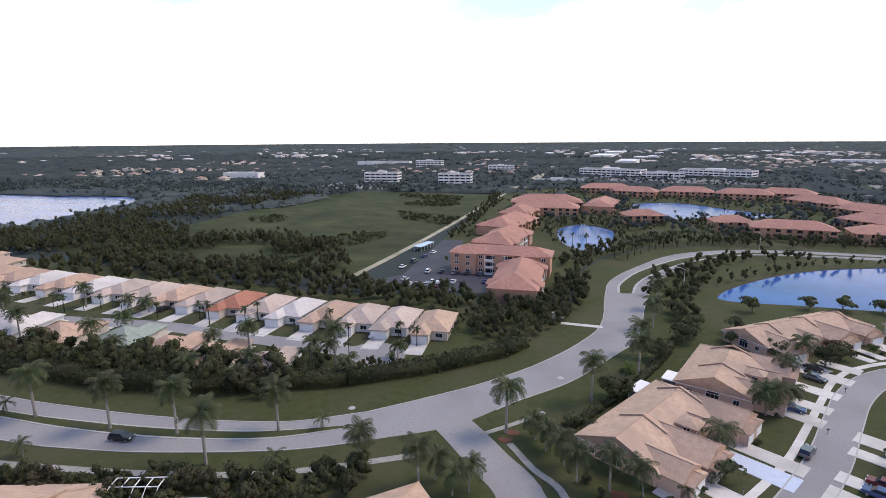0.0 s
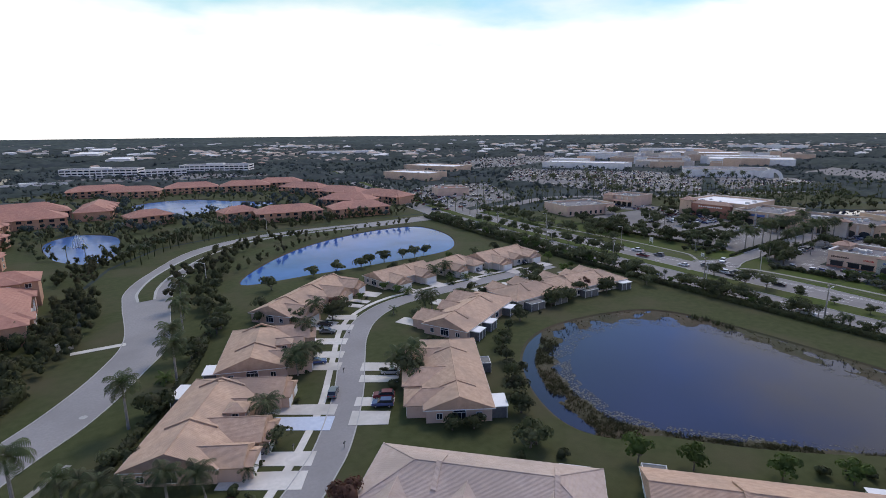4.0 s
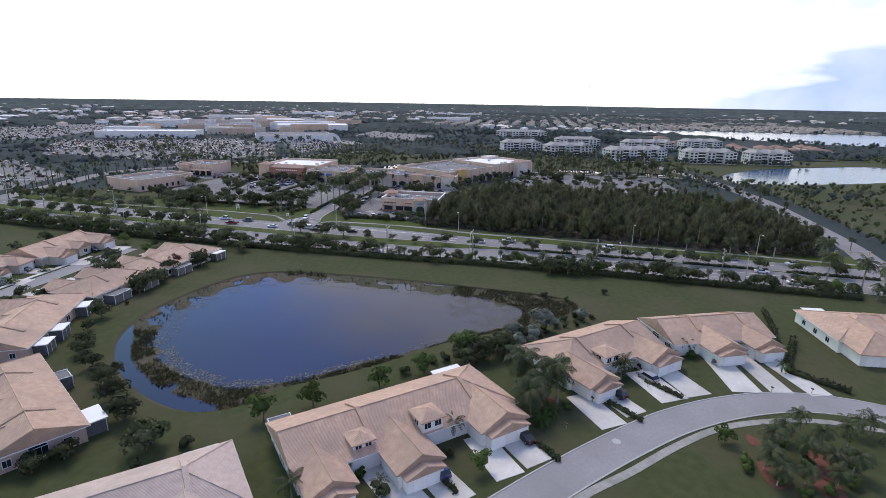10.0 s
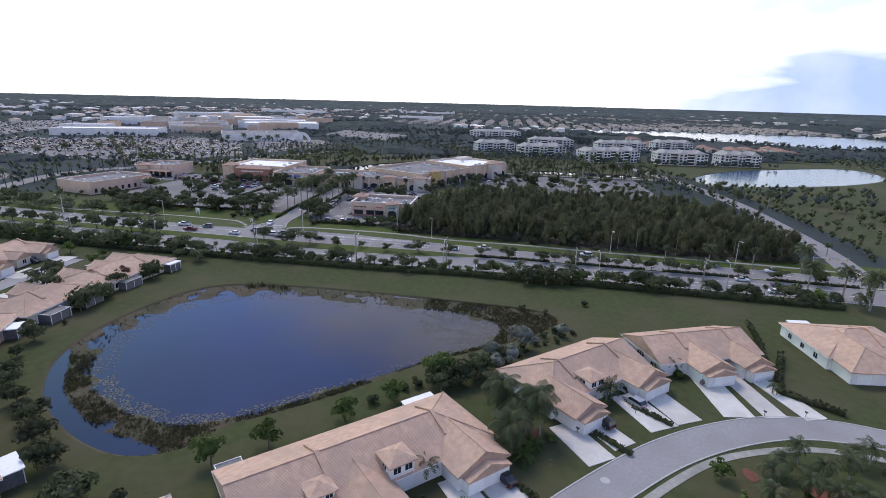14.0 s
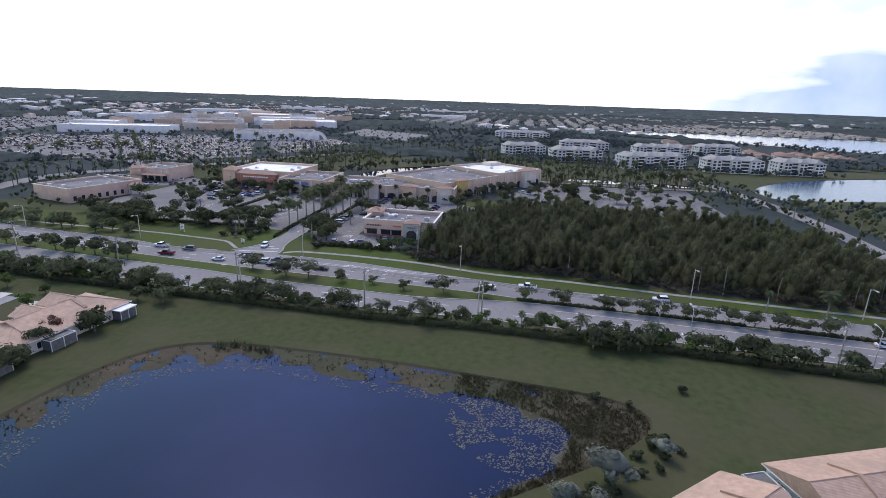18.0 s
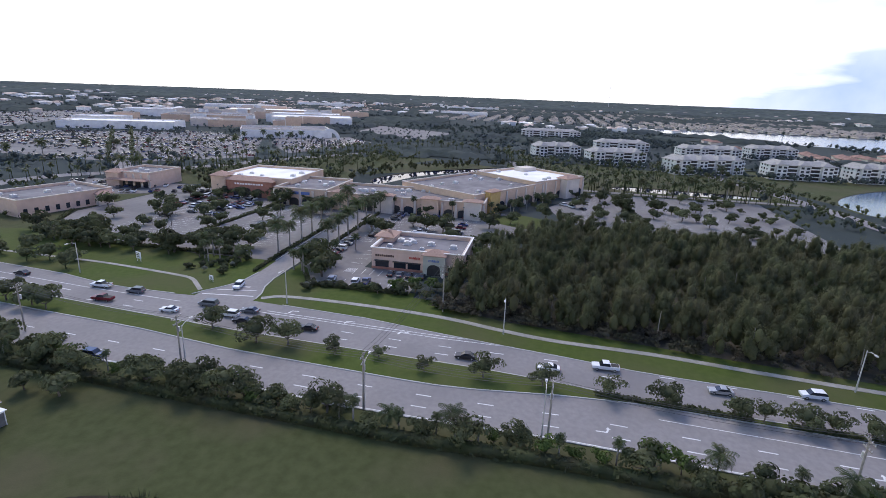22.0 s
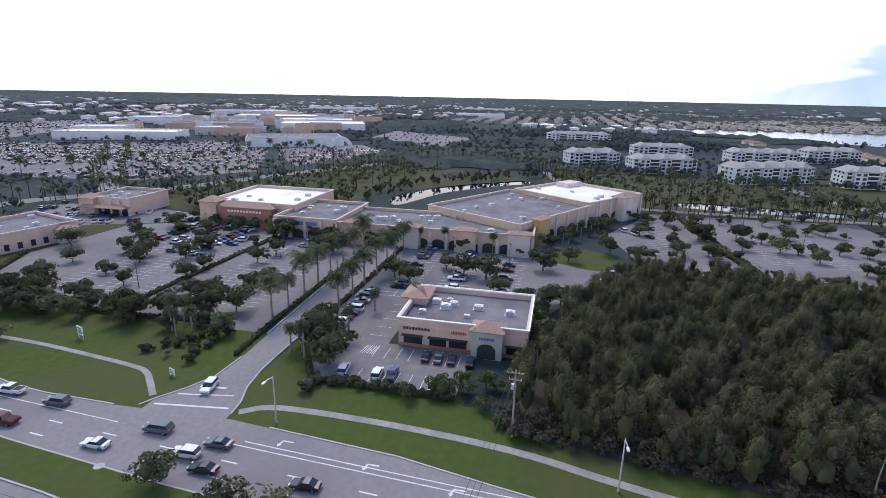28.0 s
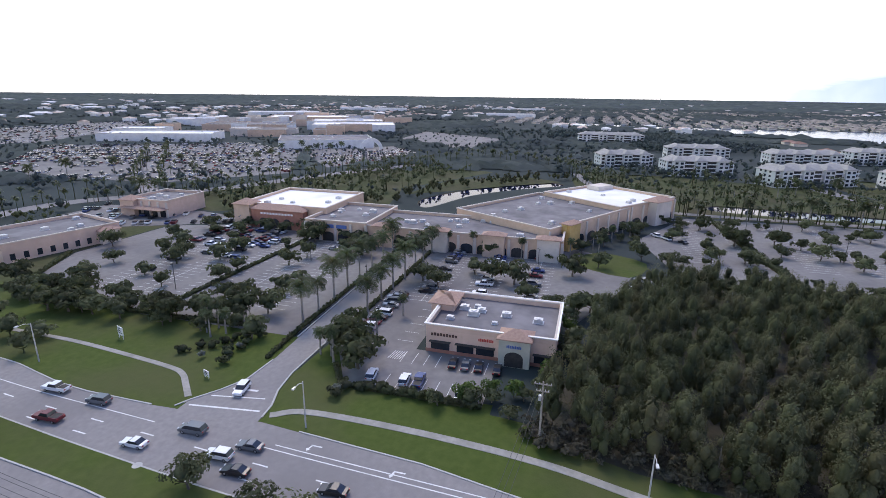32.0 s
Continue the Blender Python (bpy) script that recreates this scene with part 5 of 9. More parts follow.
def pale_block(x, y, deg, length):
    """A long apartment block: three gabled bodies, stacked balconies between them."""
    a = thing("apartment_building", "four-storey pale apartment block with grey hipped roofs", "apartment building", x, y, deg, "pale apartment blocks")
    hl, hw, h = length / 2, 9.0, 11.0
    w = Geo().box(-hl, -hw, 0, hl, hw, h)
    part("roof", Geo().hip(-hl, -hw, hl, hw, h, 3.2, None, None, over=0.8), GREY_ROOF, a)
    n = 3 if length < 60 else 4
    for k in range(n):
        c = -hl + length * (k + 0.5) / n
        half = length / n * 0.24
        for y0, y1 in ((-hw - 2.2, -hw), (hw, hw + 2.2)):
            part("bay", Geo().box(c - half, y0, 0, c + half, y1, h + 0.5), PALE_WALL, a)
        part("bay_roof", Geo().hip(c - half, -hw - 2.2, c + half, hw + 2.2, h + 0.5, 3.1, None, None, along="y", over=0.7), GREY_ROOF, a)
        for s in range(4):
            for d in (-half * 0.5, half * 0.5):
                part("window", Geo().box(c + d - 1.15, -hw - 2.26, s * 2.75 + 0.7, c + d + 1.15, -hw - 2.18, s * 2.75 + 2.3), GLASS, a)
    part("wall", w, PALE_WALL, a)
    for k in range(n + 1):
        c = -hl + length * k / n
        c0, c1 = max(-hl + 0.4, c - length / n * 0.22), min(hl - 0.4, c + length / n * 0.22)
        for s in range(4):
            b = part("balcony", Geo().box(c0, -hw - 1.4, s * 2.9 + 0.1, c1, -hw, s * 2.9 + 0.28).box(c0, -hw - 1.4, s * 2.9 + 0.28, c1, -hw - 1.32, s * 2.9 + 0.8), WHITE, a)
            part("balcony_recess", Geo().box(c0 + 0.3, -hw - 0.06, s * 2.9 + 0.3, c1 - 0.3, -hw + 0.02, s * 2.9 + 2.6), DARK, b, "dark glazed recess")
    for e in (-1, 1):
        for s in range(4):
            for d in (-4.5, 0, 4.5):
                part("window", Geo().box(e * hl - 0.06, d - 0.9, s * 2.9 + 0.9, e * hl + 0.06, d + 0.9, s * 2.9 + 2.3), GLASS, a)


for x, y, dg, ln in ((858, 26, -84, 78), (632, 20, -72, 44), (604, -32, -76, 50), (577, -99, -66, 64), (575, -169, -86, 50), (716, -50, -84, 56), (692, -132, -80, 60), (735, -205, -78, 50), (580, -226, -84, 40)):
    pale_block(x, y, dg, ln)


def office(x, y, deg, length, width, storeys, wall, label, roof=None):
    o = thing("office_building", label, "office building", x, y, deg)
    hl, hw, h = length / 2, width / 2, storeys * 3.7
    w = Geo().box(-hl, -hw, 0, hl, hw, h)
    part("wall", w, wall, o)
    p = Geo()
    for x0, y0, x1, y1 in ((-hl - .2, -hw - .2, hl + .2, -hw + .3), (-hl - .2, hw - .3, hl + .2, hw + .2), (-hl - .2, -hw + .3, -hl + .3, hw - .3), (hl - .3, -hw + .3, hl + .2, hw - .3)):
        p.box(x0, y0, h, x1, y1, h + 1.0)
    part("parapet", p, wall, o)
    part("roof_deck", Geo().box(-hl + .3, -hw + .3, h - 0.05, hl - .3, hw - .3, h + 0.1), roof or ROOF_GREY, o)
    part("plant_room", Geo().box(-hl * 0.3, -hw * 0.4, h + 0.1, hl * 0.2, hw * 0.4, h + 2.6), wall, o)
    for s in range(storeys):
        for y0 in (-hw, hw):
            n = max(3, int(length / 7))
            for k in range(n):
                c = -hl + length * (k + 0.5) / n
                part("window", Geo().box(c - length / n * 0.4, y0 - 0.08, s * 3.7 + 1.2, c + length / n * 0.4, y0 + 0.08, s * 3.7 + 2.9), GLASS, o)
        for x0 in (-hl, hl):
            part("window", Geo().box(x0 - 0.08, -hw * 0.8, s * 3.7 + 1.2, x0 + 0.08, hw * 0.8, s * 3.7 + 2.9), GLASS, o)


for x, y, dg, ln, wd, st in ((-250, 676, 4, 46, 20, 4), (-148, 668, 4, 42, 20, 4), (-292, 1070, 4, 54, 24, 4), (-128, 962, 4, 46, 22, 3), (58, 868, -24, 96, 30, 3), (207, 862, -30, 100, 34, 3), (-20, 738, 8, 66, 18, 1), (130, 850, -10, 60, 24, 2)):
    office(x, y, dg, ln, wd, st, STUCCO_WHITE, "white office block with dark window bands")


# ---- the shopping centre ----
def rooftop_unit(parent, x, y, z, s=1.0):
    g = Geo().box(x - 0.9 * s, y - 0.7 * s, z, x + 0.9 * s, y + 0.7 * s, z + 0.9 * s).box(x - 1.1 * s, y - 0.9 * s, z, x + 1.1 * s, y + 0.9 * s, z + 0.15)
    g.tube([(x, y, z + 0.9 * s), (x, y, z + 1.05 * s)], [0.5 * s, 0.5 * s], 8)
    part("rooftop_unit", g, METAL, parent, "white metal rooftop air conditioner")


def store(x, y, deg, length, depth, h, wall, deck, label, units=6, parapet=1.1, arches=0, bays=0, group="shops of the centre"):
    """A flat-roofed shop: front on -y with piers, openings and a cornice."""
    s = thing("store", label, "shop", x, y, deg, group)
    hl, hd = length / 2, depth / 2
    part("wall", Geo().box(-hl, -hd, 0, hl, hd, h), wall, s)
    part("roof_deck", Geo().box(-hl + .4, -hd + .4, h - 0.1, hl - .4, hd - .4, h + 0.06), deck, s)
    p = Geo()
    for x0, y0, x1, y1 in ((-hl, -hd, hl, -hd + .4), (-hl, hd - .4, hl, hd), (-hl, -hd + .4, -hl + .4, hd - .4), (hl - .4, -hd + .4, hl, hd - .4)):
        p.box(x0, y0, h, x1, y1, h + parapet)
    part("parapet", p, wall, s)
    c = Geo()
    e = 0.25
    for x0, y0, x1, y1 in ((-hl - e, -hd - e, hl + e, -hd + .5), (-hl - e, hd - .5, hl + e, hd + e), (-hl - e, -hd + .5, -hl + .5, hd - .5), (hl - .5, -hd + .5, hl + e, hd - .5)):
        c.box(x0, y0, h + parapet, x1, y1, h + parapet + 0.3)
    part("cornice", c, STUCCO, s, "cream moulded cornice")
    rng = random.Random(int(x * 7 + y))
    for k in range(units):
        rooftop_unit(s, rng.uniform(-hl + 4, hl - 4), rng.uniform(-hd + 4, hd - 4), h + 0.06, rng.uniform(0.9, 1.5))
    if bays:
        n = bays
        for k in range(n):
            px = -hl + length * (k + 0.5) / n
            bw = length / n * 0.36
            op = Geo()
            rim = [(px - bw, 0.1), (px + bw, 0.1)] + [(px + bw * math.cos(t * math.pi / 8), 2.6 + bw * 0.55 * math.sin(t * math.pi / 8)) for t in range(9)]
            op.add([(a, -hd - 0.05, b) for a, b in rim], [tuple(range(len(rim)))])
            part("shopfront", op, DARK if k % 2 else GLASS, s, "dark glazed shopfront")
        for k in range(n + 1):
            px = -hl + length * k / n
            part("pier", Geo().box(px - 0.5, -hd - 0.5, 0, px + 0.5, -hd, h + 0.3), STUCCO, s)
    return s


def corner_tower(parent, x, y, sx, sy, h, roof, wall):
    t = part("tower", Geo().box(x - sx / 2, y - sy / 2, 0, x + sx / 2, y + sy / 2, h), wall, parent)
    part("tower_roof", Geo().hip(x - sx / 2, y - sy / 2, x + sx / 2, y + sy / 2, h, min(sx, sy) * 0.28, None, None, over=0.7), roof, t, "brown tiled tower roof")


# small plaza building by the entrance
PZ = store(275.5, 64.5, -90, 30, 22, 5.8, STUCCO_PINK, ROOF_GREY, "small flat-roofed shop row with peach walls and coffee shop", 0, 1.2, bays=0)
for ux, uy, us in ((-9, 3, 1.2), (-6, 0, 1.3), (-4.5, 2.5, 1.1), (-6, 5, 0.8), (2, 1.5, 1.2), (10, 0, 1.2), (-11, -4, 0.9), (0, -4, 0.7)):
    rooftop_unit(PZ, ux, uy, 5.86, us)
part("white_coping", Geo().box(-15.4, -11.4, 7.3, 15.4, -11.0, 7.42).box(-15.4, 11.0, 7.3, 15.4, 11.4, 7.42).box(-15.4, -11.0, 7.3, -15.0, 11.0, 7.42).box(15.0, -11.0, 7.3, 15.4, 11.0, 7.42), WHITE, PZ)
corner_tower(PZ, -14.2, 4.5, 6, 8, 7.6, TILE_BROWN, STUCCO_PINK)
cv = part("canopy", Geo().box(2.6, -13.0, 0, 9.6, -11.0, 6.6), SAGE, PZ, "sage-green portal with a tiled roof")
part("canopy_roof", Geo().hip(2.6, -13.0, 9.6, -7.5, 6.6, 1.5, None, None, over=0.5), TILE_BROWN, cv)
rim = [(4.0, 0.1), (8.2, 0.1)] + [(6.1 + 2.1 * math.cos(t * math.pi / 8), 2.3 + 1.5 * math.sin(t * math.pi / 8)) for t in range(9)]
part("arched_door", Geo().add([(a, -13.04, b) for a, b in rim], [tuple(range(len(rim)))]), DARK, cv)
for px, pw in ((-11.5, 4.5), (-5.5, 4), (-0.8, 4.2), (12.4, 4)):
    part("shopfront", Geo().box(px - pw / 2, -11.06, 0.1, px + pw / 2, -10.95, 2.9), GLASS, PZ, "dark glazed shopfront")
    part("shop_awning", Geo().box(px - pw / 2 - 0.3, -12.0, 3.0, px + pw / 2 + 0.3, -11.0, 3.15), DARK, PZ)
for px, pw, mt in ((-10.5, 6.5, SIGN_BROWN), (-0.6, 3.6, SIGN_RED), (6.1, 3.4, SIGN_BLUE)):
    yq = -13.1 if mt is SIGN_BLUE else -11.1
    for k in range(9):
        a = px - pw / 2 + pw * k / 9
        sg = Geo().box(a, yq - 0.05, 4.4 + (0.3 if mt is SIGN_BLUE else 0), a + pw / 13, yq + 0.06, 5.0 + (0.3 if mt is SIGN_BLUE else 0) + 0.12 * (k % 2))
        part("sign_letter", sg, mt, PZ, "raised sign letter")
part("brick_base", Geo().box(-15.06, -11.07, 0, 15.06, -11.0, 0.9).box(15.0, -11, 0, 15.07, 11, 0.9), BRICK_RED, PZ)

SA = store(378.5, 176, -90, 42, 40, 9.0, STUCCO_TAN, ROOF_WHITE, "large bookshop with white roof and brick-red portal", 5)
pr = part("portal", Geo().box(-14, -24, 0, 12, -20, 8.4), BRICK_RED, SA, "brick-red arcade portal")
part("portal_roof", Geo().hip(-14, -24, 12, -17, 8.4, 2.0, None, None, over=0.7), TILE_BROWN, pr)
for k in range(3):
    rim = [(-8 + k * 6 - 2, 0.1), (-8 + k * 6 + 2, 0.1)] + [(-8 + k * 6 + 2 * math.cos(t * math.pi / 8), 2.8 + 2 * math.sin(t * math.pi / 8)) for t in range(9)]
    part("arch", Geo().add([(a, -24.04, b) for a, b in rim], [tuple(range(len(rim)))]), DARK, pr)
for k in range(11):
    part("sign_letter", Geo().box(-9 + k * 1.5, -24.12, 6.4, -9 + k * 1.5 + 1.0, -24.0, 7.2), WHITE, pr, "pale raised sign letter")
corner_tower(SA, -18, -21, 8, 8, 10.2, TILE_BROWN, STUCCO_TAN)
SB = store(362.5, 143.5, -90, 27, 36, 7.4, STUCCO_TAN, ROOF_GREY, "tan shop with grey roof and blue sign", 6, bays=4)
part("shop_sign", Geo().box(-4, -18.3, 5.6, 5, -18.0, 7.0), SIGN_BLUE, SB, "dark blue sign board")
SC = store(360, 92, -90, 78, 30, 6.6, STUCCO_TAN, ROOF_GREY, "long arcade of tan shops with grey roofs", 14, bays=12)
for k, px in enumerate((-30, -8, 14, 34)):
    corner_tower(SC, px, -15.5, 8, 4, 8.4, TILE_BROWN, STUCCO if k % 2 else STUCCO_TAN)
SD = store(392, 64.5, -31, 60, 50, 8.6, STUCCO_TAN, ROOF_GREY, "large tan supermarket with grey roof and ochre corner", 10, bays=7)
part("corner_portal", Geo().box(-22, -27.5, 0, -14, -25, 10.2), YELLOW_WALL, SD, "ochre-yellow entrance portal")
corner_tower(SD, -18, -26.5, 7.4, 4, 10.6, TILE_BROWN, YELLOW_WALL)
SE = store(431.5, 36, -38, 44, 46, 9.6, STUCCO_TAN, ROOF_WHITE, "big store with bright white roof and cream portal", 4, bays=5)
corner_tower(SE, 6, -24, 12, 7, 11.0, TILE_BROWN, STUCCO)
part("roof_screen", Geo().box(8, 12, 9.7, 20, 20, 12.0), STUCCO, SE)
SF = store(305, 247, -15, 40, 29, 6.0, STUCCO_PINK, ROOF_GREY, "single-storey cream shop with grey roof", 6, bays=0)
for k in range(9):
    part("shopfront", Geo().box(-18 + k * 4.2, -14.56, 0.9, -16.4 + k * 4.2, -14.45, 3.2), GLASS, SF)
corner_tower(SF, 15, -13.5, 7, 7, 5.2, TILE_BROWN, STUCCO)
SG = store(370, 250, -90, 24, 26, 7.0, STUCCO_PINK, ROOF_GREY, "peach restaurant building with a tiled porch", 5, bays=5)
corner_tower(SG, -9, -12, 8, 7, 7.6, TILE_BROWN, STUCCO_PINK)
part("porch_roof", Geo().hip(-12, -17, 12, -13, 4.0, 1.0, None, None), TILE_BROWN, SG)

# the mall and far stores
for x, y, dg, ln, wd, h, wl, dk, lb in ((690, 548, -68, 130, 50, 8, STUCCO_WHITE, ROOF_WHITE, "long low white department store"), (735, 620, -68, 60, 40, 9, STUCCO_WHITE, ROOF_WHITE, "white flat-roofed mall block"),
                                       (880, 560, -66, 120, 80, 9, STUCCO_TAN, ROOF_GREY, "tan mall block with grey roof"), (1120, 590, -66, 150, 100, 10, STUCCO_TAN, ROOF_WHITE, "large cream-walled mall store"),
                                       (700, 335, -60, 100, 64, 8, STUCCO_WHITE, ROOF_GREY, "white store with grey roof and arched portal"), (915, 400, -66, 120, 80, 11, STUCCO_WHITE, ROOF_WHITE, "tall white flat-roofed mall store"),
                                       (1040, 470, -66, 120, 70, 9, STUCCO, ROOF_WHITE, "cream flat-roofed mall block"), (960, 700, -66, 120, 60, 10, STUCCO_WHITE, ROOF_WHITE, "white store behind the mall"),
                                       (1300, 760, -60, 160, 60, 10, STUCCO_WHITE, ROOF_WHITE, "distant long white warehouse"), (1700, 700, -70, 200, 60, 10, STUCCO_WHITE, ROOF_WHITE, "distant long white warehouse"),
                                       (370, 560, -70, 70, 40, 8, STUCCO_TAN, ROOF_WHITE, "beige store near the avenue"), (470, 650, -70, 90, 50, 8, STUCCO_TAN, ROOF_WHITE, "beige store beside the lot"), (300, 395, -20, 30, 20, 6, STUCCO_PINK, TILE_SALMON, "small bank with red roof"),
                                       (1500, 250, -80, 120, 50, 9, STUCCO_WHITE, ROOF_WHITE, "distant white building on the plain"), (2000, 300, -80, 180, 50, 9, STUCCO_WHITE, ROOF_WHITE, "distant white building on the plain"),
                                       (620, 1300, -30, 160, 50, 9, STUCCO_WHITE, ROOF_WHITE, "distant white building on the plain"), (120, 1280, 80, 120, 40, 9, STUCCO_WHITE, ROOF_WHITE, "distant white building on the plain"), (90, 1700, 80, 200, 60, 9, STUCCO_WHITE, ROOF_WHITE, "distant white building on the plain"), (150, 2100, 80, 200, 60, 9, STUCCO_WHITE, ROOF_WHITE, "distant white building on the plain"),
                                       (-420, 1150, 5, 120, 30, 9, STUCCO_WHITE, ROOF_WHITE, "distant white building on the plain"), (-520, 760, 5, 60, 24, 7, STUCCO_WHITE, ROOF_WHITE, "distant white building on the plain")):
    store(x, y, dg, ln, wd, h, wl, dk, lb, units=4 if x < 1200 and y < 700 else 0, group="mall and distant stores")
ar = thing("mall_portal", "round white arch over the mall entrance", "arch", 672, 268, -60)
rim = [(12 * math.cos(t * math.pi / 12), 13 * math.sin(t * math.pi / 12)) for t in range(13)]
g = Geo()
n = len(rim)
g.add([(a * q, d, b * q) for d in (-1, 1) for q in (1.0, 0.7) for a, b in rim],
      [(k, k + 1, n + k + 1, n + k) for k in range(n - 1)] + [(2 * n + k, 3 * n + k, 3 * n + k + 1, 2 * n + k + 1) for k in range(n - 1)]
      + [(k, 2 * n + k, 2 * n + k + 1, k + 1) for k in range(n - 1)] + [(n + k, n + k + 1, 3 * n + k + 1, 3 * n + k) for k in range(n - 1)])
part("arch_ring", g, STUCCO_WHITE, ar)

rm_ = random.Random(44)
for k in range(34):
    store(rm_.uniform(770, 1180), rm_.uniform(380, 690), -66, rm_.uniform(18, 50), rm_.uniform(14, 36), rm_.uniform(8, 14), rm_.choice((STUCCO_WHITE, STUCCO, STUCCO_TAN)), rm_.choice((ROOF_WHITE, ROOF_GREY)), "upper block of the mall roofscape", 0, group="mall and distant stores")


# ---- plants ----
def crown_arrays(seed, rx, rz, zc, n, size, lobes=7, tilt=0.4):
    """Leaf clumps on and in a lumpy crown of several lobes: vertices and four-sided faces."""
    rng = np.random.RandomState(seed)
    cs = np.stack([rng.uniform(-0.68, 0.68, lobes) * rx, rng.uniform(-0.68, 0.68, lobes) * rx, zc + rng.uniform(-0.5, 0.55, lobes) * rz], 1)
    rs = rng.uniform(0.26, 0.60, lobes)
    k = rng.randint(0, lobes, n)
    d = rng.normal(size=(n, 3))
    d /= np.linalg.norm(d, axis=1)[:, None]
    d[:, 2] = np.where(d[:, 2] < -0.3, -d[:, 2] * 0.6, d[:, 2])
    rad = rs[k] * rng.uniform(0.72, 1.08, n)
    c = cs[k] + d * rad[:, None] * np.array([rx, rx, rz])
    a = np.cross(d, rng.normal(size=(n, 3)))
    a /= np.linalg.norm(a, axis=1)[:, None] + 1e-9
    b = np.cross(d, a) + d * rng.uniform(-tilt, tilt, n)[:, None]
    s = size * rng.uniform(0.6, 1.3, n)[:, None]
    q = np.stack([c - a * s, c - b * s * 0.8 - d * s * 0.1, c + a * s, c + b * s * 0.8 - d * s * 0.15], 1)
    return q.reshape(-1, 3), np.arange(4 * n).reshape(-1, 4)


def core_arrays(seed, rx, rz, zc, squash=0.62, nu=9, nv=6):
    """A lumpy inner mass that keeps the crown from being see-through."""
    rng = np.random.RandomState(seed + 77)
    v = []
    for j in range(nv + 1):
        for i in range(nu):
            t, p = 2 * math.pi * i / nu, math.pi * (0.02 + 0.96 * j / nv)
            r = squash * rng.uniform(0.8, 1.15)
            v.append((rx * r * math.sin(p) * math.cos(t), rx * r * math.sin(p) * math.sin(t), zc + rz * r * math.cos(p)))
    f = [(j * nu + i, j * nu + (i + 1) % nu, (j + 1) * nu + (i + 1) % nu, (j + 1) * nu + i) for j in range(nv) for i in range(nu)]
    return np.array(v), np.array(f)


def trunk_geo(seed, h, r, limbs, rx):
    rng = random.Random(seed)
    g = Geo()
    bend = rng.uniform(-0.3, 0.3)
    g.tube([(0, 0, -0.1), (bend * 0.3, 0.1, h * 0.5), (bend, 0.1, h)], [r * 1.3, r, r * 0.7], 6)
    for k in range(limbs):
        t = 2 * math.pi * k / limbs + rng.uniform(-0.3, 0.3)
        q = rx * rng.uniform(0.4, 0.65)
        g.tube([(bend * 0.8, 0.1, h * 0.8), (bend + math.cos(t) * q * 0.6, math.sin(t) * q * 0.6, h * 1.15), (bend + math.cos(t) * q, math.sin(t) * q, h * 1.45)], [r * 0.6, r * 0.4, r * 0.15], 4)
    return g


def joined(arrays):
    vs, fs, n = [], [], 0
    for v, f in arrays:
        vs.append(v)
        fs.append(f + n)
        n += len(v)
    return np.concatenate(vs), np.concatenate(fs)


class Tree:
    """A kind of broad-leaved tree: its meshes, made once."""

    def __init__(self, seed, rx, rz, zc, n, size, trunk_h, trunk_r, leaf, core=0.6, lobes=7):
        self.crown = fast_mesh("crown", *joined([crown_arrays(seed, rx, rz, zc, n, size, lobes), core_arrays(seed, rx, rz, zc, core)]), [leaf])
        self.trunk = trunk_geo(seed, trunk_h, trunk_r, 4, rx).mesh("trunk", TRUNK)


def plant(kind, x, y, label, group, scale=1.0, name="tree", category="tree", deg=None, z=0.0):
    t = thing(name, label, category, x, y, (x * 37 + y * 91) % 360 if deg is None else deg, group, z)
    t.scale = (scale, scale, scale * (0.92 + 0.16 * ((x * 13 + y * 7) % 1)))
    part("trunk", kind.trunk, None, t)
    part("crown", kind.crown, None, t)
    return t


class Palm:
    """A palm: ringed trunk and arched, feathered fronds."""

    def __init__(self, seed, h, r, fronds, length, droop, leaf=None, lean=0.0, shaft=False, width=0.75):
        rng = random.Random(seed)
        g = Geo()
        pts = [(lean * (k / 5) ** 1.6 * h * 0.2, 0, h * k / 5 - (0.1 if k == 0 else 0)) for k in range(6)]
        g.tube(pts, [r * 1.35, r, r * 1.05, r * 0.95, r * 0.85, r * 0.7], 7)
        if shaft:
            g.tube([pts[-1], (pts[-1][0], 0, h + 1.2)], [r * 0.6, r * 0.35], 6)
        self.trunk = g.mesh("trunk", PALM_TRUNK)
        top = Vector((pts[-1][0], 0, h + (0.9 if shaft else 0.0)))
        vs, fs = [], []
        for k in range(fronds):
            az = k * 2.399 + rng.uniform(-0.2, 0.2)
            el = 1.25 - 1.7 * k / fronds + rng.uniform(-0.15, 0.15)
            side = Vector((-math.sin(az), math.cos(az), 0))
            p, e, seg = top.copy(), el, 8
            ln = length * rng.uniform(0.85, 1.1)
            step = ln / seg
            for i in range(seg):
                dv = Vector((math.cos(az) * math.cos(e), math.sin(az) * math.cos(e), math.sin(e)))
                # leaflets in pairs, swept forward and hanging
                for h in (0.0, 0.5):
                    w = width * math.sin(math.pi * (0.16 + 0.78 * (i + h) / seg)) * ln / 4
                    q = p + dv * step * h
                    for sg in (1, -1):
                        tip = q + side * (sg * w * 0.92) + dv * w * 0.4 + Vector((0, 0, -w * (0.3 + 0.5 * i / seg)))
                        n = len(vs)
                        vs += [tuple(q), tuple(q + dv * step * 0.40), tuple(tip + dv * step * 0.16), tuple(tip)]
                        fs.append((n, n + 1, n + 2, n + 3))
                p = p + dv * step
                e -= droop / seg * (0.6 + i * 0.19)
        self.crown = fast_mesh("crown", vs, fs, [leaf or FROND])


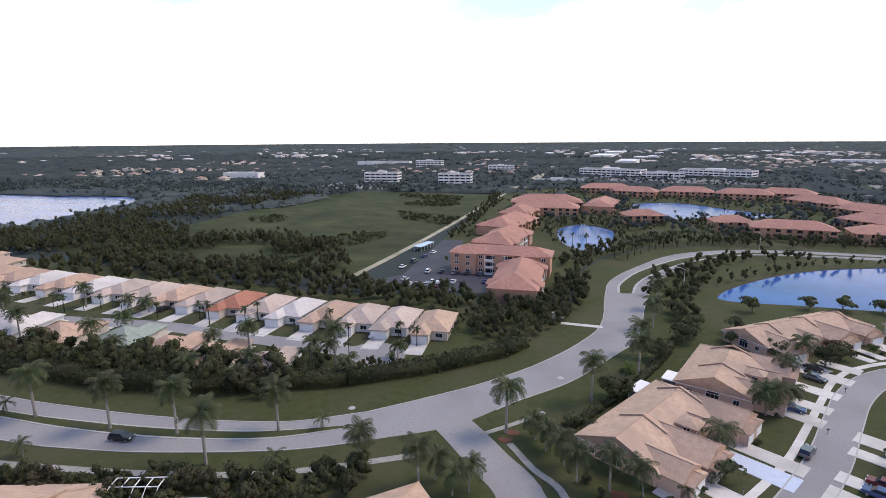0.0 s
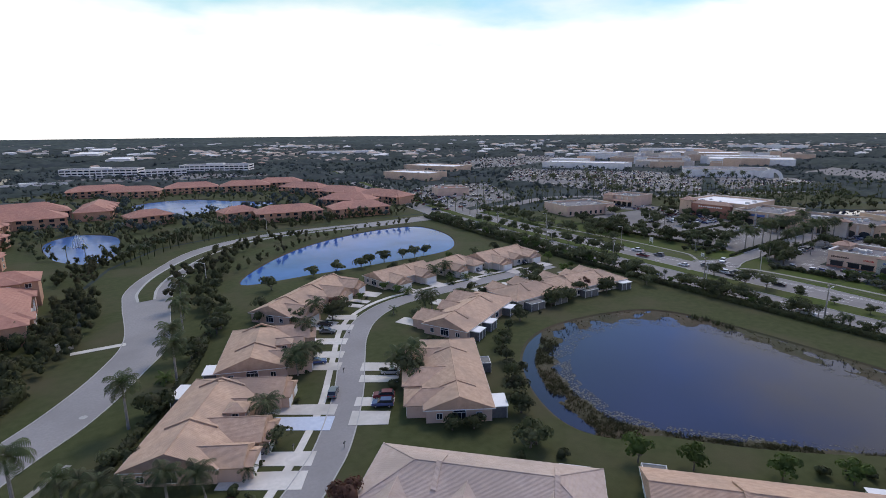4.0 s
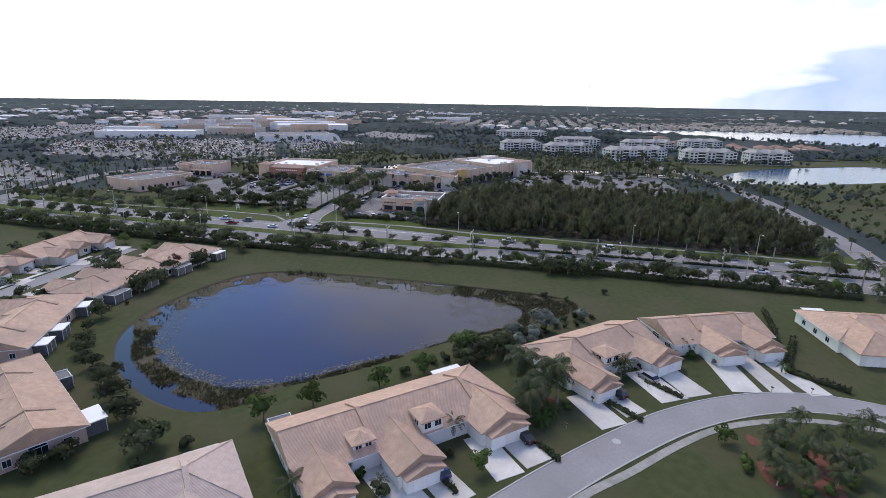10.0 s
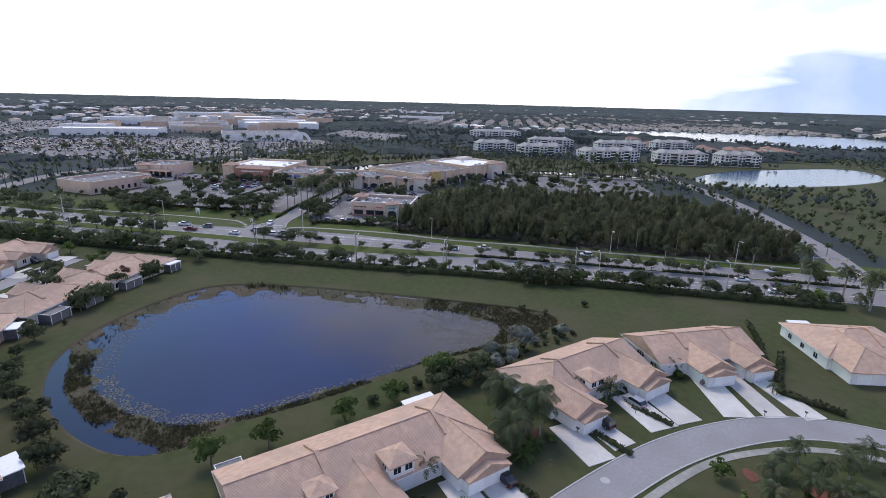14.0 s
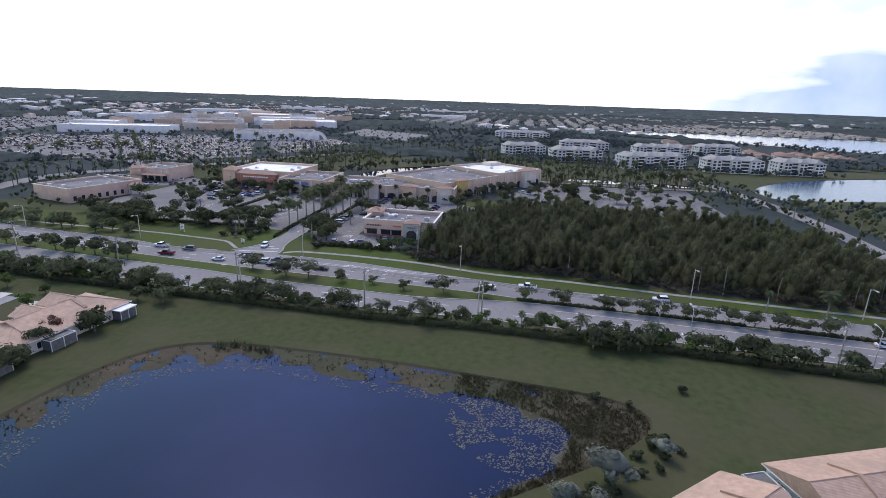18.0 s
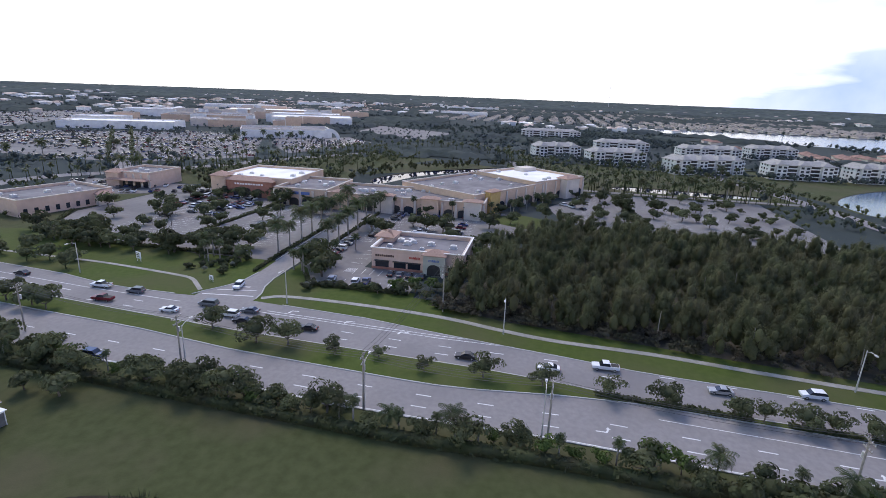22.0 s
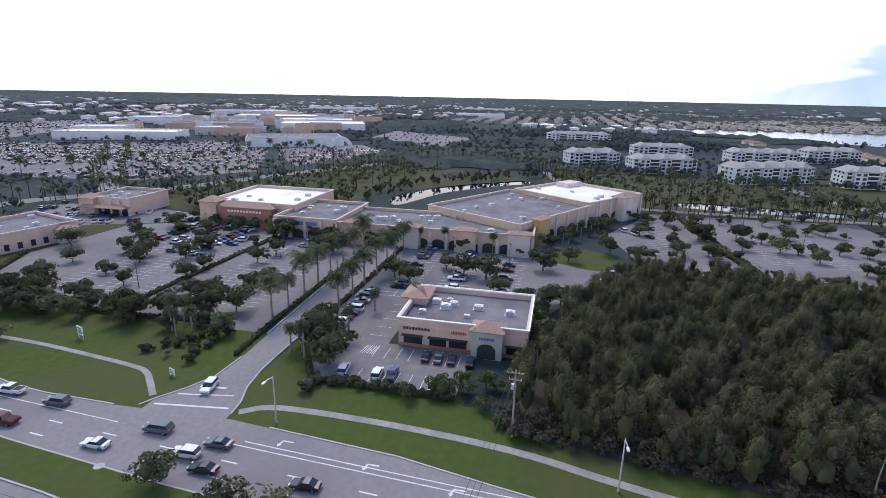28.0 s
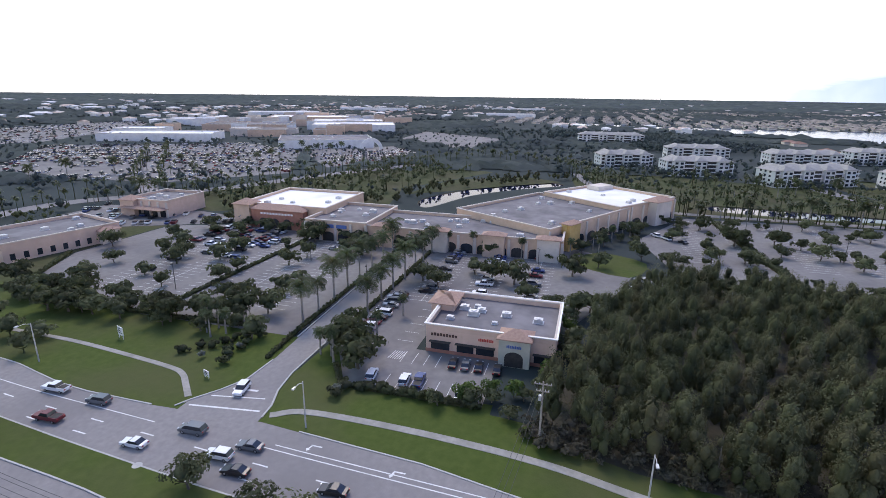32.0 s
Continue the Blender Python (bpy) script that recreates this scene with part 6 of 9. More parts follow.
OAK = [Tree(s, 3.6, 2.5, 3.2, 480, 0.40, 1.5, 0.18, LEAF, 0.5, 9) for s in (1, 2, 3)]
FINE = [Tree(s, 3.6, 2.6, 3.3, 1000, 0.25, 1.6, 0.18, LEAF, 0.45, 11) for s in (13, 14, 15)]
BIG = [Tree(s, 4.2, 3.2, 4.0, 640, 0.44, 2.0, 0.28, LEAF_DARK, 0.5, 10) for s in (4, 5)]
LIGHT = [Tree(s, 2.3, 2.0, 2.8, 560, 0.27, 1.5, 0.12, LEAF_LIGHT, 0.5, 8) for s in (6, 7)]
SILVER = Tree(8, 2.4, 1.9, 2.6, 800, 0.22, 1.4, 0.12, LEAF_SILVER)
RED = Tree(9, 2.6, 2.3, 3.4, 800, 0.26, 1.8, 0.15, LEAF_RED)
BUSH = [Tree(s, 1.3, 1.0, 0.9, 200, 0.26, 0.5, 0.06, LEAF_DARK, 0.7, 5) for s in (10, 11)]
BUSH_LIGHT = Tree(12, 1.1, 0.8, 0.7, 180, 0.24, 0.4, 0.05, LEAF_LIGHT, 0.7, 5)
ROYAL = [Palm(20, 9.0, 0.26, 24, 4.3, 1.5, shaft=True, width=1.15), Palm(21, 8.0, 0.26, 23, 4.1, 1.7, shaft=True, width=1.15)]
COCO = [Palm(22, 6.0, 0.17, 20, 4.3, 1.7, lean=0.8, width=1.0), Palm(23, 5.0, 0.17, 20, 4.1, 1.9, lean=-0.6, width=1.0)]
SABAL = [Palm(24, 5.5, 0.2, 24, 1.9, 1.4, width=1.5), Palm(25, 6.5, 0.2, 22, 1.8, 1.6, width=1.5)]
SMALL = [Palm(26, 2.2, 0.12, 13, 2.4, 1.6), Palm(27, 2.8, 0.12, 14, 2.6, 1.5)]
ARECA = Palm(28, 1.0, 0.2, 22, 3.0, 1.2, leaf=LEAF_LIGHT)
OK_, CL = "small oak with a rounded dark green crown", "street and garden trees"
rng = random.Random(5)


def many(kinds, places, label, group, lo=0.85, hi=1.15, name="tree", category="tree", jitter=0.6, z=0.0):
    for x, y in places:
        plant(rng.choice(kinds), x + rng.uniform(-jitter, jitter), y + rng.uniform(-jitter, jitter), label, group, rng.uniform(lo, hi), name, category, z=z)


def spread(poly, gap, seed, avoid=(), thin=None):
    r4 = random.Random(seed)
    x0, x1 = min(p[0] for p in poly), max(p[0] for p in poly)
    y0, y1 = min(p[1] for p in poly), max(p[1] for p in poly)
    out = []
    y = y0
    while y < y1:
        x = x0
        while x < x1:
            px, py = x + r4.uniform(-0.9, 0.9) * gap, y + r4.uniform(-0.9, 0.9) * gap
            if inside(px, py, poly) and not any(inside(px, py, a) for a in avoid) and (not thin or noise.noise(Vector((px * 0.02, py * 0.02, 5.0))) > thin):
                out.append((px, py))
            x += gap
        y += gap
    return out


# boulevard and villa palms
many(ROYAL, [(-112, 80.5), (-92, 80.3), (-77, 82.2), (-57, 88), (-64, 74.5), (-35, 79), (-11, 98), (6, 115), (18, 131), (-140, 80.5), (-160, 81.5), (-180, 82.5), (20, 146), (26, 168), (30, 190)], "royal palm with a grey trunk on the verge", "boulevard palms", 0.95, 1.15, "palm_tree", "palm tree", 0.2)
many(SMALL, [(-49, 91), (-66, 69), (-51, 76), (-120, 80), (-100, 68), (33, 205), (29, 178)], "young palm on the grass verge", "boulevard palms", 0.9, 1.2, "palm_tree", "palm tree")
many(ROYAL + COCO, [(-3, 93), (0, 89), (3, 84.5), (-22, 80), (-17, 76), (-15, 78), (-24, 77), (8, 83), (-5, 97), (-130, 112), (-111, 108), (-53, 113), (-45, 128), (-63, 124), (-67, 122), (-60, 121), (-78, 110), (-77, 102), (-159, 114), (-120, 109), (-90, 101), (-148, 110), (-100, 124), (-86, 122), (-134, 126), (-184, 128), (-200, 140), (-150, 147), (-142, 146), (-170, 147)], "tall palm among hedges and gardens", "garden palms", 0.8, 1.05, "palm_tree", "palm tree")
many(COCO + [ARECA], [(14, 83), (28, 99), (44, 120), (45, 118), (42, 117), (16, 134), (99, 2), (91, -2), (90, -4.5), (87, -3), (94, -6), (96, -4), (93, -1), (97, -1), (88, -1), (64, 101), (62, 103), (97, 138), (94, 137), (124, 167), (126, 166), (117, 166), (53, 136), (50, 128), (60, 150), (48, 121)], "coconut palm beside a villa", "garden palms", 0.9, 1.15, "palm_tree", "palm tree")
many(SMALL + [ARECA], [(80, 12), (69, 27), (64, 21), (60, 33), (105, -18), (108, -21), (107, -19.5), (109, -16), (122, -36), (120, -33), (123, -38), (117, -55), (126, -49), (95, -61), (92, -63), (20, 84), (26, 90), (121, 158), (130, 160), (142, 160), (148, 146), (100, 158), (84, 141)], "clump of garden palms", "garden palms", 0.8, 1.2, "palm_tree", "palm tree")
# pond side and garden trees
many(LIGHT, [(78, 47), (93, 30), (101, 22), (109, 15), (111, 13), (83, 40)], "round-crowned tree on the pond bank", "pond trees", 1.0, 1.35)
plant(LIGHT[1], 87.4, -34.6, "small tree on the island lawn", CL, 0.75)
many(COCO, [(81, -38.5), (78.5, -43.4), (82.7, -48.8), (82, -52), (77, -39), (90.1, -45.5), (88.8, -50.5), (93.5, -48.8), (86, -42), (85.5, -46), (94.5, -58.8), (91, -56), (79, -48)], "feathery palm in the island bed", "island palms", 0.55, 0.72, "palm_tree", "palm tree")
many([BUSH_LIGHT], [(80, -36), (82.5, -36.5), (78, -41), (87, -53), (84.5, -52.5), (80, -51), (77, -46), (88, -44)], "yellow-green shrub edging the island bed", "shrubs", 0.9, 1.3, "shrub", "shrub")
plant(LIGHT[0], 71.8, 6.3, "small round tree on a front lawn", CL, 0.8)
plant(BUSH[0], 63.8, 20.3, "round shrub by a driveway", "shrubs", 1.2, "shrub", "shrub")
plant(SILVER, 129, -4, "silvery shrub at the pond's edge", "pond trees", 1.6)
plant(SILVER, 122, 3, "silvery shrub beside a villa", "pond trees", 1.2)
plant(SILVER, 94, 112, "silvery shrub behind the villas", "pond trees", 0.8)
many(BIG, [(67.8, 62.3), (73.1, 72.3), (78, 79), (109, 9), (113, 6), (72, 154), (66, 148), (56, 152)], "broad dark tree on the lawn", "pond trees", 0.7, 0.95)
many(BIG, [(88.9, 92.9), (93, 99), (83.2, 84.2), (97, 103.4), (112, 111.3), (139, 115.4), (129.7, 115.2), (158, 113.2)], "dark shrub mass between villas and pond", "pond trees", 0.55, 0.75)
many(BUSH + BIG[:1], [(106, 13.5), (108, 11.5), (111, 11), (113.5, 8.5), (116, 6.5), (119, 3), (121.5, 0.5), (124, -2.5), (126.5, -4.5), (131.5, -9.5), (134, -12), (136, -14), (139.5, -16.5), (142, -15)], "dense dark bush on the pond bank", "bank shrubs", 0.6, 0.95, "shrub", "shrub")
many(BUSH + [BUSH_LIGHT], [(107.5, 18), (110.5, 15.5), (113.5, 12.5), (117, 9), (120, 6), (123, 2.5), (126, 0), (128.5, -3.5), (132, -6.5), (135.5, -9.5), (139, -12.5), (105, 21), (102.5, 23.5), (99.5, 26.5)], "low green shrub at the reed edge", "bank shrubs", 0.7, 1.15, "shrub", "shrub")
many([SILVER], [(116.5, 2.5), (137, -13.5), (119.5, -0.5)], "silvery shrub behind the villa", "pond trees", 0.9, 1.25, "shrub", "shrub")
many(OAK, [(66, 62), (158, 115), (139, 117), (133, 116), (148, 118), (142, 132), (162, 117), (171, 172), (154, 145), (178, 110), (63, 97), (36, 184), (36, 162), (39, 172), (33, 158), (110, 205), (92, 202), (81, 199), (117, 204), (134, 205), (128, 206), (140, 205), (62, 193), (104, 201)], OK_, CL, 0.8, 1.15)
many(BIG, [(104, 109), (58, 75), (61, 73), (86.5, 88.5)], "dark garden shrub behind a villa", "pond trees", 0.35, 0.55)
many(OAK + BIG, [(2, 103), (11, 117), (23, 143), (5, 99), (36, 178), (41, 196), (47, 160), (51, 168), (44, 205)], "dark tree in the belt behind the villas", CL, 0.6, 0.95)
many(OAK + LIGHT, [(112, 141), (119, 138), (136, 141), (148, 139.5), (166, 141), (150, 148), (120, 146), (94, 166), (112, 188), (122, 187), (142, 189), (158, 190), (170, 187), (180, 178), (178, 160), (176, 146), (96, 158), (83, 160), (88, 132), (112, 133), (118, 120), (142, 116), (175, 126), (178, 118)], "leafy tree among the villa gardens", CL, 0.6, 0.95)
many([RED], [(171, 174), (72, 156), (30, 66), (153, 120)], "tree with copper-brown foliage", CL, 0.9, 1.1)
many(BUSH, [(141, -12), (153, -4), (152, -10), (160, -22), (83, 19), (76, 21), (88, 5), (104, -12), (112, -25), (125, -48), (128, -62), (8, 81), (12, 80.6), (18, 82), (5, 86), (11, 93), (50, 141), (60, 106), (57, 97), (80, 115), (122, 113), (116, 116), (62, 60), (68, 56), (20, 78), (74.5, 12), (60, 95)], "clipped dark green garden shrub", "shrubs", 0.6, 1.2, "shrub", "shrub")
many([BUSH_LIGHT], [(83, -41), (79, -50), (86, -53), (76, -42), (84, -46), (90, -5), (93, -8), (67, 25), (70, 22), (112, -22), (120, -38), (28, 96), (33, 106), (46, 125)], "bright green garden shrub", "shrubs", 0.7, 1.2, "shrub", "shrub")
for x, y, r in ((80, -40, 3.2), (84, -49, 3.8), (78, -47, 2.8), (89, -40, 1.6), (94, -4, 3), (-10, 98, 1.6), (-11, 95, 1.4), (9, 82.5, 2.2), (15, 80.5, 2.2)):
    g = Geo()
    g.add([(x + r * (1 + 0.2 * math.sin(3 * a)) * math.cos(a), y + r * 0.8 * (1 + 0.15 * math.cos(2 * a)) * math.sin(a), 0.06) for a in [k * math.pi / 10 for k in range(20)]], [tuple(range(20))])
    solo("planting_bed", g, MULCH, "red-brown mulch bed under palms", "flower bed", kind="structure")
# villa front gardens
for u in range(4, 62, 5):
    p = street[u] if u < len(street) else None
    if p:
        q = shifted(street, 11)[u]
        if rng.random() < 0.8:
            plant(rng.choice(BUSH + OAK[:1]), q[0], q[1], "small garden shrub by a driveway", "shrubs", rng.uniform(0.5, 0.8), "shrub", "shrub")
# trees of the avenue
ave = [(210.3, 100.5), (206.8, 87), (208, 79.5), (206.5, 68), (206.5, 58), (204.6, 47)]
many(FINE, ave[:3], "dark oak in the grass median", "median trees", 1.0, 1.12, z=0.15)
many(FINE, ave[3:], "young oak in the grass median", "median trees", 0.5, 0.7, z=0.15)
many(FINE, [(avenue_x(y), y) for y in (35, 23, 10.5, 0, -12, -23, -34, -45, -57, -69, -80, -92, -104)], "round oak in the narrow median", "median trees", 0.8, 1.0, jitter=0.2, z=0.15)
many(OAK, [(avenue_x(y), y) for y in (146, 152, 160, 170, 178, 190, 200, 212, 224, 236, 250, 262, 320, 340, 360, 380, 400)], "oak in the grass median", "median trees", 0.9, 1.3, z=0.15)
yv = -108.0
while yv < 285:
    x = avenue_x(yv) - 21.5
    pick = rng.random()
    if pick < 0.72:
        plant(rng.choice((FINE if -20 < yv < 125 else OAK) + LIGHT[:1]), x + rng.uniform(-1.5, 2.5), yv, "small street tree behind the hedge", "avenue trees", rng.uniform(0.55, 1.2))
    else:
        plant(rng.choice(COCO + SABAL), x + rng.uniform(-1, 2), yv, "palm behind the avenue hedge", "avenue trees", rng.uniform(0.6, 0.85), "palm_tree", "palm tree")
    yv += rng.uniform(1.9, 4.2)
many(BIG, [(176.5, -6), (177.5, -12), (178.2, -17), (179, -10.5)], "large dark tree over the avenue hedge", "avenue trees", 0.8, 0.95)
many(FINE, [(avenue_x(y), y) for y in (-17, -28, -39.5, -51, -63)], "dense round oak in the narrow median", "median trees", 0.65, 0.85, jitter=0.2, z=0.15)
many(BIG, [(183, 87), (184, 72), (186, 122), (189, 128)], "large dark tree by the avenue", "avenue trees", 0.6, 0.75)
many(SABAL + ROYAL, [(213, -60), (212, -75), (210, -90), (208, -105), (184, -95), (182, -105), (178, -110), (172, -108), (234, -128), (250, -150), (262, -152), (280, -152), (300, -152), (320, -152), (340, -152), (300, -130), (330, -130), (360, -130), (390, -150), (410, -150)], "palm along the avenue", "avenue palms", 0.8, 1.1, "palm_tree", "palm tree")
# shopping centre
many(ROYAL, [(271, 116), (279, 115.6), (288, 115.5), (297, 115.5), (306, 115.5), (316, 115.4), (326, 115.3), (281, 101.8), (291, 101.6), (300, 101.4), (310, 101.2), (320, 101), (330, 101), (340, 101), (336, 115.3)], "royal palm lining the entrance drive", "entrance palms", 0.95, 1.2, "palm_tree", "palm tree", 0.2)
many(SABAL, [(256, 133), (258, 131), (260, 134), (257, 136), (261, 137), (268, 131), (262, 98), (266, 93), (283, 92), (352, 128), (350, 50), (356, 40), (372, 38), (377, 35), (415, 24)], "cabbage palm with a round head", "lot palms", 0.9, 1.15, "palm_tree", "palm tree")
many(SABAL, [(253, 98), (256, 100), (255, 103)], "leafy palm cluster at the corner", "lot palms", 1.0, 1.2, "palm_tree", "palm tree")
many(OAK + BIG[:1], [(258, 97), (261, 94), (262, 99), (252, 91), (267, 199), (262, 190), (258, 172), (263, 157), (260, 149), (258, 180), (264, 206), (270, 216), (268, 138), (278, 198), (308, 187), (311, 222), (320, 174), (330, 125), (349, 160), (355, 149), (340, 150), (345, 175), (352, 190), (345, 205), (330, 210), (295, 205), (280, 140), (273, 128), (322, 80), (316, 66), (318, 74), (349, 56), (342, 40), (352, 66), (330, 48), (344, 80), (350, 92), (310, 95), (303, 60), (306, 88), (372, 0), (388, -14), (396, -30), (376, -40), (366, -50), (363, -12), (388, 10), (412, -4), (420, -20), (425, -50), (410, -70), (400, -52), (380, -62), (360, 0), (352, 16), (296, 46), (300, 42), (355, 25), (340, 128), (346, 138), (350, 170), (338, 196)], "oak on an island of the car park", "car park trees", 0.95, 1.35)
many(OAK + SABAL, [(344.5, 58 + 9.5 * k) for k in range(8)] + [(349, 138), (349, 146), (356, 165), (357, 175), (357, 190), (360, 205)] + [(358 + 6.5 * k, 46 - 3.9 * k) for k in range(7)], "tree in front of the arcade", "car park trees", 0.9, 1.25)
many(LIGHT, [(266, 50), (262, 50), (247, 64), (249, 61), (250, 57), (257, 50), (246, 66)], "leafy tree screening the plaza car park", "car park trees", 0.8, 1.15)
many(BUSH, [(246 + 2.2 * i, 121.5 + (i % 3)) for i in range(8)] + [(251, 128), (254, 127), (250, 131), (247, 134), (256, 126), (241, 91), (243, 90), (239, 52), (241, 50)] + [(244.5, 64 + 2.4 * k) for k in range(11)], "clipped shrub along the car park", "shrubs", 0.8, 1.3, "shrub", "shrub")
many(OAK + BIG[:1], [(258 + 4 * (k % 3), 124 + 4.2 * k) for k in range(20)], "oak in the tree belt before the car park", "car park trees", 0.8, 1.2, jitter=2)
many(OAK + LIGHT[:1], [(289, 52), (291, 58), (290, 65), (284, 47.5), (278, 46), (272, 46.5), (292, 48), (296, 52), (268, 45)], "leafy tree between the plaza and the wood", "car park trees", 0.75, 1.05)
many(OAK, [(247, 60), (244, 64), (243.5, 70), (243, 56), (250, 54), (254, 52)], "small oak at the front of the plaza car park", "car park trees", 0.55, 0.8)
many([SILVER], [(241.5, 92), (252, 122), (246, 128), (238.5, 50)], "pale shrub in flower", "shrubs", 0.45, 0.6, "shrub", "shrub")
many(ROYAL + SABAL, [(406 + 24 * k, 391 - 8 * k) for k in range(11)] + [(480 + 14 * k, 330 - 4 * k) for k in range(12)] + [(372 + 5 * k, 300 - 6 * k) for k in range(6)] + [(442, -8 - 12 * k) for k in range(9)] + [(494 + 4 * k, -4 - 12 * k) for k in range(9)], "palm along a mall road", "mall palms", 0.9, 1.2, "palm_tree", "palm tree", 2.5)


# hedges: dense boxes of leaf clumps
def hedge(name, line, w, h, label, material=None, per=9.0, kind=""):
    r2 = np.random.RandomState(int(abs(line[0][0]) * 3 + 7))
    vs = []
    pts = [np.array(p, float) for p in line]
    solid = Geo()
    for a, b in zip(pts, pts[1:]):
        n = np.linalg.norm(b - a)
        u = (b - a) / n
        o = np.array((-u[1], u[0]))
        solid.prism([tuple(a + o * w * 0.36), tuple(b + o * w * 0.36), tuple(b - o * w * 0.36), tuple(a - o * w * 0.36)], 0, h * 0.86)
        m = int(n * per)
        for _ in range(m):
            c = a + u * r2.uniform(0, n) + o * r2.uniform(-0.5, 0.5) * w
            edge = r2.rand() < 0.5
            z = h * (r2.uniform(0.86, 1.05) if not edge else r2.uniform(0.1, 1.0))
            if edge:
                c = a + u * r2.uniform(0, n) + o * (0.5 * w if r2.rand() < 0.5 else -0.5 * w) * r2.uniform(0.85, 1.1)
            s = r2.uniform(0.22, 0.5)
            d1, d2 = r2.normal(size=3), r2.normal(size=3)
            d1, d2 = d1 / np.linalg.norm(d1) * s, d2 / np.linalg.norm(d2) * s
            p = np.array((c[0], c[1], z))
            vs += [p - d1, p - d2, p + d1, p + d2]
    sv, sf = np.array(solid.v), np.array([f for f in solid.f if len(f) == 4])
    v = np.concatenate([np.array(vs), sv])
    f = np.concatenate([np.arange(len(vs)).reshape(-1, 4), sf + len(vs)])
    return tagged(new(name, fast_mesh(name, v, f, [material or LEAF_DARK])), label, "hedge", kind=kind)


for y0 in range(-100, 280, 40):
    hedge("hedge", [(avenue_x(y) - 23.6, y) for y in range(y0, y0 + 41, 8)], 2.2, 1.9, "long dark clipped hedge along the avenue")
for y0 in range(-117, 18, 34):
    hedge("median_hedge", [(avenue_x(y), y) for y in range(y0, y0 + 35, 7)], 1.3, 0.85, "low dark hedge along the narrow median", per=12)
hedge("hedge", [(250, 113.2), (262, 114), (300, 114.6), (346, 114.6)], 1.1, 0.9, "low clipped hedge along the entrance drive")
hedge("hedge", [(262, 103), (280, 102.6), (300, 102.2), (344, 102)], 1.1, 0.9, "low clipped hedge along the entrance drive")
hedge("hedge", [(244.6, 62), (244.6, 92), (252, 97)], 1.2, 1.0, "clipped hedge round the plaza car park")
hedge("hedge", [(264, 125), (262.5, 150), (263, 190), (272, 214), (300, 230)], 1.4, 1.1, "clipped hedge along the car park edge")
hedge("hedge", [(270, 158), (300, 157), (352, 155)], 1.6, 1.0, "planted strip between parking rows")
hedge("hedge", [(352, -22), (380, -18), (430, -14)], 4, 1.6, "planted strip in the empty car park")
hedge("hedge", [(136, -66), (126, -61), (117, -57), (110, -66)], 1.1, 1.2, "narrow clipped hedge between two gardens")
hedge("hedge", [(155, -66), (140, -63), (130, -60)], 1.0, 1.2, "narrow clipped hedge between two gardens")
for a, b in (((73.5, 17.5), (66, 9.5)), ((84, 1), (76.5, -6)), ((96.5, -16), (91, -21.5)), ((106.5, -25), (101, -31)), ((88, 6), (84.5, 2.5))):
    hedge("border_hedge", [a, b], 0.8, 0.7, "low border hedge between driveways", per=14)
hedge("hedge", [(0, 100), (8, 112), (15, 122), (24, 140), (31, 158)], 2.2, 1.5, "dark shrub border behind the villas")
hedge("hedge", [(-12, 145), (-17, 137), (-33, 123), (-52, 111), (-76, 102)], 4.5, 3.6, "tall dense dark hedge along the boulevard", per=26)
hedge("hedge", [(-76, 102), (-106, 97), (-148, 99), (-200, 104)], 6, 4.0, "tall dense dark hedge along the boulevard", per=26)
hedge("hedge", [(-150, 62), (-110, 61), (-80, 63.5), (-55, 69)], 2.4, 1.6, "dark shrub border by the footpath")


# woodland: many slim trees joined into one mass
def woods(name, kinds, places, label, material, category="woodland", lo=0.8, hi=1.2):
    """Scatters copies of a few tree shapes into a single mesh."""
    r3 = np.random.RandomState(len(places) + 3)
    V, F, n = [], [], 0
    for x, y in places:
        z = float(np.interp(math.hypot(x, y), [2400, 2900, 3400, 3900, 4400], [0, 0.3, 2.5, 8, 16]))
        v, f = kinds[r3.randint(len(kinds))]
        t, s = r3.uniform(0, 6.28), r3.uniform(lo, hi)
        c, sn = math.cos(t) * s, math.sin(t) * s
        w = np.empty_like(v)
        w[:, 0], w[:, 1], w[:, 2] = x + v[:, 0] * c - v[:, 1] * sn, y + v[:, 0] * sn + v[:, 1] * c, z + v[:, 2] * s * r3.uniform(0.85, 1.15)
        V.append(w)
        F.append(f + n)
        n += len(v)
    return tagged(new(name, fast_mesh(name, np.concatenate(V), np.concatenate(F), [material])), label, category, kind="stuff")


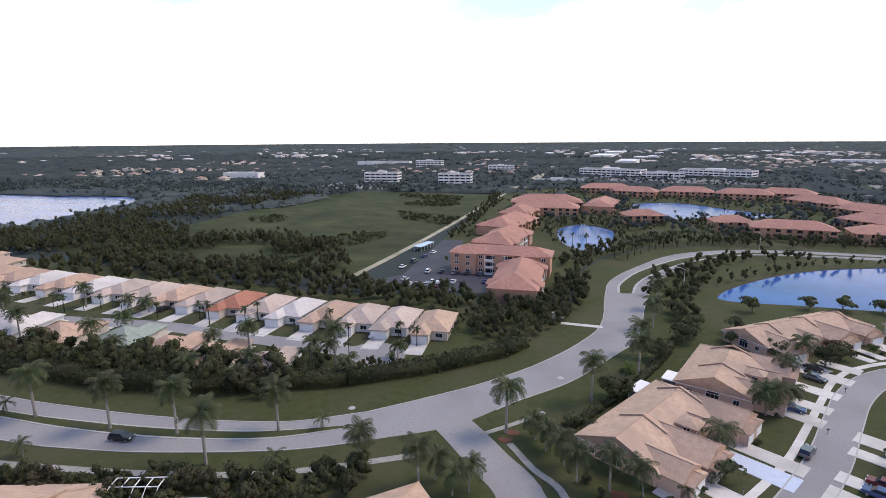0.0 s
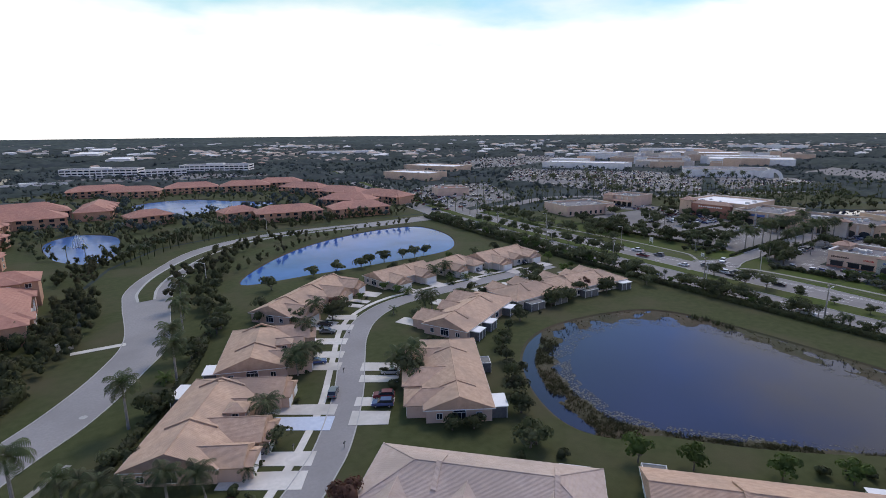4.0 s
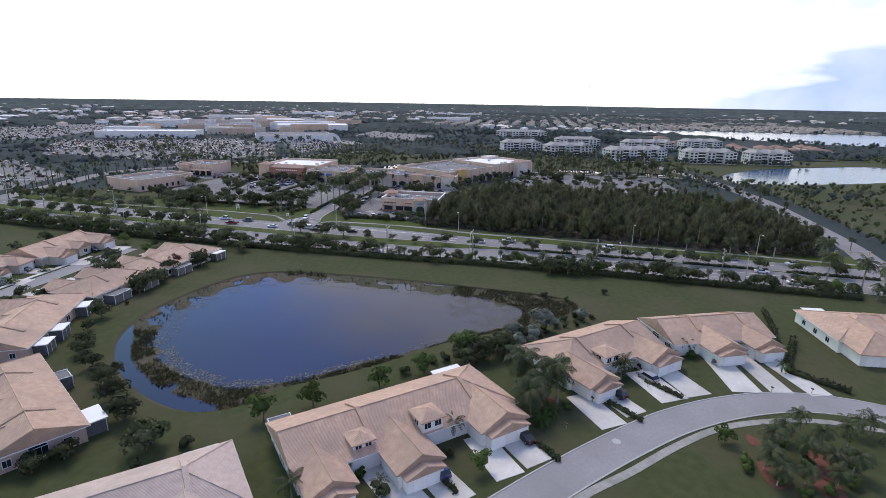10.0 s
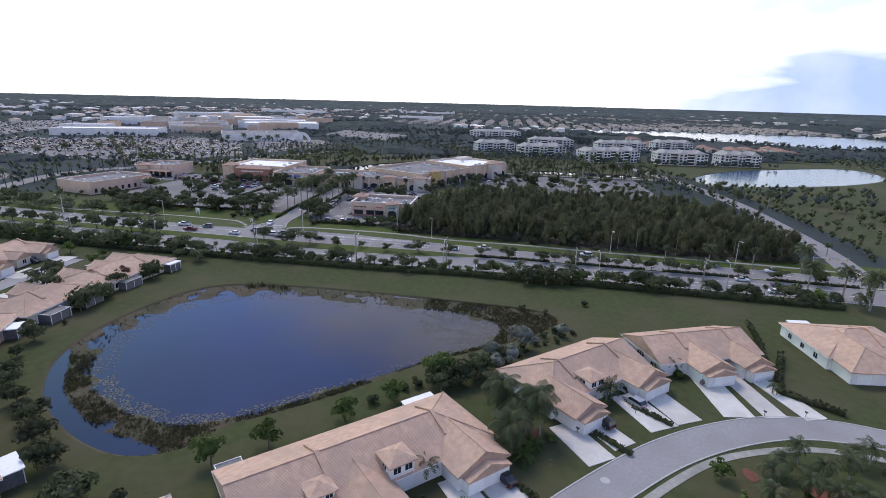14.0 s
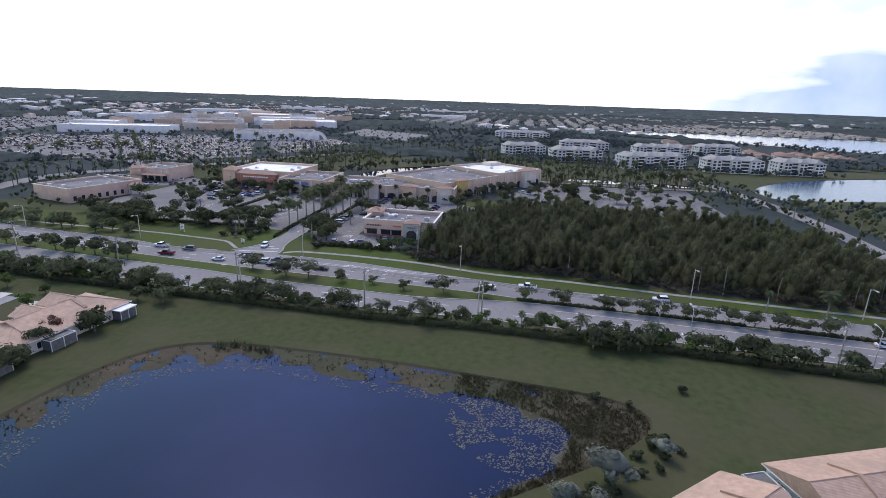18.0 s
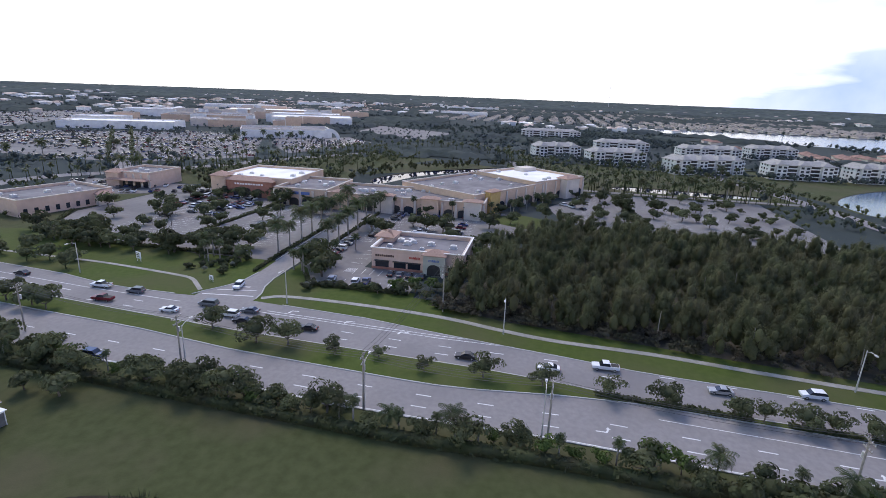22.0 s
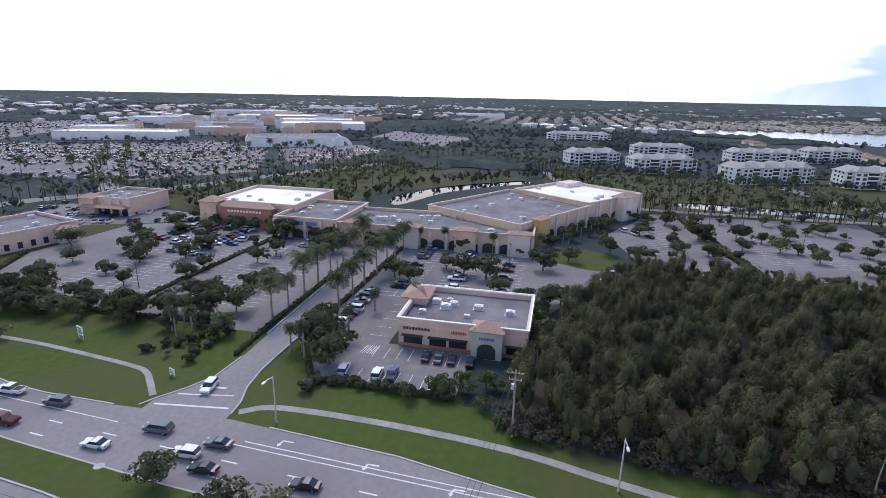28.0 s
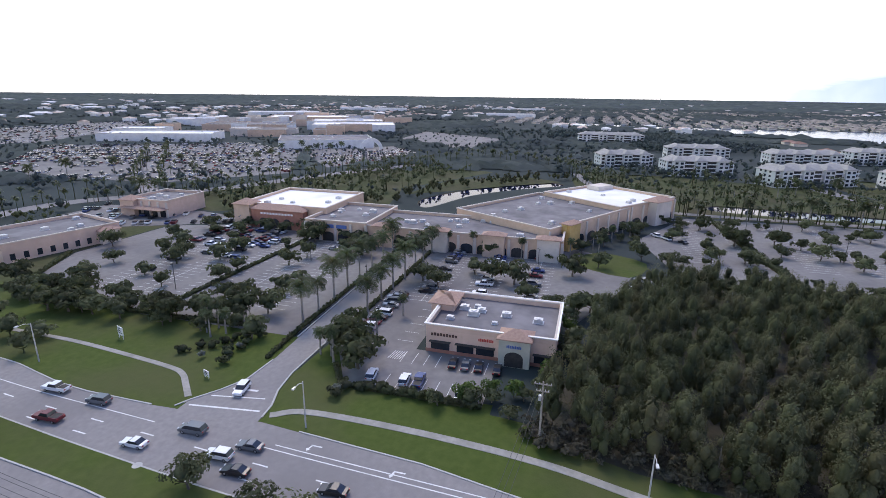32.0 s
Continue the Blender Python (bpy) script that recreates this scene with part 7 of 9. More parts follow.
def column(seed, h, rx, n, size, lobes=7, nu=6, nv=4, tall=1.5, stack=0.55, core=0.75):
    """A tree in a wood: uneven lobes up its crown, each a lumpy mass under small leaf clumps."""
    rng = np.random.RandomState(seed)
    u = np.linspace(0.0, 1.0, lobes)
    t = rng.uniform(0, 6.28, lobes)
    off = rx * rng.uniform(0.25, 0.7, lobes) * (1 - 0.3 * u)
    c = np.stack([off * np.cos(t), off * np.sin(t), h * (0.575 - stack / 2 + stack * u) + rng.uniform(-0.5, 0.5, lobes)], 1)
    r = rx * rng.uniform(0.42, 0.72, lobes) * (1.05 - 0.25 * u)
    out = []
    for k in range(lobes):
        v, f = core_arrays(seed * 7 + k, r[k], r[k] * tall, 0.0, core, nu, nv)
        out.append((v + c[k], f))
    k = rng.choice(lobes, n, p=r ** 2 / np.sum(r ** 2))
    d = rng.normal(size=(n, 3))
    d /= np.linalg.norm(d, axis=1)[:, None]
    d[:, 2] = np.where(d[:, 2] < -0.2, -d[:, 2] * 0.7, d[:, 2])
    p = c[k] + d * (r[k] * rng.uniform(0.75, 1.2, n))[:, None] * np.array([1, 1, tall])
    a = np.cross(d, rng.normal(size=(n, 3)))
    a /= np.linalg.norm(a, axis=1)[:, None] + 1e-9
    b = np.cross(d, a) + d * rng.uniform(-0.3, 0.3, n)[:, None]
    w = size * rng.uniform(0.55, 1.25, n)[:, None]
    q = np.stack([p - a * w, p - b * w * 0.8 - d * w * 0.15, p + a * w, p + b * w * 0.8 - d * w * 0.15], 1)
    out.append((q.reshape(-1, 3), np.arange(4 * n).reshape(-1, 4)))
    return joined(out)


def slim(seed, h, rx, n, size, nu=9, nv=6):
    a = crown_arrays(seed, rx, h * 0.46, h * 0.53, n, size, 11)
    b = core_arrays(seed, rx, h * 0.46, h * 0.47, 0.42 if n > 60 else 0.55, nu, nv)
    return joined([a, b])


WOOD_POLY = [(239, 50), (250, 51), (258, 49), (266, 43), (290, 40), (306, 32), (324, 20), (325, 0), (318, -20), (318, -50), (313, -90), (290, -108), (245, -116), (222, -112), (220.5, -75), (227, -20), (231, 10), (234, 34)]
woods("woodland", [column(s, 10.8, 3.3, 560, 0.19, 6, 5, 3, 1.7, core=0.6) for s in (31, 32, 33, 34, 35, 36, 40)], spread(WOOD_POLY, 4.0, 1), "dense dark wood of slim trees beside the avenue", WOODS, lo=0.6, hi=1.12)
woods("woodland", [column(s, 8.0, 3.6, 240, 0.26, 5, 5, 3, 1.1, core=0.7) for s in (131, 132)], spread([(318, 22), (334, 14), (334, -20), (328, -50), (326, -92), (300, -114), (288, -108), (313, -90), (318, -50), (316, -20)], 4.2, 17), "dark trees along the far edge of the wood", LEAF_DARK, lo=0.6, hi=0.95)
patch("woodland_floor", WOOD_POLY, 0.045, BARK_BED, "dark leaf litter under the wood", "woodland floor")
edge_line = curve_through([(236.5, 52), (234, 34), (230.5, 10), (225.5, -20), (221, -75), (219, -112)], 12)
woods("undergrowth", [slim(s, 2.6, 1.9, 90, 0.26) for s in (38, 39)], [(x + rng.uniform(-0.6, 7), y + rng.uniform(-1.5, 1.5)) for x, y in edge_line for _ in range(4)], "brown-grey brush along the edge of the wood", UNDERGROWTH, "undergrowth", 0.5, 1.25)
bare = Geo()
for k, (x, y) in enumerate(spread(WOOD_POLY, 26, 9)):
    bare.tube([(x, y, 0), (x + 0.2, y, 6), (x + 0.1, y + 0.2, 9.5)], [0.17, 0.13, 0.06], 5)
for k in range(6):
    y = 20 - k * 22 + rng.uniform(-2, 2)
    x = float(np.interp(y, [-112, -75, -20, 10, 34], [224, 222, 229, 234, 238])) + rng.uniform(-0.5, 2)
    bare.tube([(x, y, 0), (x + rng.uniform(-.4, .4), y, 4), (x + rng.uniform(-.6, .6), y, 8)], [0.16, 0.12, 0.06], 5)
solo("woodland_trunks", bare, PALM_TRUNK, "pale slender trunks at the wood's edge", "tree trunks", kind="stuff")
def oak_arrays(seed):
    tr = trunk_geo(seed, 1.5, 0.18, 3, 3.4)
    return joined([crown_arrays(seed, 3.6, 2.5, 3.2, 420, 0.42, 9), core_arrays(seed, 3.6, 2.5, 3.2, 0.55), (np.array(tr.v), np.array([f for f in tr.f if len(f) == 4]))])


oaks = [oak_arrays(s) for s in (91, 92, 93)]
woods("car_park_oaks", oaks, spread(LOTS[3], 15.5, 81) + spread([(356, 20), (436, -6), (442, 22), (400, 40)], 11, 82), "small grey-green oaks over the empty car park", LEAF, "trees", 0.55, 0.95)
woods("car_park_oaks", oaks, [(268 + 10.5 * i + rng.uniform(-2, 2), 132 + 13 * j + rng.uniform(-1.5, 1.5)) for i in range(8) for j in range(6) if (i + 2 * j) % 4 > 1], "round oaks between the parking rows", LEAF, "trees", 0.8, 1.2)
woods("avenue_oaks", oaks, [(avenue_x(y) - 20 + rng.uniform(-2.5, 2), y + rng.uniform(-2, 2)) for y in range(134, 292, 6)] + [(avenue_x(y) + 26 + rng.uniform(-2, 5), y + rng.uniform(-2, 2)) for y in range(168, 290, 6)], "dark round oaks along the avenue verges", LEAF, "trees", 0.85, 1.3)
tall = [column(s, 8.0, 3.1, 105, 0.40, 4, 5, 3, 1.15, 0.35) for s in (35, 36, 37)]
loose = [column(s, 8.0, 3.0, 34, 0.62, 3, 5, 2, 1.2, 0.35) for s in (45, 46, 47)]
woods("woodland", loose, spread([(-350, 300), (-345, 230), (-290, 205), (-268, 240), (-262, 270), (-272, 400), (-262, 520), (-330, 500), (-380, 470), (-345, 400)], 6.0, 2, thin=-0.2) + spread([(-235, 250), (-200, 272), (-168, 278), (-124, 262), (-98, 218), (-104, 198), (-183, 190), (-240, 208)], 4.4, 71, thin=-0.22) + spread([(-335, 240), (-300, 262), (-240, 300), (-235, 250), (-240, 212), (-300, 215)], 5.5, 75, thin=-0.15) + spread([(-285, 226), (-240, 208), (-100, 184), (-102, 200), (-180, 200), (-240, 220)], 6.5, 72, thin=-0.1), "dark scrub wood round the field", GROVE)
woods("woodland", tall, spread([(-30, 178), (-28, 150), (-14, 140), (0, 168), (6, 192), (8, 222), (-2, 230), (-8, 190)], 3.5, 3), "dense garden trees between houses and apartments", GROVE, lo=0.5, hi=0.85)
woods("woodland", tall, spread([(-250, 186), (-95, 172), (-25, 168), (-30, 186), (-95, 194), (-150, 196), (-250, 205)], 5.4, 4), "belt of dark trees behind the houses", GROVE, lo=0.6, hi=1.0)
woods("woodland", tall, spread([(28, 205), (36, 240), (58, 268), (80, 286), (120, 290), (120, 284), (84, 272), (60, 240), (46, 205), (40, 175), (33, 180)], 5.2, 5), "trees between boulevard and pond", GROVE, lo=0.45, hi=0.75)
woods("woodland", loose, spread([(0, 240), (8, 262), (32, 292), (60, 312), (200, 318), (210, 330), (120, 340), (40, 330), (30, 300), (12, 280), (-4, 262)], 6.0, 6), "dark trees along the apartments' frontage", GROVE, lo=0.5, hi=0.8)
woods("woodland", tall, spread([(-62, 215), (-30, 212), (-30, 196), (-60, 178), (-90, 178), (-92, 200)], 5.5, 7, [[(-88, 196), (-32, 196), (-32, 226), (-60, 230)]]), "trees round the apartments' car park", GROVE, lo=0.5, hi=0.75)
woods("woodland", loose, [(x + rng.uniform(-2, 2), float(np.interp(x, [56, 74, 108, 150, 185], [222, 243, 269, 283, 282])) + rng.uniform(-1, 2.5)) for x in range(58, 186, 4)], "trees along the far bank of the blue pond", GROVE, lo=0.35, hi=0.75)
woods("woodland", loose, [(x + rng.uniform(-4, 4), y + rng.uniform(-4, 4)) for p in (POND_N, POND_FAR) for x, y in p[::2]], "trees round the apartments' ponds", GROVE, lo=0.35, hi=0.6)
woods("woodland", loose, spread([(-14, 238), (8, 240), (16, 270), (34, 300), (60, 318), (40, 326), (10, 290)], 4.8, 73) + spread([(-6, 300), (-12, 380), (20, 400), (60, 395), (100, 412), (110, 385), (40, 375), (34, 330)], 6, 74, [POND_N, POND_FAR]), "dark trees among the apartments", GROVE, lo=0.45, hi=0.8)
woods("woodland", loose, spread([(-72, 300), (-60, 300), (-66, 480), (-74, 560), (-82, 560)], 5.5, 8), "trees along the dirt track", GROVE, lo=0.5, hi=0.8)
woods("scrub", [slim(s, 2.0, 1.6, 40, 0.5, 6, 4) for s in (41, 42)], spread([(-265, 500), (-260, 330), (-250, 240), (-180, 215), (-100, 210), (-84, 300), (-78, 550), (-230, 570)], 4.2, 10, thin=0.22), "low bushes scattered over the rough field", SCRUB, "scrub", 0.4, 1.4)
woods("woodland", tall, spread([(-200, 60), (-150, 58), (-100, 60), (-70, 64), (-50, 70), (-45, 62), (-60, 55), (-100, 50), (-160, 40), (-240, 40)], 5.5, 11, [[(-99, 40), (-66, 46), (-70, 62), (-100, 60)], [(-145, 36), (-115, 36), (-115, 56), (-145, 56)]]), "garden trees south of the boulevard", GROVE, lo=0.3, hi=0.55)
woods("woodland", tall, spread([(-240, 126), (-110, 124), (-60, 121), (-36, 128), (-28, 140), (-40, 118), (-80, 103), (-110, 100), (-150, 103), (-240, 108)], 5.6, 12, [[(-200, 108), (-68, 104), (-68, 124), (-200, 128)]]), "dense garden trees behind the hedge", GROVE, lo=0.35, hi=0.65)
woods("woodland", tall, [(x, float(np.interp(x, [-200, -120, -90, -62, -45, -27], [66, 65, 67, 71.5, 77, 86])) + rng.uniform(-12, -2.5)) for x in [rng.uniform(-170, -34) for _ in range(360)]], "shrubs and small trees along the footpath", GROVE, lo=0.28, hi=0.62)
woods("woodland", tall, [(rng.uniform(-210, -64), rng.uniform(99, 112)) for _ in range(230)], "shrubs and trees behind the hedge", GROVE, lo=0.5, hi=1.05)
woods("woodland", loose, spread([(420, 150), (460, 158), (530, 110), (556, 70), (540, 60), (480, 130), (440, 140)], 6, 13) + spread([(396, 215), (420, 150), (436, 160), (410, 235)], 6, 14) + spread([(380, 232), (372, 206), (398, 208), (400, 222)], 5, 15), "trees behind the shops", GROVE, lo=0.5, hi=0.85)

# middle and far distance: tree crowns over the plain
KEEP = LOTS + [[(400, -110), (600, -110), (640, -380), (420, -330)], [(730, -170), (950, -170), (950, -350), (730, -350)], [(1270, -700), (1520, -700), (1520, 240), (1270, 240)], POND, POND_N, POND_NE, POND_FAR, LAKE_NW, LAKE_E, LAKE_SE, VILLAGE, WOOD_POLY, [(-262, 120), (-20, 120), (10, 200), (-60, 570), (-235, 575), (-270, 200)], [(205, -240), (262, -140), (262, 290), (225, 300)], [(262, 100), (440, -110), (500, 60), (400, 215), (380, 295), (262, 295)], [(-60, 195), (10, 195), (8, 330), (-60, 420)], [(-70, 410), (10, 410), (10, 500), (-70, 500)], [(640, 480), (760, 440), (1200, 380), (1240, 720), (760, 700)], [(640, 280), (760, 260), (780, 400), (680, 400)]]
r5 = random.Random(77)
mid_kinds = [column(s, 6.0, 3.6, 12, 0.8, 2, 5, 2, 0.9, 0.15) for s in (51, 52, 53)]
far_kinds = [column(s, 5.0, 5.6, 1, 1.2, 2, 4, 2, 0.7, 0.1) for s in (54, 55)]


def far_places(n, r0, r1, keep):
    out = []
    while len(out) < n:
        a, r = r5.uniform(-2.3, 1.2), r0 + (r1 - r0) * r5.random() ** 0.8
        x, y = r * math.cos(math.pi / 2 + a) + 60, r * math.sin(math.pi / 2 + a)
        if noise.noise(Vector((x * 0.006, y * 0.006, 3.3))) < r5.uniform(-0.5, 0.35):
            continue
        if keep and any(inside(x, y, p) for p in keep):
            continue
        out.append((x, y))
    return out


def lot_rows(lot):
    """Tree islands at even steps along the parking rows."""
    cx, cy = sum(p[0] for p in lot) / len(lot), sum(p[1] for p in lot) / len(lot)
    ca, sa = math.cos(radians(24)), math.sin(radians(24))
    out = []
    for i in range(-12, 13):
        for j in range(-22, 23):
            px, py = cx + ca * i * 17 - sa * j * 9 + r5.uniform(-1, 1), cy + sa * i * 17 + ca * j * 9 + r5.uniform(-1, 1)
            if inside(px, py, lot) and r5.random() < (0.62 if i % 2 else 0.15):
                out.append((px, py))
    return out


def within(px, py, poly):
    """Which of many points lie inside a polygon."""
    hit = np.zeros(px.shape, bool)
    for (ax, ay), (bx, by) in zip(poly, poly[1:] + poly[:1]):
        if ay != by:
            hit ^= ((ay > py) != (by > py)) & (px < (bx - ax) * (py - ay) / (by - ay) + ax)
    return hit


def canopy(cell, r0, r1, high, keep, label, seed, cover=-0.12):
    """Uneven crowns grown together over the plain, open where the land is built on."""
    rc_ = np.random.RandomState(seed)
    n = int(2 * r1 / cell) + 1
    gx, gy = np.meshgrid(60 - r1 + np.arange(n) * cell, -r1 + np.arange(n) * cell, indexing="ij")
    gx, gy = gx + rc_.uniform(-0.35, 0.35, gx.shape) * cell, gy + rc_.uniform(-0.35, 0.35, gy.shape) * cell
    mx, my = (gx[:-1, :-1] + gx[1:, 1:]) / 2, (gy[:-1, :-1] + gy[1:, 1:]) / 2
    rad, ang = np.hypot(mx - 60, my), np.arctan2(my, mx - 60)
    ok = (rad > r0) & (rad < r1) & (((ang > -0.8) & (ang < 2.85)))
    for poly in keep:
        ok &= ~within(mx, my, poly)
    for i, j in zip(*np.nonzero(ok)):
        if noise.noise(Vector((mx[i, j] * 0.007, my[i, j] * 0.007, 3.3))) + 0.5 * noise.noise(Vector((mx[i, j] * 0.04, my[i, j] * 0.04, 1.1))) < cover:
            ok[i, j] = False
    # corners at the rim of a clearing come down to the ground
    full = np.zeros(gx.shape, int)
    for di in (0, 1):
        for dj in (0, 1):
            full[di:n - 1 + di, dj:n - 1 + dj] += ok
    base = np.interp(np.hypot(gx, gy), [2400, 2900, 3400, 3900, 4400], [0, 0.3, 2.5, 8, 16])
    z = base + np.where(full == 4, rc_.uniform(0.0, 1.0, gx.shape) ** 0.8 * high, np.where(full > 1, 0.15 * high, 0.0))
    used = np.full(gx.shape, -1)
    used[full > 0] = np.arange(np.count_nonzero(full > 0))
    v = np.stack([gx[full > 0], gy[full > 0], z[full > 0]], 1)
    i, j = np.nonzero(ok)
    f = np.stack([used[i, j], used[i + 1, j], used[i + 1, j + 1], used[i, j + 1]], 1)
    tagged(new("distant_trees", fast_mesh("distant_trees", v, f, [HAZED_LEAF])), label, "woodland", kind="stuff")


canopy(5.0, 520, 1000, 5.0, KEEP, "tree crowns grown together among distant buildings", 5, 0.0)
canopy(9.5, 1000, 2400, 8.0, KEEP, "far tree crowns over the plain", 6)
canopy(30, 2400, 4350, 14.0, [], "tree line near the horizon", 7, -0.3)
woods("distant_trees", mid_kinds, far_places(4300, 330, 1000, KEEP), "tree crowns among distant buildings", HAZED_LEAF, lo=0.6, hi=1.3)
woods("distant_trees", far_kinds, far_places(6500, 900, 2400, KEEP[:10] + KEEP[13:]), "far tree crowns over the plain", HAZED_LEAF, lo=0.7, hi=1.4)
woods("lot_trees", mid_kinds, [p for q in LOTS[5:] for p in lot_rows(q)], "small trees in the mall car parks", HAZED_LEAF, lo=0.4, hi=0.8)
woods("woodland", mid_kinds, spread([(-700, 250), (-640, 500), (-430, 510), (-300, 560), (-90, 585), (-100, 600), (-320, 600), (-760, 640), (-800, 300)], 10, 22) + spread([(985, -20), (930, -75), (830, -160), (770, -120), (760, -20), (800, 10), (900, -6)], 8, 23) + spread([(890, 50), (1000, 0), (1060, 30), (1000, 110), (880, 110)], 10, 24), "dark wood beyond the field", HAZED_LEAF, lo=0.9, hi=1.4)

woods("distant_trees", mid_kinds, spread([(640, 480), (760, 440), (1200, 380), (1240, 720), (760, 700)], 26, 68), "trees among the mall buildings", HAZED_LEAF, lo=0.5, hi=1.1)
woods("distant_trees", mid_kinds, [(658 + dx * 0.37 + rng.uniform(-5, 5), 500 + dx * 0.93 + rng.uniform(-5, 5)) for dx in range(-70, 110, 7)] + [(660 + 0.5 * dx + rng.uniform(-6, 6), 300 + 0.86 * dx + rng.uniform(-6, 6)) for dx in range(-60, 90, 7)], "trees before the mall stores", HAZED_LEAF, lo=0.7, hi=1.2)
woods("garden_trees", mid_kinds, spread([(372, 292), (402, 218), (420, 155), (446, 160), (470, 172), (560, 132), (600, 195), (500, 236)], 6.5, 61) + spread([(452, -126), (452, -6), (474, 50), (540, 60), (640, 22), (556, -110)], 9, 62, [POND_E]) + spread([(262, 228), (298, 234), (285, 296), (246, 288)], 9, 63) + spread([(375, -76), (436, -102), (440, -126), (376, -128)], 8, 64) + spread([(330, 266), (344, 292), (372, 300), (340, 312), (300, 300), (286, 270)], 9, 65), "garden trees round the shops", LEAF, lo=0.4, hi=0.85)
woods("garden_trees", mid_kinds, spread([(-60, 236), (-8, 250), (-8, 330), (-14, 400), (-60, 420)], 6.5, 66, [[(-56, 225), (-8, 225), (-8, 300), (-50, 410), (-60, 410)]]) + spread([(30, 380), (60, 320), (250, 330), (270, 420), (250, 620), (-10, 640), (-70, 500)], 9.5, 67, [POND_FAR, POND_N]), "garden trees among salmon-roofed apartments", LEAF, lo=0.5, hi=0.95)
woods("garden_shrubs", tall, [(hx + 6.2 + rng.uniform(-0.8, 0.8), rng.uniform(150, 172)) for hx in xs for _ in range(7)] + [(rng.uniform(-205, -66), rng.uniform(121, 126)) for _ in range(60)], "dark garden shrubs between the small houses", GROVE, "shrubs", 0.16, 0.34)
many(SMALL, [(hx + 6.3, 146 + 3 * (i % 3)) for i, hx in enumerate(xs)] + [(hx + 6.2, 156 + 4 * (i % 2)) for i, hx in enumerate(xs)], "small tree between two houses", "north garden trees", 0.4, 0.75)


def palm_arrays(seed, h):
    """A small joined palm for the middle distance: trunk and arched fronds."""
    rp = random.Random(seed)
    g = Geo().tube([(0, 0, 0), (0.1, 0, h * 0.5), (0, 0, h)], [0.22, 0.17, 0.14], 4)
    v, f = [tuple(p) for p in g.v], [q for q in g.f if len(q) == 4]
    for k in range(15):
        az, el, ln = k * 2.4, rp.uniform(-0.5, 1.1), rp.uniform(2.0, 2.9)
        p, side = Vector((0, 0, h)), Vector((-math.sin(az), math.cos(az), 0))
        rows = []
        for i in range(4):
            w = (0.12, 0.42, 0.36, 0.06)[i]
            rows.append((p + side * w, p - side * w))
            p = p + Vector((math.cos(az) * math.cos(el), math.sin(az) * math.cos(el), math.sin(el))) * ln / 3
            el -= 0.55
        for a, b in zip(rows, rows[1:]):
            n = len(v)
            v += [tuple(q) for q in (a[0], a[1], b[1], b[0])]
            f.append((n, n + 1, n + 2, n + 3))
    return np.array(v), np.array(f)


palms = [palm_arrays(s, h) for s, h in ((1, 7.5), (2, 9), (3, 6.5))]


def beside(line, off, gap, seed):
    """Places along both sides of a line."""
    rp = random.Random(seed)
    pts = curve_through(line, 16)
    out, run = [], 0.0
    for side in (off, -off):
        q = shifted(pts, side)
        for a, b in zip(q, q[1:]):
            run += math.dist(a, b)
            while run > gap:
                run -= gap
                t = rp.random()
                out.append((a[0] + (b[0] - a[0]) * t + rp.uniform(-1, 1), a[1] + (b[1] - a[1]) * t + rp.uniform(-1, 1)))
    return out


MALL_ROAD = [(230, 296), (290, 306), (340, 318), (372, 312), (400, 290), (440, 262), (500, 235), (560, 200), (640, 150)]
woods("palm_row", palms, beside(MALL_ROAD, 8.5, 8, 1) + beside([(400, 290), (440, 330), (520, 400), (600, 470)], 8, 9, 2), "palms lining the mall roads", FROND, "palm trees", 0.9, 1.25)
woods("palm_row", palms, beside([(640, 150), (600, 70), (530, 46), (470, 28), (449, 4), (446, -60), (447, -124)], 5, 7, 3) + beside([(446, 20), (444, -96)], 3, 7, 4) + spread([(456, 10), (530, 60), (590, -20), (556, -110), (460, -120)], 19, 84, [POND_E]), "palms between car park and apartments", FROND, "palm trees", 1.0, 1.4)
woods("palm_row", palms, spread([(-205, 139), (-40, 137), (-38, 145), (-205, 152)], 9, 89) + spread([(-200, 103), (-100, 98), (-60, 108), (-40, 120), (-50, 126), (-70, 122), (-110, 108), (-200, 112)], 8, 90), "palms in the gardens of the small houses", FROND, "palm trees", 0.5, 0.85)
woods("palm_row", palms, spread([(376, 230), (420, 160), (460, 166), (560, 130), (590, 190), (480, 236), (390, 285)], 15, 85) + spread([(232, 312), (262, 420), (320, 470), (395, 455), (330, 340)], 22, 86) + spread([(420, 455), (440, 315), (500, 262), (640, 330)], 40, 87), "palms scattered before the mall", FROND, "palm trees", 0.85, 1.25)
woods("palm_row", palms, spread([(60, 320), (200, 326), (205, 335), (60, 332)], 9, 88) + beside([(20, 262), (44, 300), (84, 318)], 3, 7, 5) + [(x, y) for x, y in POND_N[::3]] + [(x, y) for x, y in POND_FAR[::4]], "palms before the apartments", FROND, "palm trees", 0.75, 1.1)
woods("street_trees", mid_kinds, spread([(240, -158), (428, -158), (424, -250), (300, -300), (222, -240)], 10, 91) + spread([(440, -320), (470, -290), (530, -345), (600, -340), (640, -300), (680, -400), (400, -410)], 11, 92), "trees on the lawns by the lake", LEAF, "trees", 0.5, 1.0)
woods("street_trees", mid_kinds, beside([(225, -128), (243, -135), (296, -140), (362, -142), (450, -130), (560, -100)], 10, 5, 6), "trees along the crossing street", LEAF, "trees", 0.5, 0.9)
ring = []
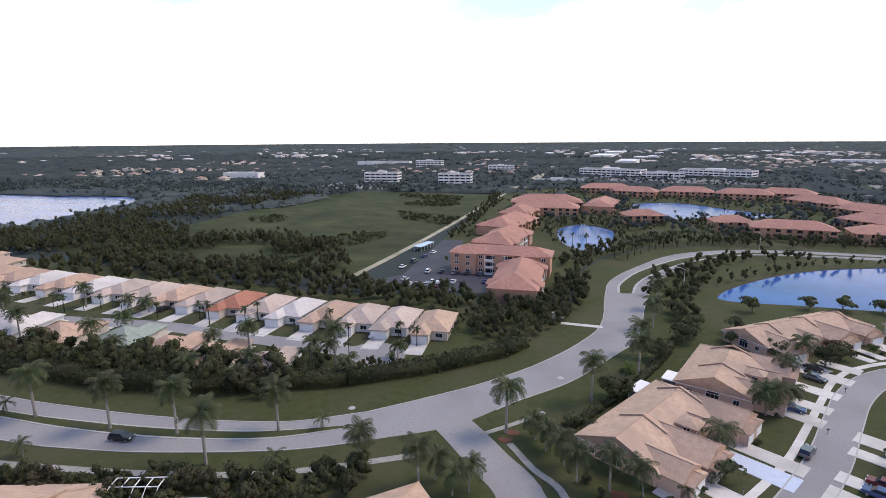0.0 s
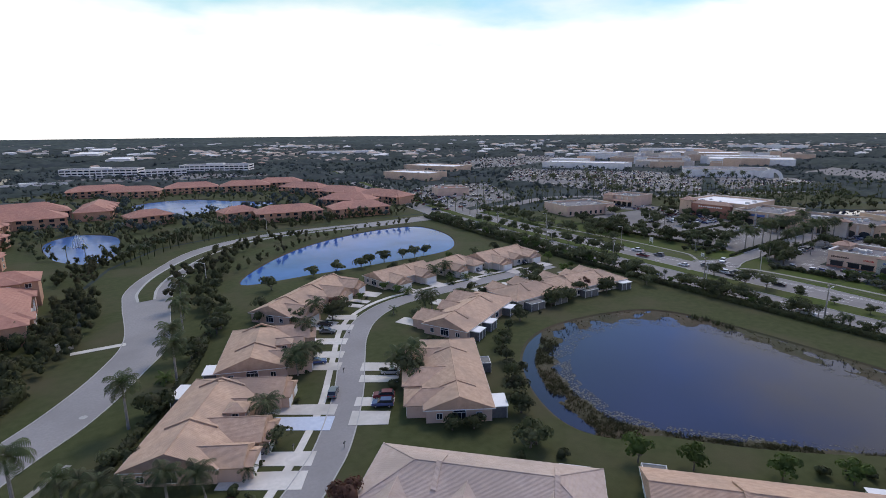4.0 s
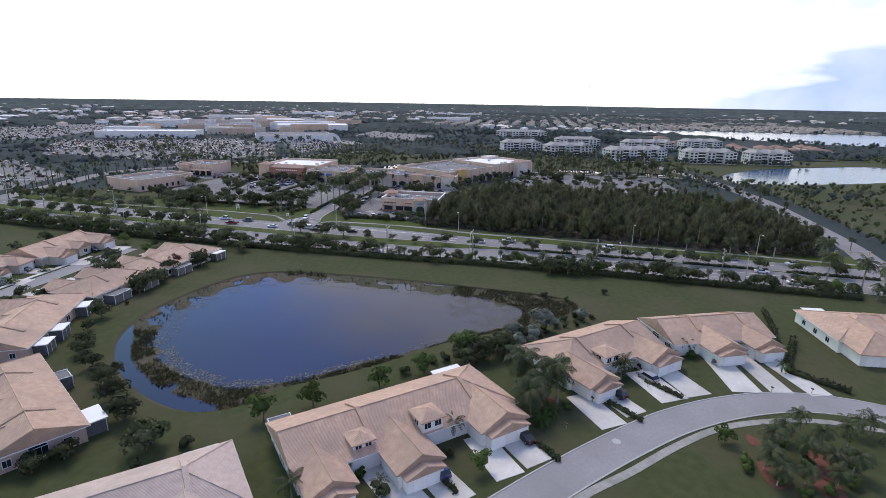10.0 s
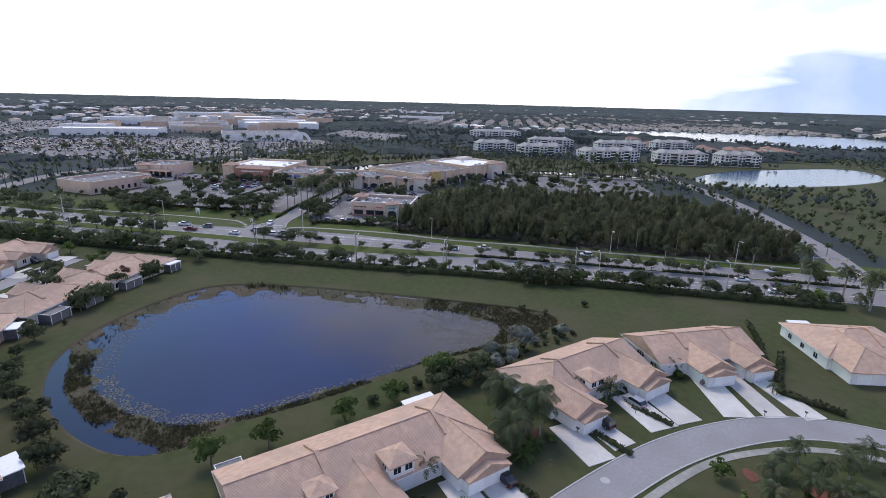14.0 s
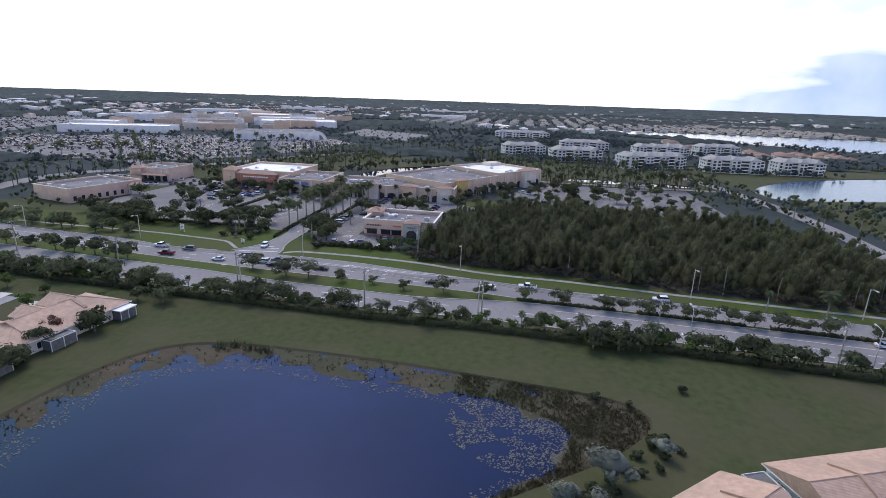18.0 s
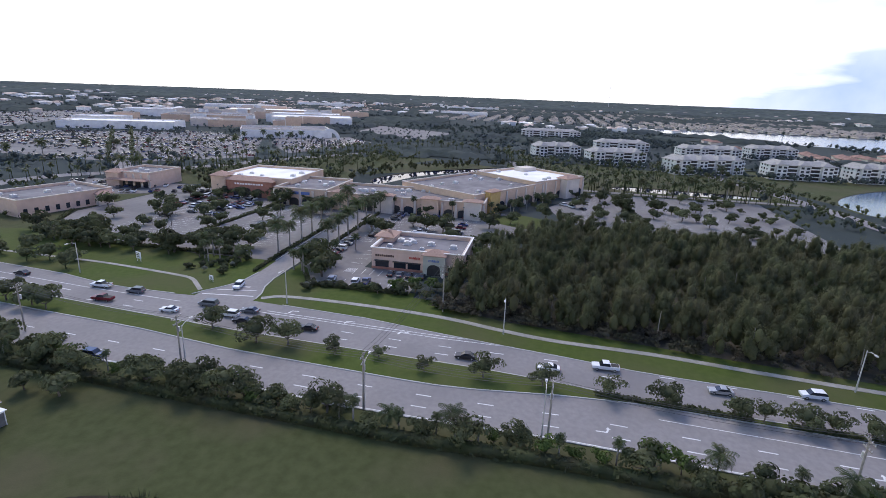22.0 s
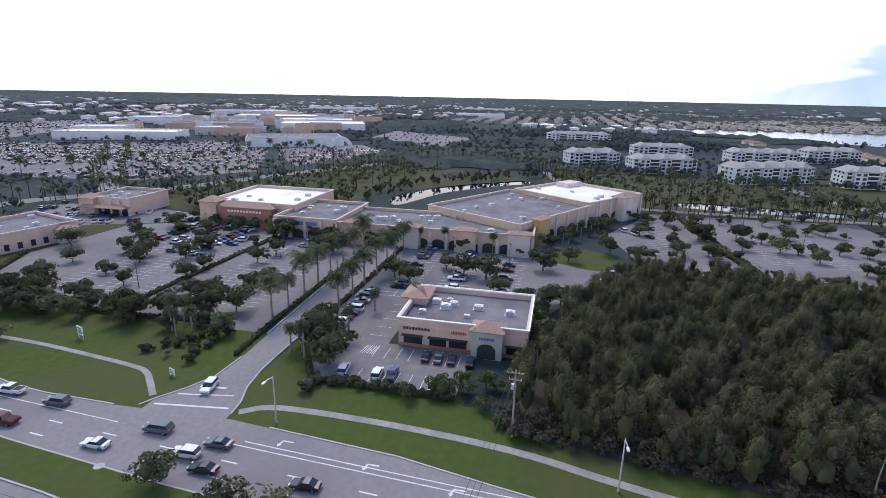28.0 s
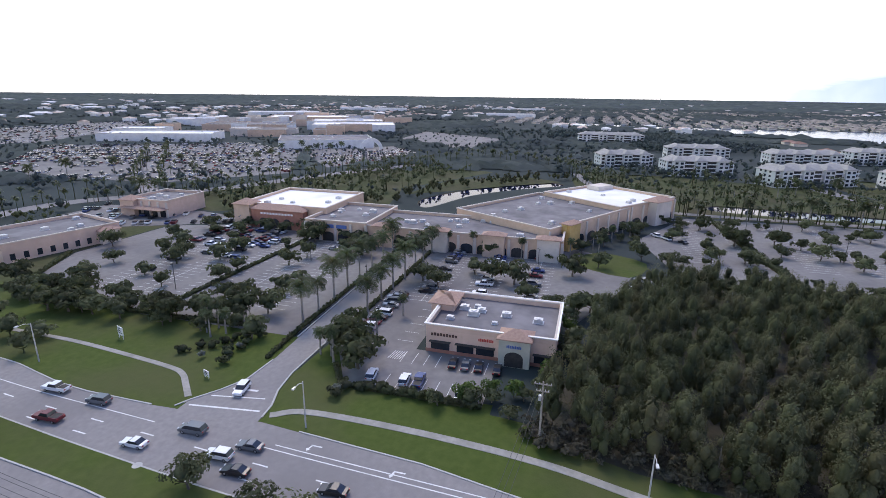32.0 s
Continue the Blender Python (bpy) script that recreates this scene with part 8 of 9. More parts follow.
for x, y in ((858, 26), (632, 20), (604, -32), (577, -99), (575, -169), (716, -50), (692, -132), (735, -205), (580, -226)):
    ring += [(x - 15 + r5.uniform(-7, 3), y + r5.uniform(-36, 36)) for _ in range(26)]
woods("distant_trees", mid_kinds, ring, "garden trees in front of apartment blocks", HAZED_LEAF, lo=0.6, hi=1.2)

# reeds and lily pads of the pond
CHANNEL = closed_curve([(112, 103), (98, 97), (89, 89), (82, 78), (78, 67), (78, 60), (80.5, 58), (82.2, 64), (84, 72), (89, 81), (96, 89.5), (106, 97)])


def marsh():
    r6 = np.random.RandomState(8)
    vs, pads = [], []
    xs_, ys_ = [p[0] for p in POND], [p[1] for p in POND]
    while len(vs) < 16 * 5200:
        x, y = r6.uniform(min(xs_), max(xs_)), r6.uniform(min(ys_), max(ys_))
        if not inside(x, y, POND) or inside(x, y, OPEN_WATER):
            continue
        if inside(x, y, CHANNEL):
            continue
        # thick only along the western and southern margins
        if x > 108 and y > 24 and r6.rand() < 0.93:
            continue
        if noise.noise(Vector((x * 0.22, y * 0.22, 4.0))) < r6.uniform(-0.55, 0.1):
            continue
        # a tuft: leaning blades, wide at the foot
        for b in range(4):
            t, w, h = r6.uniform(0, 6.28), r6.uniform(0.05, 0.13), r6.uniform(0.15, 0.55)
            px, py, lx, ly = x + r6.uniform(-0.3, 0.3), y + r6.uniform(-0.3, 0.3), r6.uniform(-0.4, 0.4), r6.uniform(-0.4, 0.4)
            cx, cy = w * math.cos(t), w * math.sin(t)
            vs += [(px - cx, py - cy, -0.4), (px + cx, py + cy, -0.4), (px + lx + cx * 0.5, py + ly + cy * 0.5, h - 0.4), (px + lx - cx * 0.5, py + ly - cy * 0.5, h - 0.38)]
    tagged(new("reeds", fast_mesh("reeds", vs, np.arange(len(vs)).reshape(-1, 4), [REED])), "brown-green reeds along the pond's margin", "reeds", kind="stuff")
    # a low mat of water plants under the reeds, with ragged gaps
    mat, cells, ids = [], [], {}
    nx, ny, st = 145, 205, 0.6

    def corner(i, j):
        if (i, j) not in ids:
            ids[i, j] = len(mat)
            mat.append((76 + i * st + r6.uniform(-0.2, 0.2), -16 + j * st + r6.uniform(-0.2, 0.2), -0.335))
        return ids[i, j]

    for i in range(nx):
        for j in range(ny):
            x, y = 76 + (i + 0.5) * st, -16 + (j + 0.5) * st
            q = noise.noise(Vector((x * 0.16, y * 0.16, 7.0)))
            if q > (-0.16 if x > 108 and y > 24 else -0.5) and inside(x, y, POND) and not inside(118 + (x - 118) * (1.0 + 0.09 * q), 50 + (y - 50) * (1.0 + 0.09 * q), OPEN_WATER) and not inside(x, y, CHANNEL):
                cells.append((corner(i, j), corner(i + 1, j), corner(i + 1, j + 1), corner(i, j + 1)))
    tagged(new("water_plants", fast_mesh("water_plants", mat, np.array(cells), [MARSH])), "low olive-brown mat of water plants at the pond's margin", "water plants", kind="stuff")
    k = 0
    while k < 5200:
        x, y = r6.uniform(min(xs_), max(xs_)), r6.uniform(min(ys_), max(ys_))
        if not inside(x, y, POND):
            continue
        # pads gather along the reeds and fill the eastern bay
        cx, cy = 118, 50
        near_edge = not inside(cx + (x - cx) * 1.13, cy + (y - cy) * 1.13, OPEN_WATER)
        bay = (x - 141) ** 2 / 180 + (y - 6) ** 2 / 330 < 1
        if inside(x, y, OPEN_WATER) and not (near_edge and noise.noise(Vector((x * 0.3, y * 0.3, 2.0))) > -0.2 and r6.rand() < (0.5 if x < 104 else 0.2)) and not (bay and noise.noise(Vector((x * 0.25, y * 0.25, 1.0))) > -0.15 and r6.rand() < 0.45):
            continue
        if not inside(x, y, OPEN_WATER) and (r6.rand() < 0.975 or inside(x, y, CHANNEL)):
            continue
        r, t = r6.uniform(0.09, 0.23), r6.uniform(0, 1.57)
        pads += [(x + r * math.cos(t + q * 1.571), y + r * math.sin(t + q * 1.571), -0.325 + 0.02 * r6.rand()) for q in range(4)]
        k += 1
    tagged(new("lily_pads", fast_mesh("lily_pads", pads, np.arange(len(pads)).reshape(-1, 4), [PAD])), "pale lily pads floating along the pond's edge", "water lilies", kind="stuff")


marsh()
g = Geo()
for k, (x, y) in enumerate(((158.5, 73), (159, 77), (157.5, 80), (158, 69))):
    for j in range(40):
        a = rng.uniform(0, 6.28)
        r = rng.uniform(0, 1.6)
        g.add([(x + r * math.cos(a) - 0.2, y + r * math.sin(a), -0.4), (x + r * math.cos(a) + 0.2, y + r * math.sin(a), -0.4), (x + r * 1.6 * math.cos(a), y + r * 1.6 * math.sin(a), rng.uniform(0.4, 1.8))], [(0, 1, 2)])
solo("water_plants", g, LEAF_DARK, "tall dark water plants standing in the pond", "water plants", kind="stuff")


# a fountain in the apartments' pond: a ring of falling jets on a float
SPRAY = surface("water_spray", (0.72, 0.76, 0.80), (0.82, 0.86, 0.90), 2.0, rough=0.4, thin=0.5)
ft = thing("fountain", "white water jets rising from the blue pond", "fountain", 7, 335, 0, z=-0.35)
part("float", Geo().tube([(0, 0, -0.1), (0, 0, 0.15)], [0.9, 0.7], 10), WIRE, ft)
for k in range(12):
    a = k * math.pi / 6
    rr, hh = (1.6, 6.5) if k % 2 else (2.6, 4.8)
    part("water_jet", Geo().tube([(0.2 * math.cos(a), 0.2 * math.sin(a), 0.15), (rr * 0.3 * math.cos(a), rr * 0.3 * math.sin(a), hh * 0.75), (rr * 0.6 * math.cos(a), rr * 0.6 * math.sin(a), hh), (rr * 0.9 * math.cos(a), rr * 0.9 * math.sin(a), hh * 0.7), (rr * math.cos(a), rr * math.sin(a), 0.02)], [0.08, 0.12, 0.2, 0.22, 0.28], 5), SPRAY, ft)


# ---- vehicles ----
def paint_material(name, c, rough=0.3, metal=0.0):
    return surface(name, c, tuple(min(1, v * 1.08) for v in c), 1.0, rough=rough, metal=metal)


CARS = {"white": paint_material("white_car_paint", (0.70, 0.70, 0.70)), "silver": paint_material("silver_car_paint", (0.38, 0.39, 0.40), 0.35, 0.5), "grey": paint_material("grey_car_paint", (0.12, 0.13, 0.14)), "black": paint_material("black_car_paint", (0.015, 0.015, 0.018)), "blue": paint_material("blue_car_paint", (0.03, 0.055, 0.16)), "red": paint_material("dark_red_car_paint", (0.14, 0.012, 0.02))}
PROFILES = {  # body outline and cabin outline along the car, metres
    "sedan": ([(-2.3, 0.35), (2.3, 0.35), (2.35, 0.62), (2.2, 0.80), (1.0, 0.95), (-1.5, 0.98), (-2.25, 0.92), (-2.35, 0.6)], [(1.05, 0.92), (0.25, 1.42), (-0.95, 1.44), (-1.75, 0.95)], 1.8),
    "suv": ([(-2.3, 0.42), (2.3, 0.42), (2.38, 0.75), (2.25, 1.0), (1.1, 1.12), (-2.2, 1.14), (-2.36, 1.05), (-2.36, 0.6)], [(1.2, 1.08), (0.45, 1.72), (-1.9, 1.74), (-2.28, 1.1)], 1.9),
    "van": ([(-2.5, 0.4), (2.5, 0.4), (2.55, 0.8), (2.2, 1.0), (1.6, 1.12), (-2.4, 1.14), (-2.55, 1.0), (-2.55, 0.6)], [(1.8, 1.08), (0.9, 1.78), (-2.1, 1.8), (-2.48, 1.1)], 1.95),
    "pickup": ([(-2.8, 0.5), (2.8, 0.5), (2.88, 0.85), (2.75, 1.1), (1.4, 1.18), (-2.78, 1.2), (-2.86, 1.1), (-2.86, 0.7)], [(1.35, 1.14), (0.75, 1.82), (-0.75, 1.84), (-1.0, 1.16)], 1.95)}
CAR_MESH = {}


def extruded(profile, w, taper=0.0):
    """An outline along x, drawn out across y, narrower where it is high."""
    g = Geo()
    n = len(profile)
    zs = [p[1] for p in profile]
    z0, z1 = min(zs), max(zs)
    v = []
    for s in (-1, 1):
        for x, z in profile:
            k = 1 - taper * (z - z0) / max(z1 - z0, 0.01)
            v.append((x, s * w / 2 * k, z))
    g.add(v, [tuple(range(n - 1, -1, -1)), tuple(range(n, 2 * n))] + [(i, (i + 1) % n, n + (i + 1) % n, n + i) for i in range(n)])
    return g


def car(x, y, deg, kind, colour, z=0.07, group="parked cars", detail=True):
    t = thing("pickup_truck" if kind == "pickup" else "car", f"{colour} {'pickup truck' if kind == 'pickup' else kind} on the {'avenue' if group != 'parked cars' else 'paved ground'}", "car", x, y, deg, group, z)
    body, cabin, w = PROFILES[kind]
    key = (kind, colour)
    if key not in CAR_MESH:
        b = extruded(body, w, 0.06)
        r = [(px, pz) for px, pz in cabin]
        roof = extruded([(r[1][0] + 0.02, r[1][1] - 0.03), (r[1][0] - 0.1, r[1][1] + 0.05), (r[2][0] + 0.1, r[2][1] + 0.05), (r[2][0] - 0.02, r[2][1] - 0.03)], w * 0.86)
        if kind == "pickup":
            bed = extruded([(-1.1, 1.19), (-2.7, 1.21), (-2.7, 1.23), (-1.1, 1.21)], w * 0.8)
        else:
            bed = None
        CAR_MESH[key] = (b.mesh("body", CARS[colour]), roof.mesh("roof", CARS[colour]), bed.mesh("bed", DARK) if bed else None)
    if kind not in CAR_MESH:
        wheel = Geo().tube([(0, -0.11, 0), (0, 0.11, 0)], [0.34, 0.34], 12)
        rim_ = Geo().tube([(0, -0.125, 0), (0, 0.125, 0)], [0.2, 0.2], 8)
        ln = max(p[0] for p in body)
        hi = max(p[1] for p in body) - 0.32
        CAR_MESH[kind] = (extruded(cabin, w * 0.94, 0.14).mesh("cabin_glass", GLASS), wheel.mesh("wheel", TYRE), rim_.mesh("rim", RIM), Geo().box(ln - 0.12, -0.22, hi, ln + 0.05, 0.22, hi + 0.16).mesh("headlight", LAMP_CLEAR), Geo().box(-ln - 0.05, -0.16, hi, -ln + 0.12, 0.16, hi + 0.2).mesh("tail_light", LAMP_RED))
    b, roof, bed = CAR_MESH[key]
    win, wh, rm, hd, tl = CAR_MESH[kind]
    part("body", b, None, t)
    part("cabin_glass", win, None, t, "dark tinted cabin glass")
    part("roof", roof, None, t)
    if bed:
        part("bed", bed, None, t)
    ax = max(p[0] for p in body) * 0.62
    for sx in (-1, 1):
        for sy in (-1, 1):
            o = part("wheel", wh, None, t)
            o.location = (sx * ax, sy * (w / 2 - 0.1), 0.34)
            if detail:
                part("rim", rm, None, o)
    if detail:
        for sy in (-1, 1):
            part("headlight", hd, None, t).location = (0, sy * w * 0.34, 0)
            part("tail_light", tl, None, t).location = (0, sy * w * 0.36, 0)
    return t


AV = "cars on the avenue"
for x, y, d, k, c in ((226, 146, 93, "pickup", "white"), (225, 134, 93, "suv", "grey"), (218, 138, 92, "pickup", "red"), (216.5, 117, 92, "sedan", "white"), (222.5, 110, 92, "van", "grey"), (218, 101, 92, "suv", "white"), (221.5, 97.5, 92, "sedan", "grey"), (215.5, 96, 92, "sedan", "black"), (216, 79, 92, "sedan", "black"), (236.5, 110, 190, "suv", "white"),
                      (212, 40, 91, "sedan", "black"), (211.5, 22, 91, "sedan", "white"), (215, 10, 91, "pickup", "white"), (211, -12, 91, "sedan", "silver"), (214, -30, 91, "suv", "white"), (196, 130, -88, "sedan", "black"), (192, 116, -88, "suv", "blue"), (188, 60, -90, "pickup", "white"), (193, 150, -87, "suv", "black"), (184, -79, -94, "suv", "silver"), (183, -86, -94, "sedan", "white"), (190, -90, -94, "sedan", "blue"), (209, -75, 88, "sedan", "silver"), (194, -80, -94, "sedan", "white"), (206, -95, 87, "suv", "white"), (228, 175, 85, "sedan", "black"), (224, 190, 84, "suv", "grey"), (-86, 77.5, 6, "suv", "black")):
    car(x, y, d, k, c, 0.07, AV)
for x, y, d, k, c in ((70, 13, 41, "suv", "blue"), (81.5, 0, 41, "sedan", "black"), (99.5, -18, 41, "suv", "black"), (107.5, -25.5, 36, "suv", "silver"), (120, -42, 12, "sedan", "grey"), (45, 103, 55, "suv", "grey"), (53.5, 95, 145, "suv", "red"), (51.5, 92, 145, "suv", "blue"), (24, 91.5, -30, "suv", "silver"), (61, 104.5, 145, "sedan", "silver"), (49, 121, -25, "sedan", "blue"), (62, 145, -50, "sedan", "black"), (60, 139, -40, "sedan", "grey"), (113, 166, -80, "sedan", "black"), (140, 166, -80, "suv", "grey"), (165, 163, -90, "suv", "black"), (150, 162, -85, "sedan", "grey"),
                      (-71, 144, 85, "sedan", "white"), (-68.5, 143.5, 85, "sedan", "red"), (-57, 142, 85, "sedan", "white"), (-139, 149, 90, "suv", "black"), (-106, 147, 90, "sedan", "silver"), (-68, 207, 80, "sedan", "white"), (-55, 204, 15, "pickup", "white"), (-47, 207, 90, "sedan", "white"), (-34, 210, 90, "sedan", "blue"), (-44, 222, 90, "sedan", "black"), (-50, 222, 90, "sedan", "silver"), (-38, 222, 90, "suv", "grey")):
    car(x, y, d, k, c, 0.1 if x > 20 and y < 170 else 0.07)
for x, y, d, k, c in ((-64, 200, 90, "sedan", "white"), (-60.5, 200, 90, "suv", "black"), (-57, 200.5, 90, "sedan", "silver"), (-52, 200, 90, "sedan", "red"), (-76, 228, 80, "sedan", "white"), (-74, 240, 80, "suv", "grey"), (-72, 252, 80, "sedan", "blue"), (-70, 262, 80, "sedan", "white"), (-62, 222, 90, "suv", "white"), (-56, 222.5, 90, "sedan", "black")):
    car(x, y, d, k, c, detail=False)
# plaza car park
for x, y, d, k, c in ((249.5, 87, 8, "suv", "white"), (249.5, 79.5, 5, "suv", "white"), (250, 76.5, 5, "pickup", "blue"), (259.5, 71.5, 4, "sedan", "black"), (259.5, 68.6, 4, "sedan", "grey"), (259.5, 65.6, 4, "sedan", "black"), (259.5, 61.5, 4, "sedan", "black"), (247.5, 67, 4, "sedan", "white")):
    car(x, y, d, k, c)
rc = random.Random(12)
COL = ["white", "silver", "grey", "black", "blue", "red", "white", "black"]
for i in range(11):
    car(266 + i * 3.0, 97.5 + rc.uniform(-0.4, 0.4), 90 + rc.uniform(-3, 3), rc.choice(["sedan", "suv", "van", "sedan"]), rc.choice(COL))
for r, (x0, x1, yq) in enumerate(((280, 346, 139), (280, 346, 126), (300, 350, 166), (296, 350, 172), (300, 352, 181), (290, 350, 187), (310, 352, 197), (298, 348, 91), (298, 348, 75), (300, 350, 60))):
    x = x0
    fill = (0.12, 0.06, 0.25, 0.5, 0.7, 0.65, 0.6, 0.55, 0.5, 0.4)[r]
    while x < x1:
        if rc.random() < fill * (0.35 + 0.9 * (x - x0) / (x1 - x0)):
            car(x, yq + rc.uniform(-0.3, 0.3), 90 + rc.choice([0, 180]) + rc.uniform(-3, 3), rc.choice(["sedan", "sedan", "suv", "van", "pickup"]), rc.choice(COL), detail=False)
        x += 2.8
for x, y, d, k, c in ((390, 12, 30, "van", "white"), (394, 16, 30, "suv", "white"), (386, 6, 30, "sedan", "black"), (330, 26, 60, "pickup", "silver"), (322, 30, 60, "sedan", "white"), (316, 30, 60, "suv", "black"), (380, -4, 40, "sedan", "grey")):
    car(x, y, d, k, c, detail=False)


def far_cars(lots, n):
    """Rows of parked cars too far off to pick apart."""
    r7 = random.Random(3)
    mats = [CARS[c] for c in ("white", "silver", "grey", "black", "blue", "red")] + [GLASS]
    g = Geo()
    for lot, count in zip(lots, n):
        # double rows of bays with an aisle between, along the grid of the mall
        cx, cy = sum(p[0] for p in lot) / len(lot), sum(p[1] for p in lot) / len(lot)
        ca, sa = math.cos(radians(24)), math.sin(radians(24))
        spots = []
        for i in range(-12, 13):
            for e in (-2.6, 2.6):
                for j in range(-60, 61):
                    px, py = cx + ca * (i * 17 + e) - sa * j * 2.8, cy + sa * (i * 17 + e) + ca * j * 2.8
                    if inside(px, py, lot) and noise.noise(Vector((px * 0.012, py * 0.012, 6.0))) > r7.uniform(-0.5, 0.35):
                        spots.append((px, py))
        r7.shuffle(spots)
        for x, y in spots[:count]:
            s, h = r7.choice((0, 0, 1, 2, 3, 3, 4, 5)), r7.uniform(0.0, 0.3)
            g.turned_box(x, y, 0.4, 0.95 + h, 4.5, 1.85, 24, s)
            g.turned_box(x, y, 0.95 + h, 1.45 + h, 2.3, 1.6, 24, 6)
    tagged(new("parked_cars", g.mesh("parked_cars", mats)), "rows of parked cars in the distant lots", "cars", kind="stuff")


far_cars([LOTS[5], LOTS[6], LOTS[7], LOTS[4], LOTS[9], [(-320, 600), (-90, 600), (-60, 660), (-60, 720), (-320, 720)], [(0, 760), (260, 740), (300, 840), (0, 850)]], (900, 300, 160, 40, 300, 260, 160))


# ---- street furniture ----
def lamp_post(x, y, deg, h=9.5, arm=2.6, label="pale concrete street lamp with a single arm"):
    t = thing("street_lamp", label, "street lamp", x, y, deg, "avenue lamps")
    part("pole", Geo().tube([(0, 0, -0.1), (0, 0, h * 0.5), (0, 0, h)], [0.17, 0.13, 0.09], 7), POLE, t)
    part("arm", Geo().tube([(0, 0, h - 0.3), (arm * 0.5, 0, h + 0.25), (arm, 0, h + 0.3)], [0.07, 0.06, 0.05], 5), METAL, t)
    part("lamp_head", Geo().box(arm - 0.1, -0.2, h + 0.2, arm + 0.8, 0.2, h + 0.42), METAL, t)


for x, y, d in ((234, 161, 180), (229.6, 91.5, 180), (226.5, 33, 180), (219, -40, 180), (236, 215, 180), (213, -85, 180), (188.5, 55, 0), (193, 95, 0), (187, 23, 0), (184, -30, 0), (181, -70, 0), (196, 175, 0), (203, 235, 0), (240, 285, 180), (43, 212, 150), (96, 301, 90)):
    lamp_post(x, y, d)
for x, y in ((296, 108.5), (318, 140), (280, 165), (330, 60), (400, -20), (376, -48), (420, -40), (340, 185)):
    t = thing("lot_lamp", "dark twin-headed car park lamp", "street lamp", x, y, 20, "car park lamps")
    part("pole", Geo().tube([(0, 0, 0), (0, 0, 8.5)], [0.12, 0.08], 6), WIRE, t)
    for s in (-1, 1):
        part("lamp_head", Geo().box(s * 0.2 - 0.1, -0.25, 8.4, s * 1.1 + 0.1, 0.25, 8.6), WIRE, t)


def power_pole(x, y, deg, h=13):
    t = thing("power_pole", "weathered utility pole with cross arms and insulators", "utility pole", x, y, deg, "utility poles")
    part("pole", Geo().tube([(0, 0, -0.1), (0, 0, h)], [0.21, 0.14], 7), WOOD_POLE, t)
    for z, w in ((h - 0.6, 1.5), (h - 1.9, 1.1)):
        c = part("cross_arm", Geo().box(-w, -0.08, z, w, 0.08, z + 0.16), WOOD_POLE, t)
        for s in (-0.9, -0.4, 0.4, 0.9):
            part("insulator", Geo().tube([(s * w, 0, z + 0.16), (s * w, 0, z + 0.45)], [0.07, 0.05], 6), METAL, c)
    part("transformer", Geo().tube([(0.4, 0, h - 3.6), (0.4, 0, h - 2.6)], [0.28, 0.28], 8), METAL, t)


PP = [(236, 50), (188, 55), (187, 22), (183, -22), (180, -62), (193, 96), (198, 140), (207, 188), (212, 232)]
for i, (x, y) in enumerate(PP):
    power_pole(x, y, 90 if i == 0 else 0, 13 if i == 0 else 11.5)
wires = Geo()


def wire(a, b, sag):
    pts = [tuple(np.array(a) * (1 - u) + np.array(b) * u - np.array((0, 0, 4 * sag * u * (1 - u)))) for u in [k / 8 for k in range(9)]]
    wires.tube(pts, [0.035] * 9, 3)


line = sorted(PP[1:], key=lambda p: p[1])
for (a, b), (c, d) in zip(line, line[1:]):
    for o in (-1.2, -0.4, 0.6, 1.2):
        wire((a + o, b, 11.2), (c + o, d, 11.2), 0.9)
for o in (-0.8, 0.0, 0.8):
    wire((236, 50 + o, 12.6), (188, 55 + o, 11.2), 1.0)
solo("power_lines", wires, WIRE, "thin dark overhead cables", "cable", kind="stuff")
for x, y in ((235, 52), (237, 51)):
    g = Geo().tube([(236, 50, 11), (x, y - 6, 0)], [0.03, 0.03], 3)
    solo("guy_wire", g, WIRE, "steel guy wire of the utility pole", "cable")


def board_sign(x, y, deg, w, h, z0, label):
    t = thing("sign", label, "sign", x, y, deg)
    for s in (-1, 1):
        part("post", Geo().box(s * w * 0.4 - 0.06, -0.06, 0, s * w * 0.4 + 0.06, 0.06, z0 + h), WHITE, t)
    bd = part("board", Geo().box(-w / 2, -0.08, z0, w / 2, 0.08, z0 + h), WHITE, t)
    for k in range(3):
        bars = Geo().box(-w * 0.36, -0.11, z0 + h * (0.22 + 0.26 * k), w * (0.36 - 0.1 * k), -0.08, z0 + h * (0.33 + 0.26 * k))
        part("lettering", bars, DARK, bd, "dark bar of lettering")


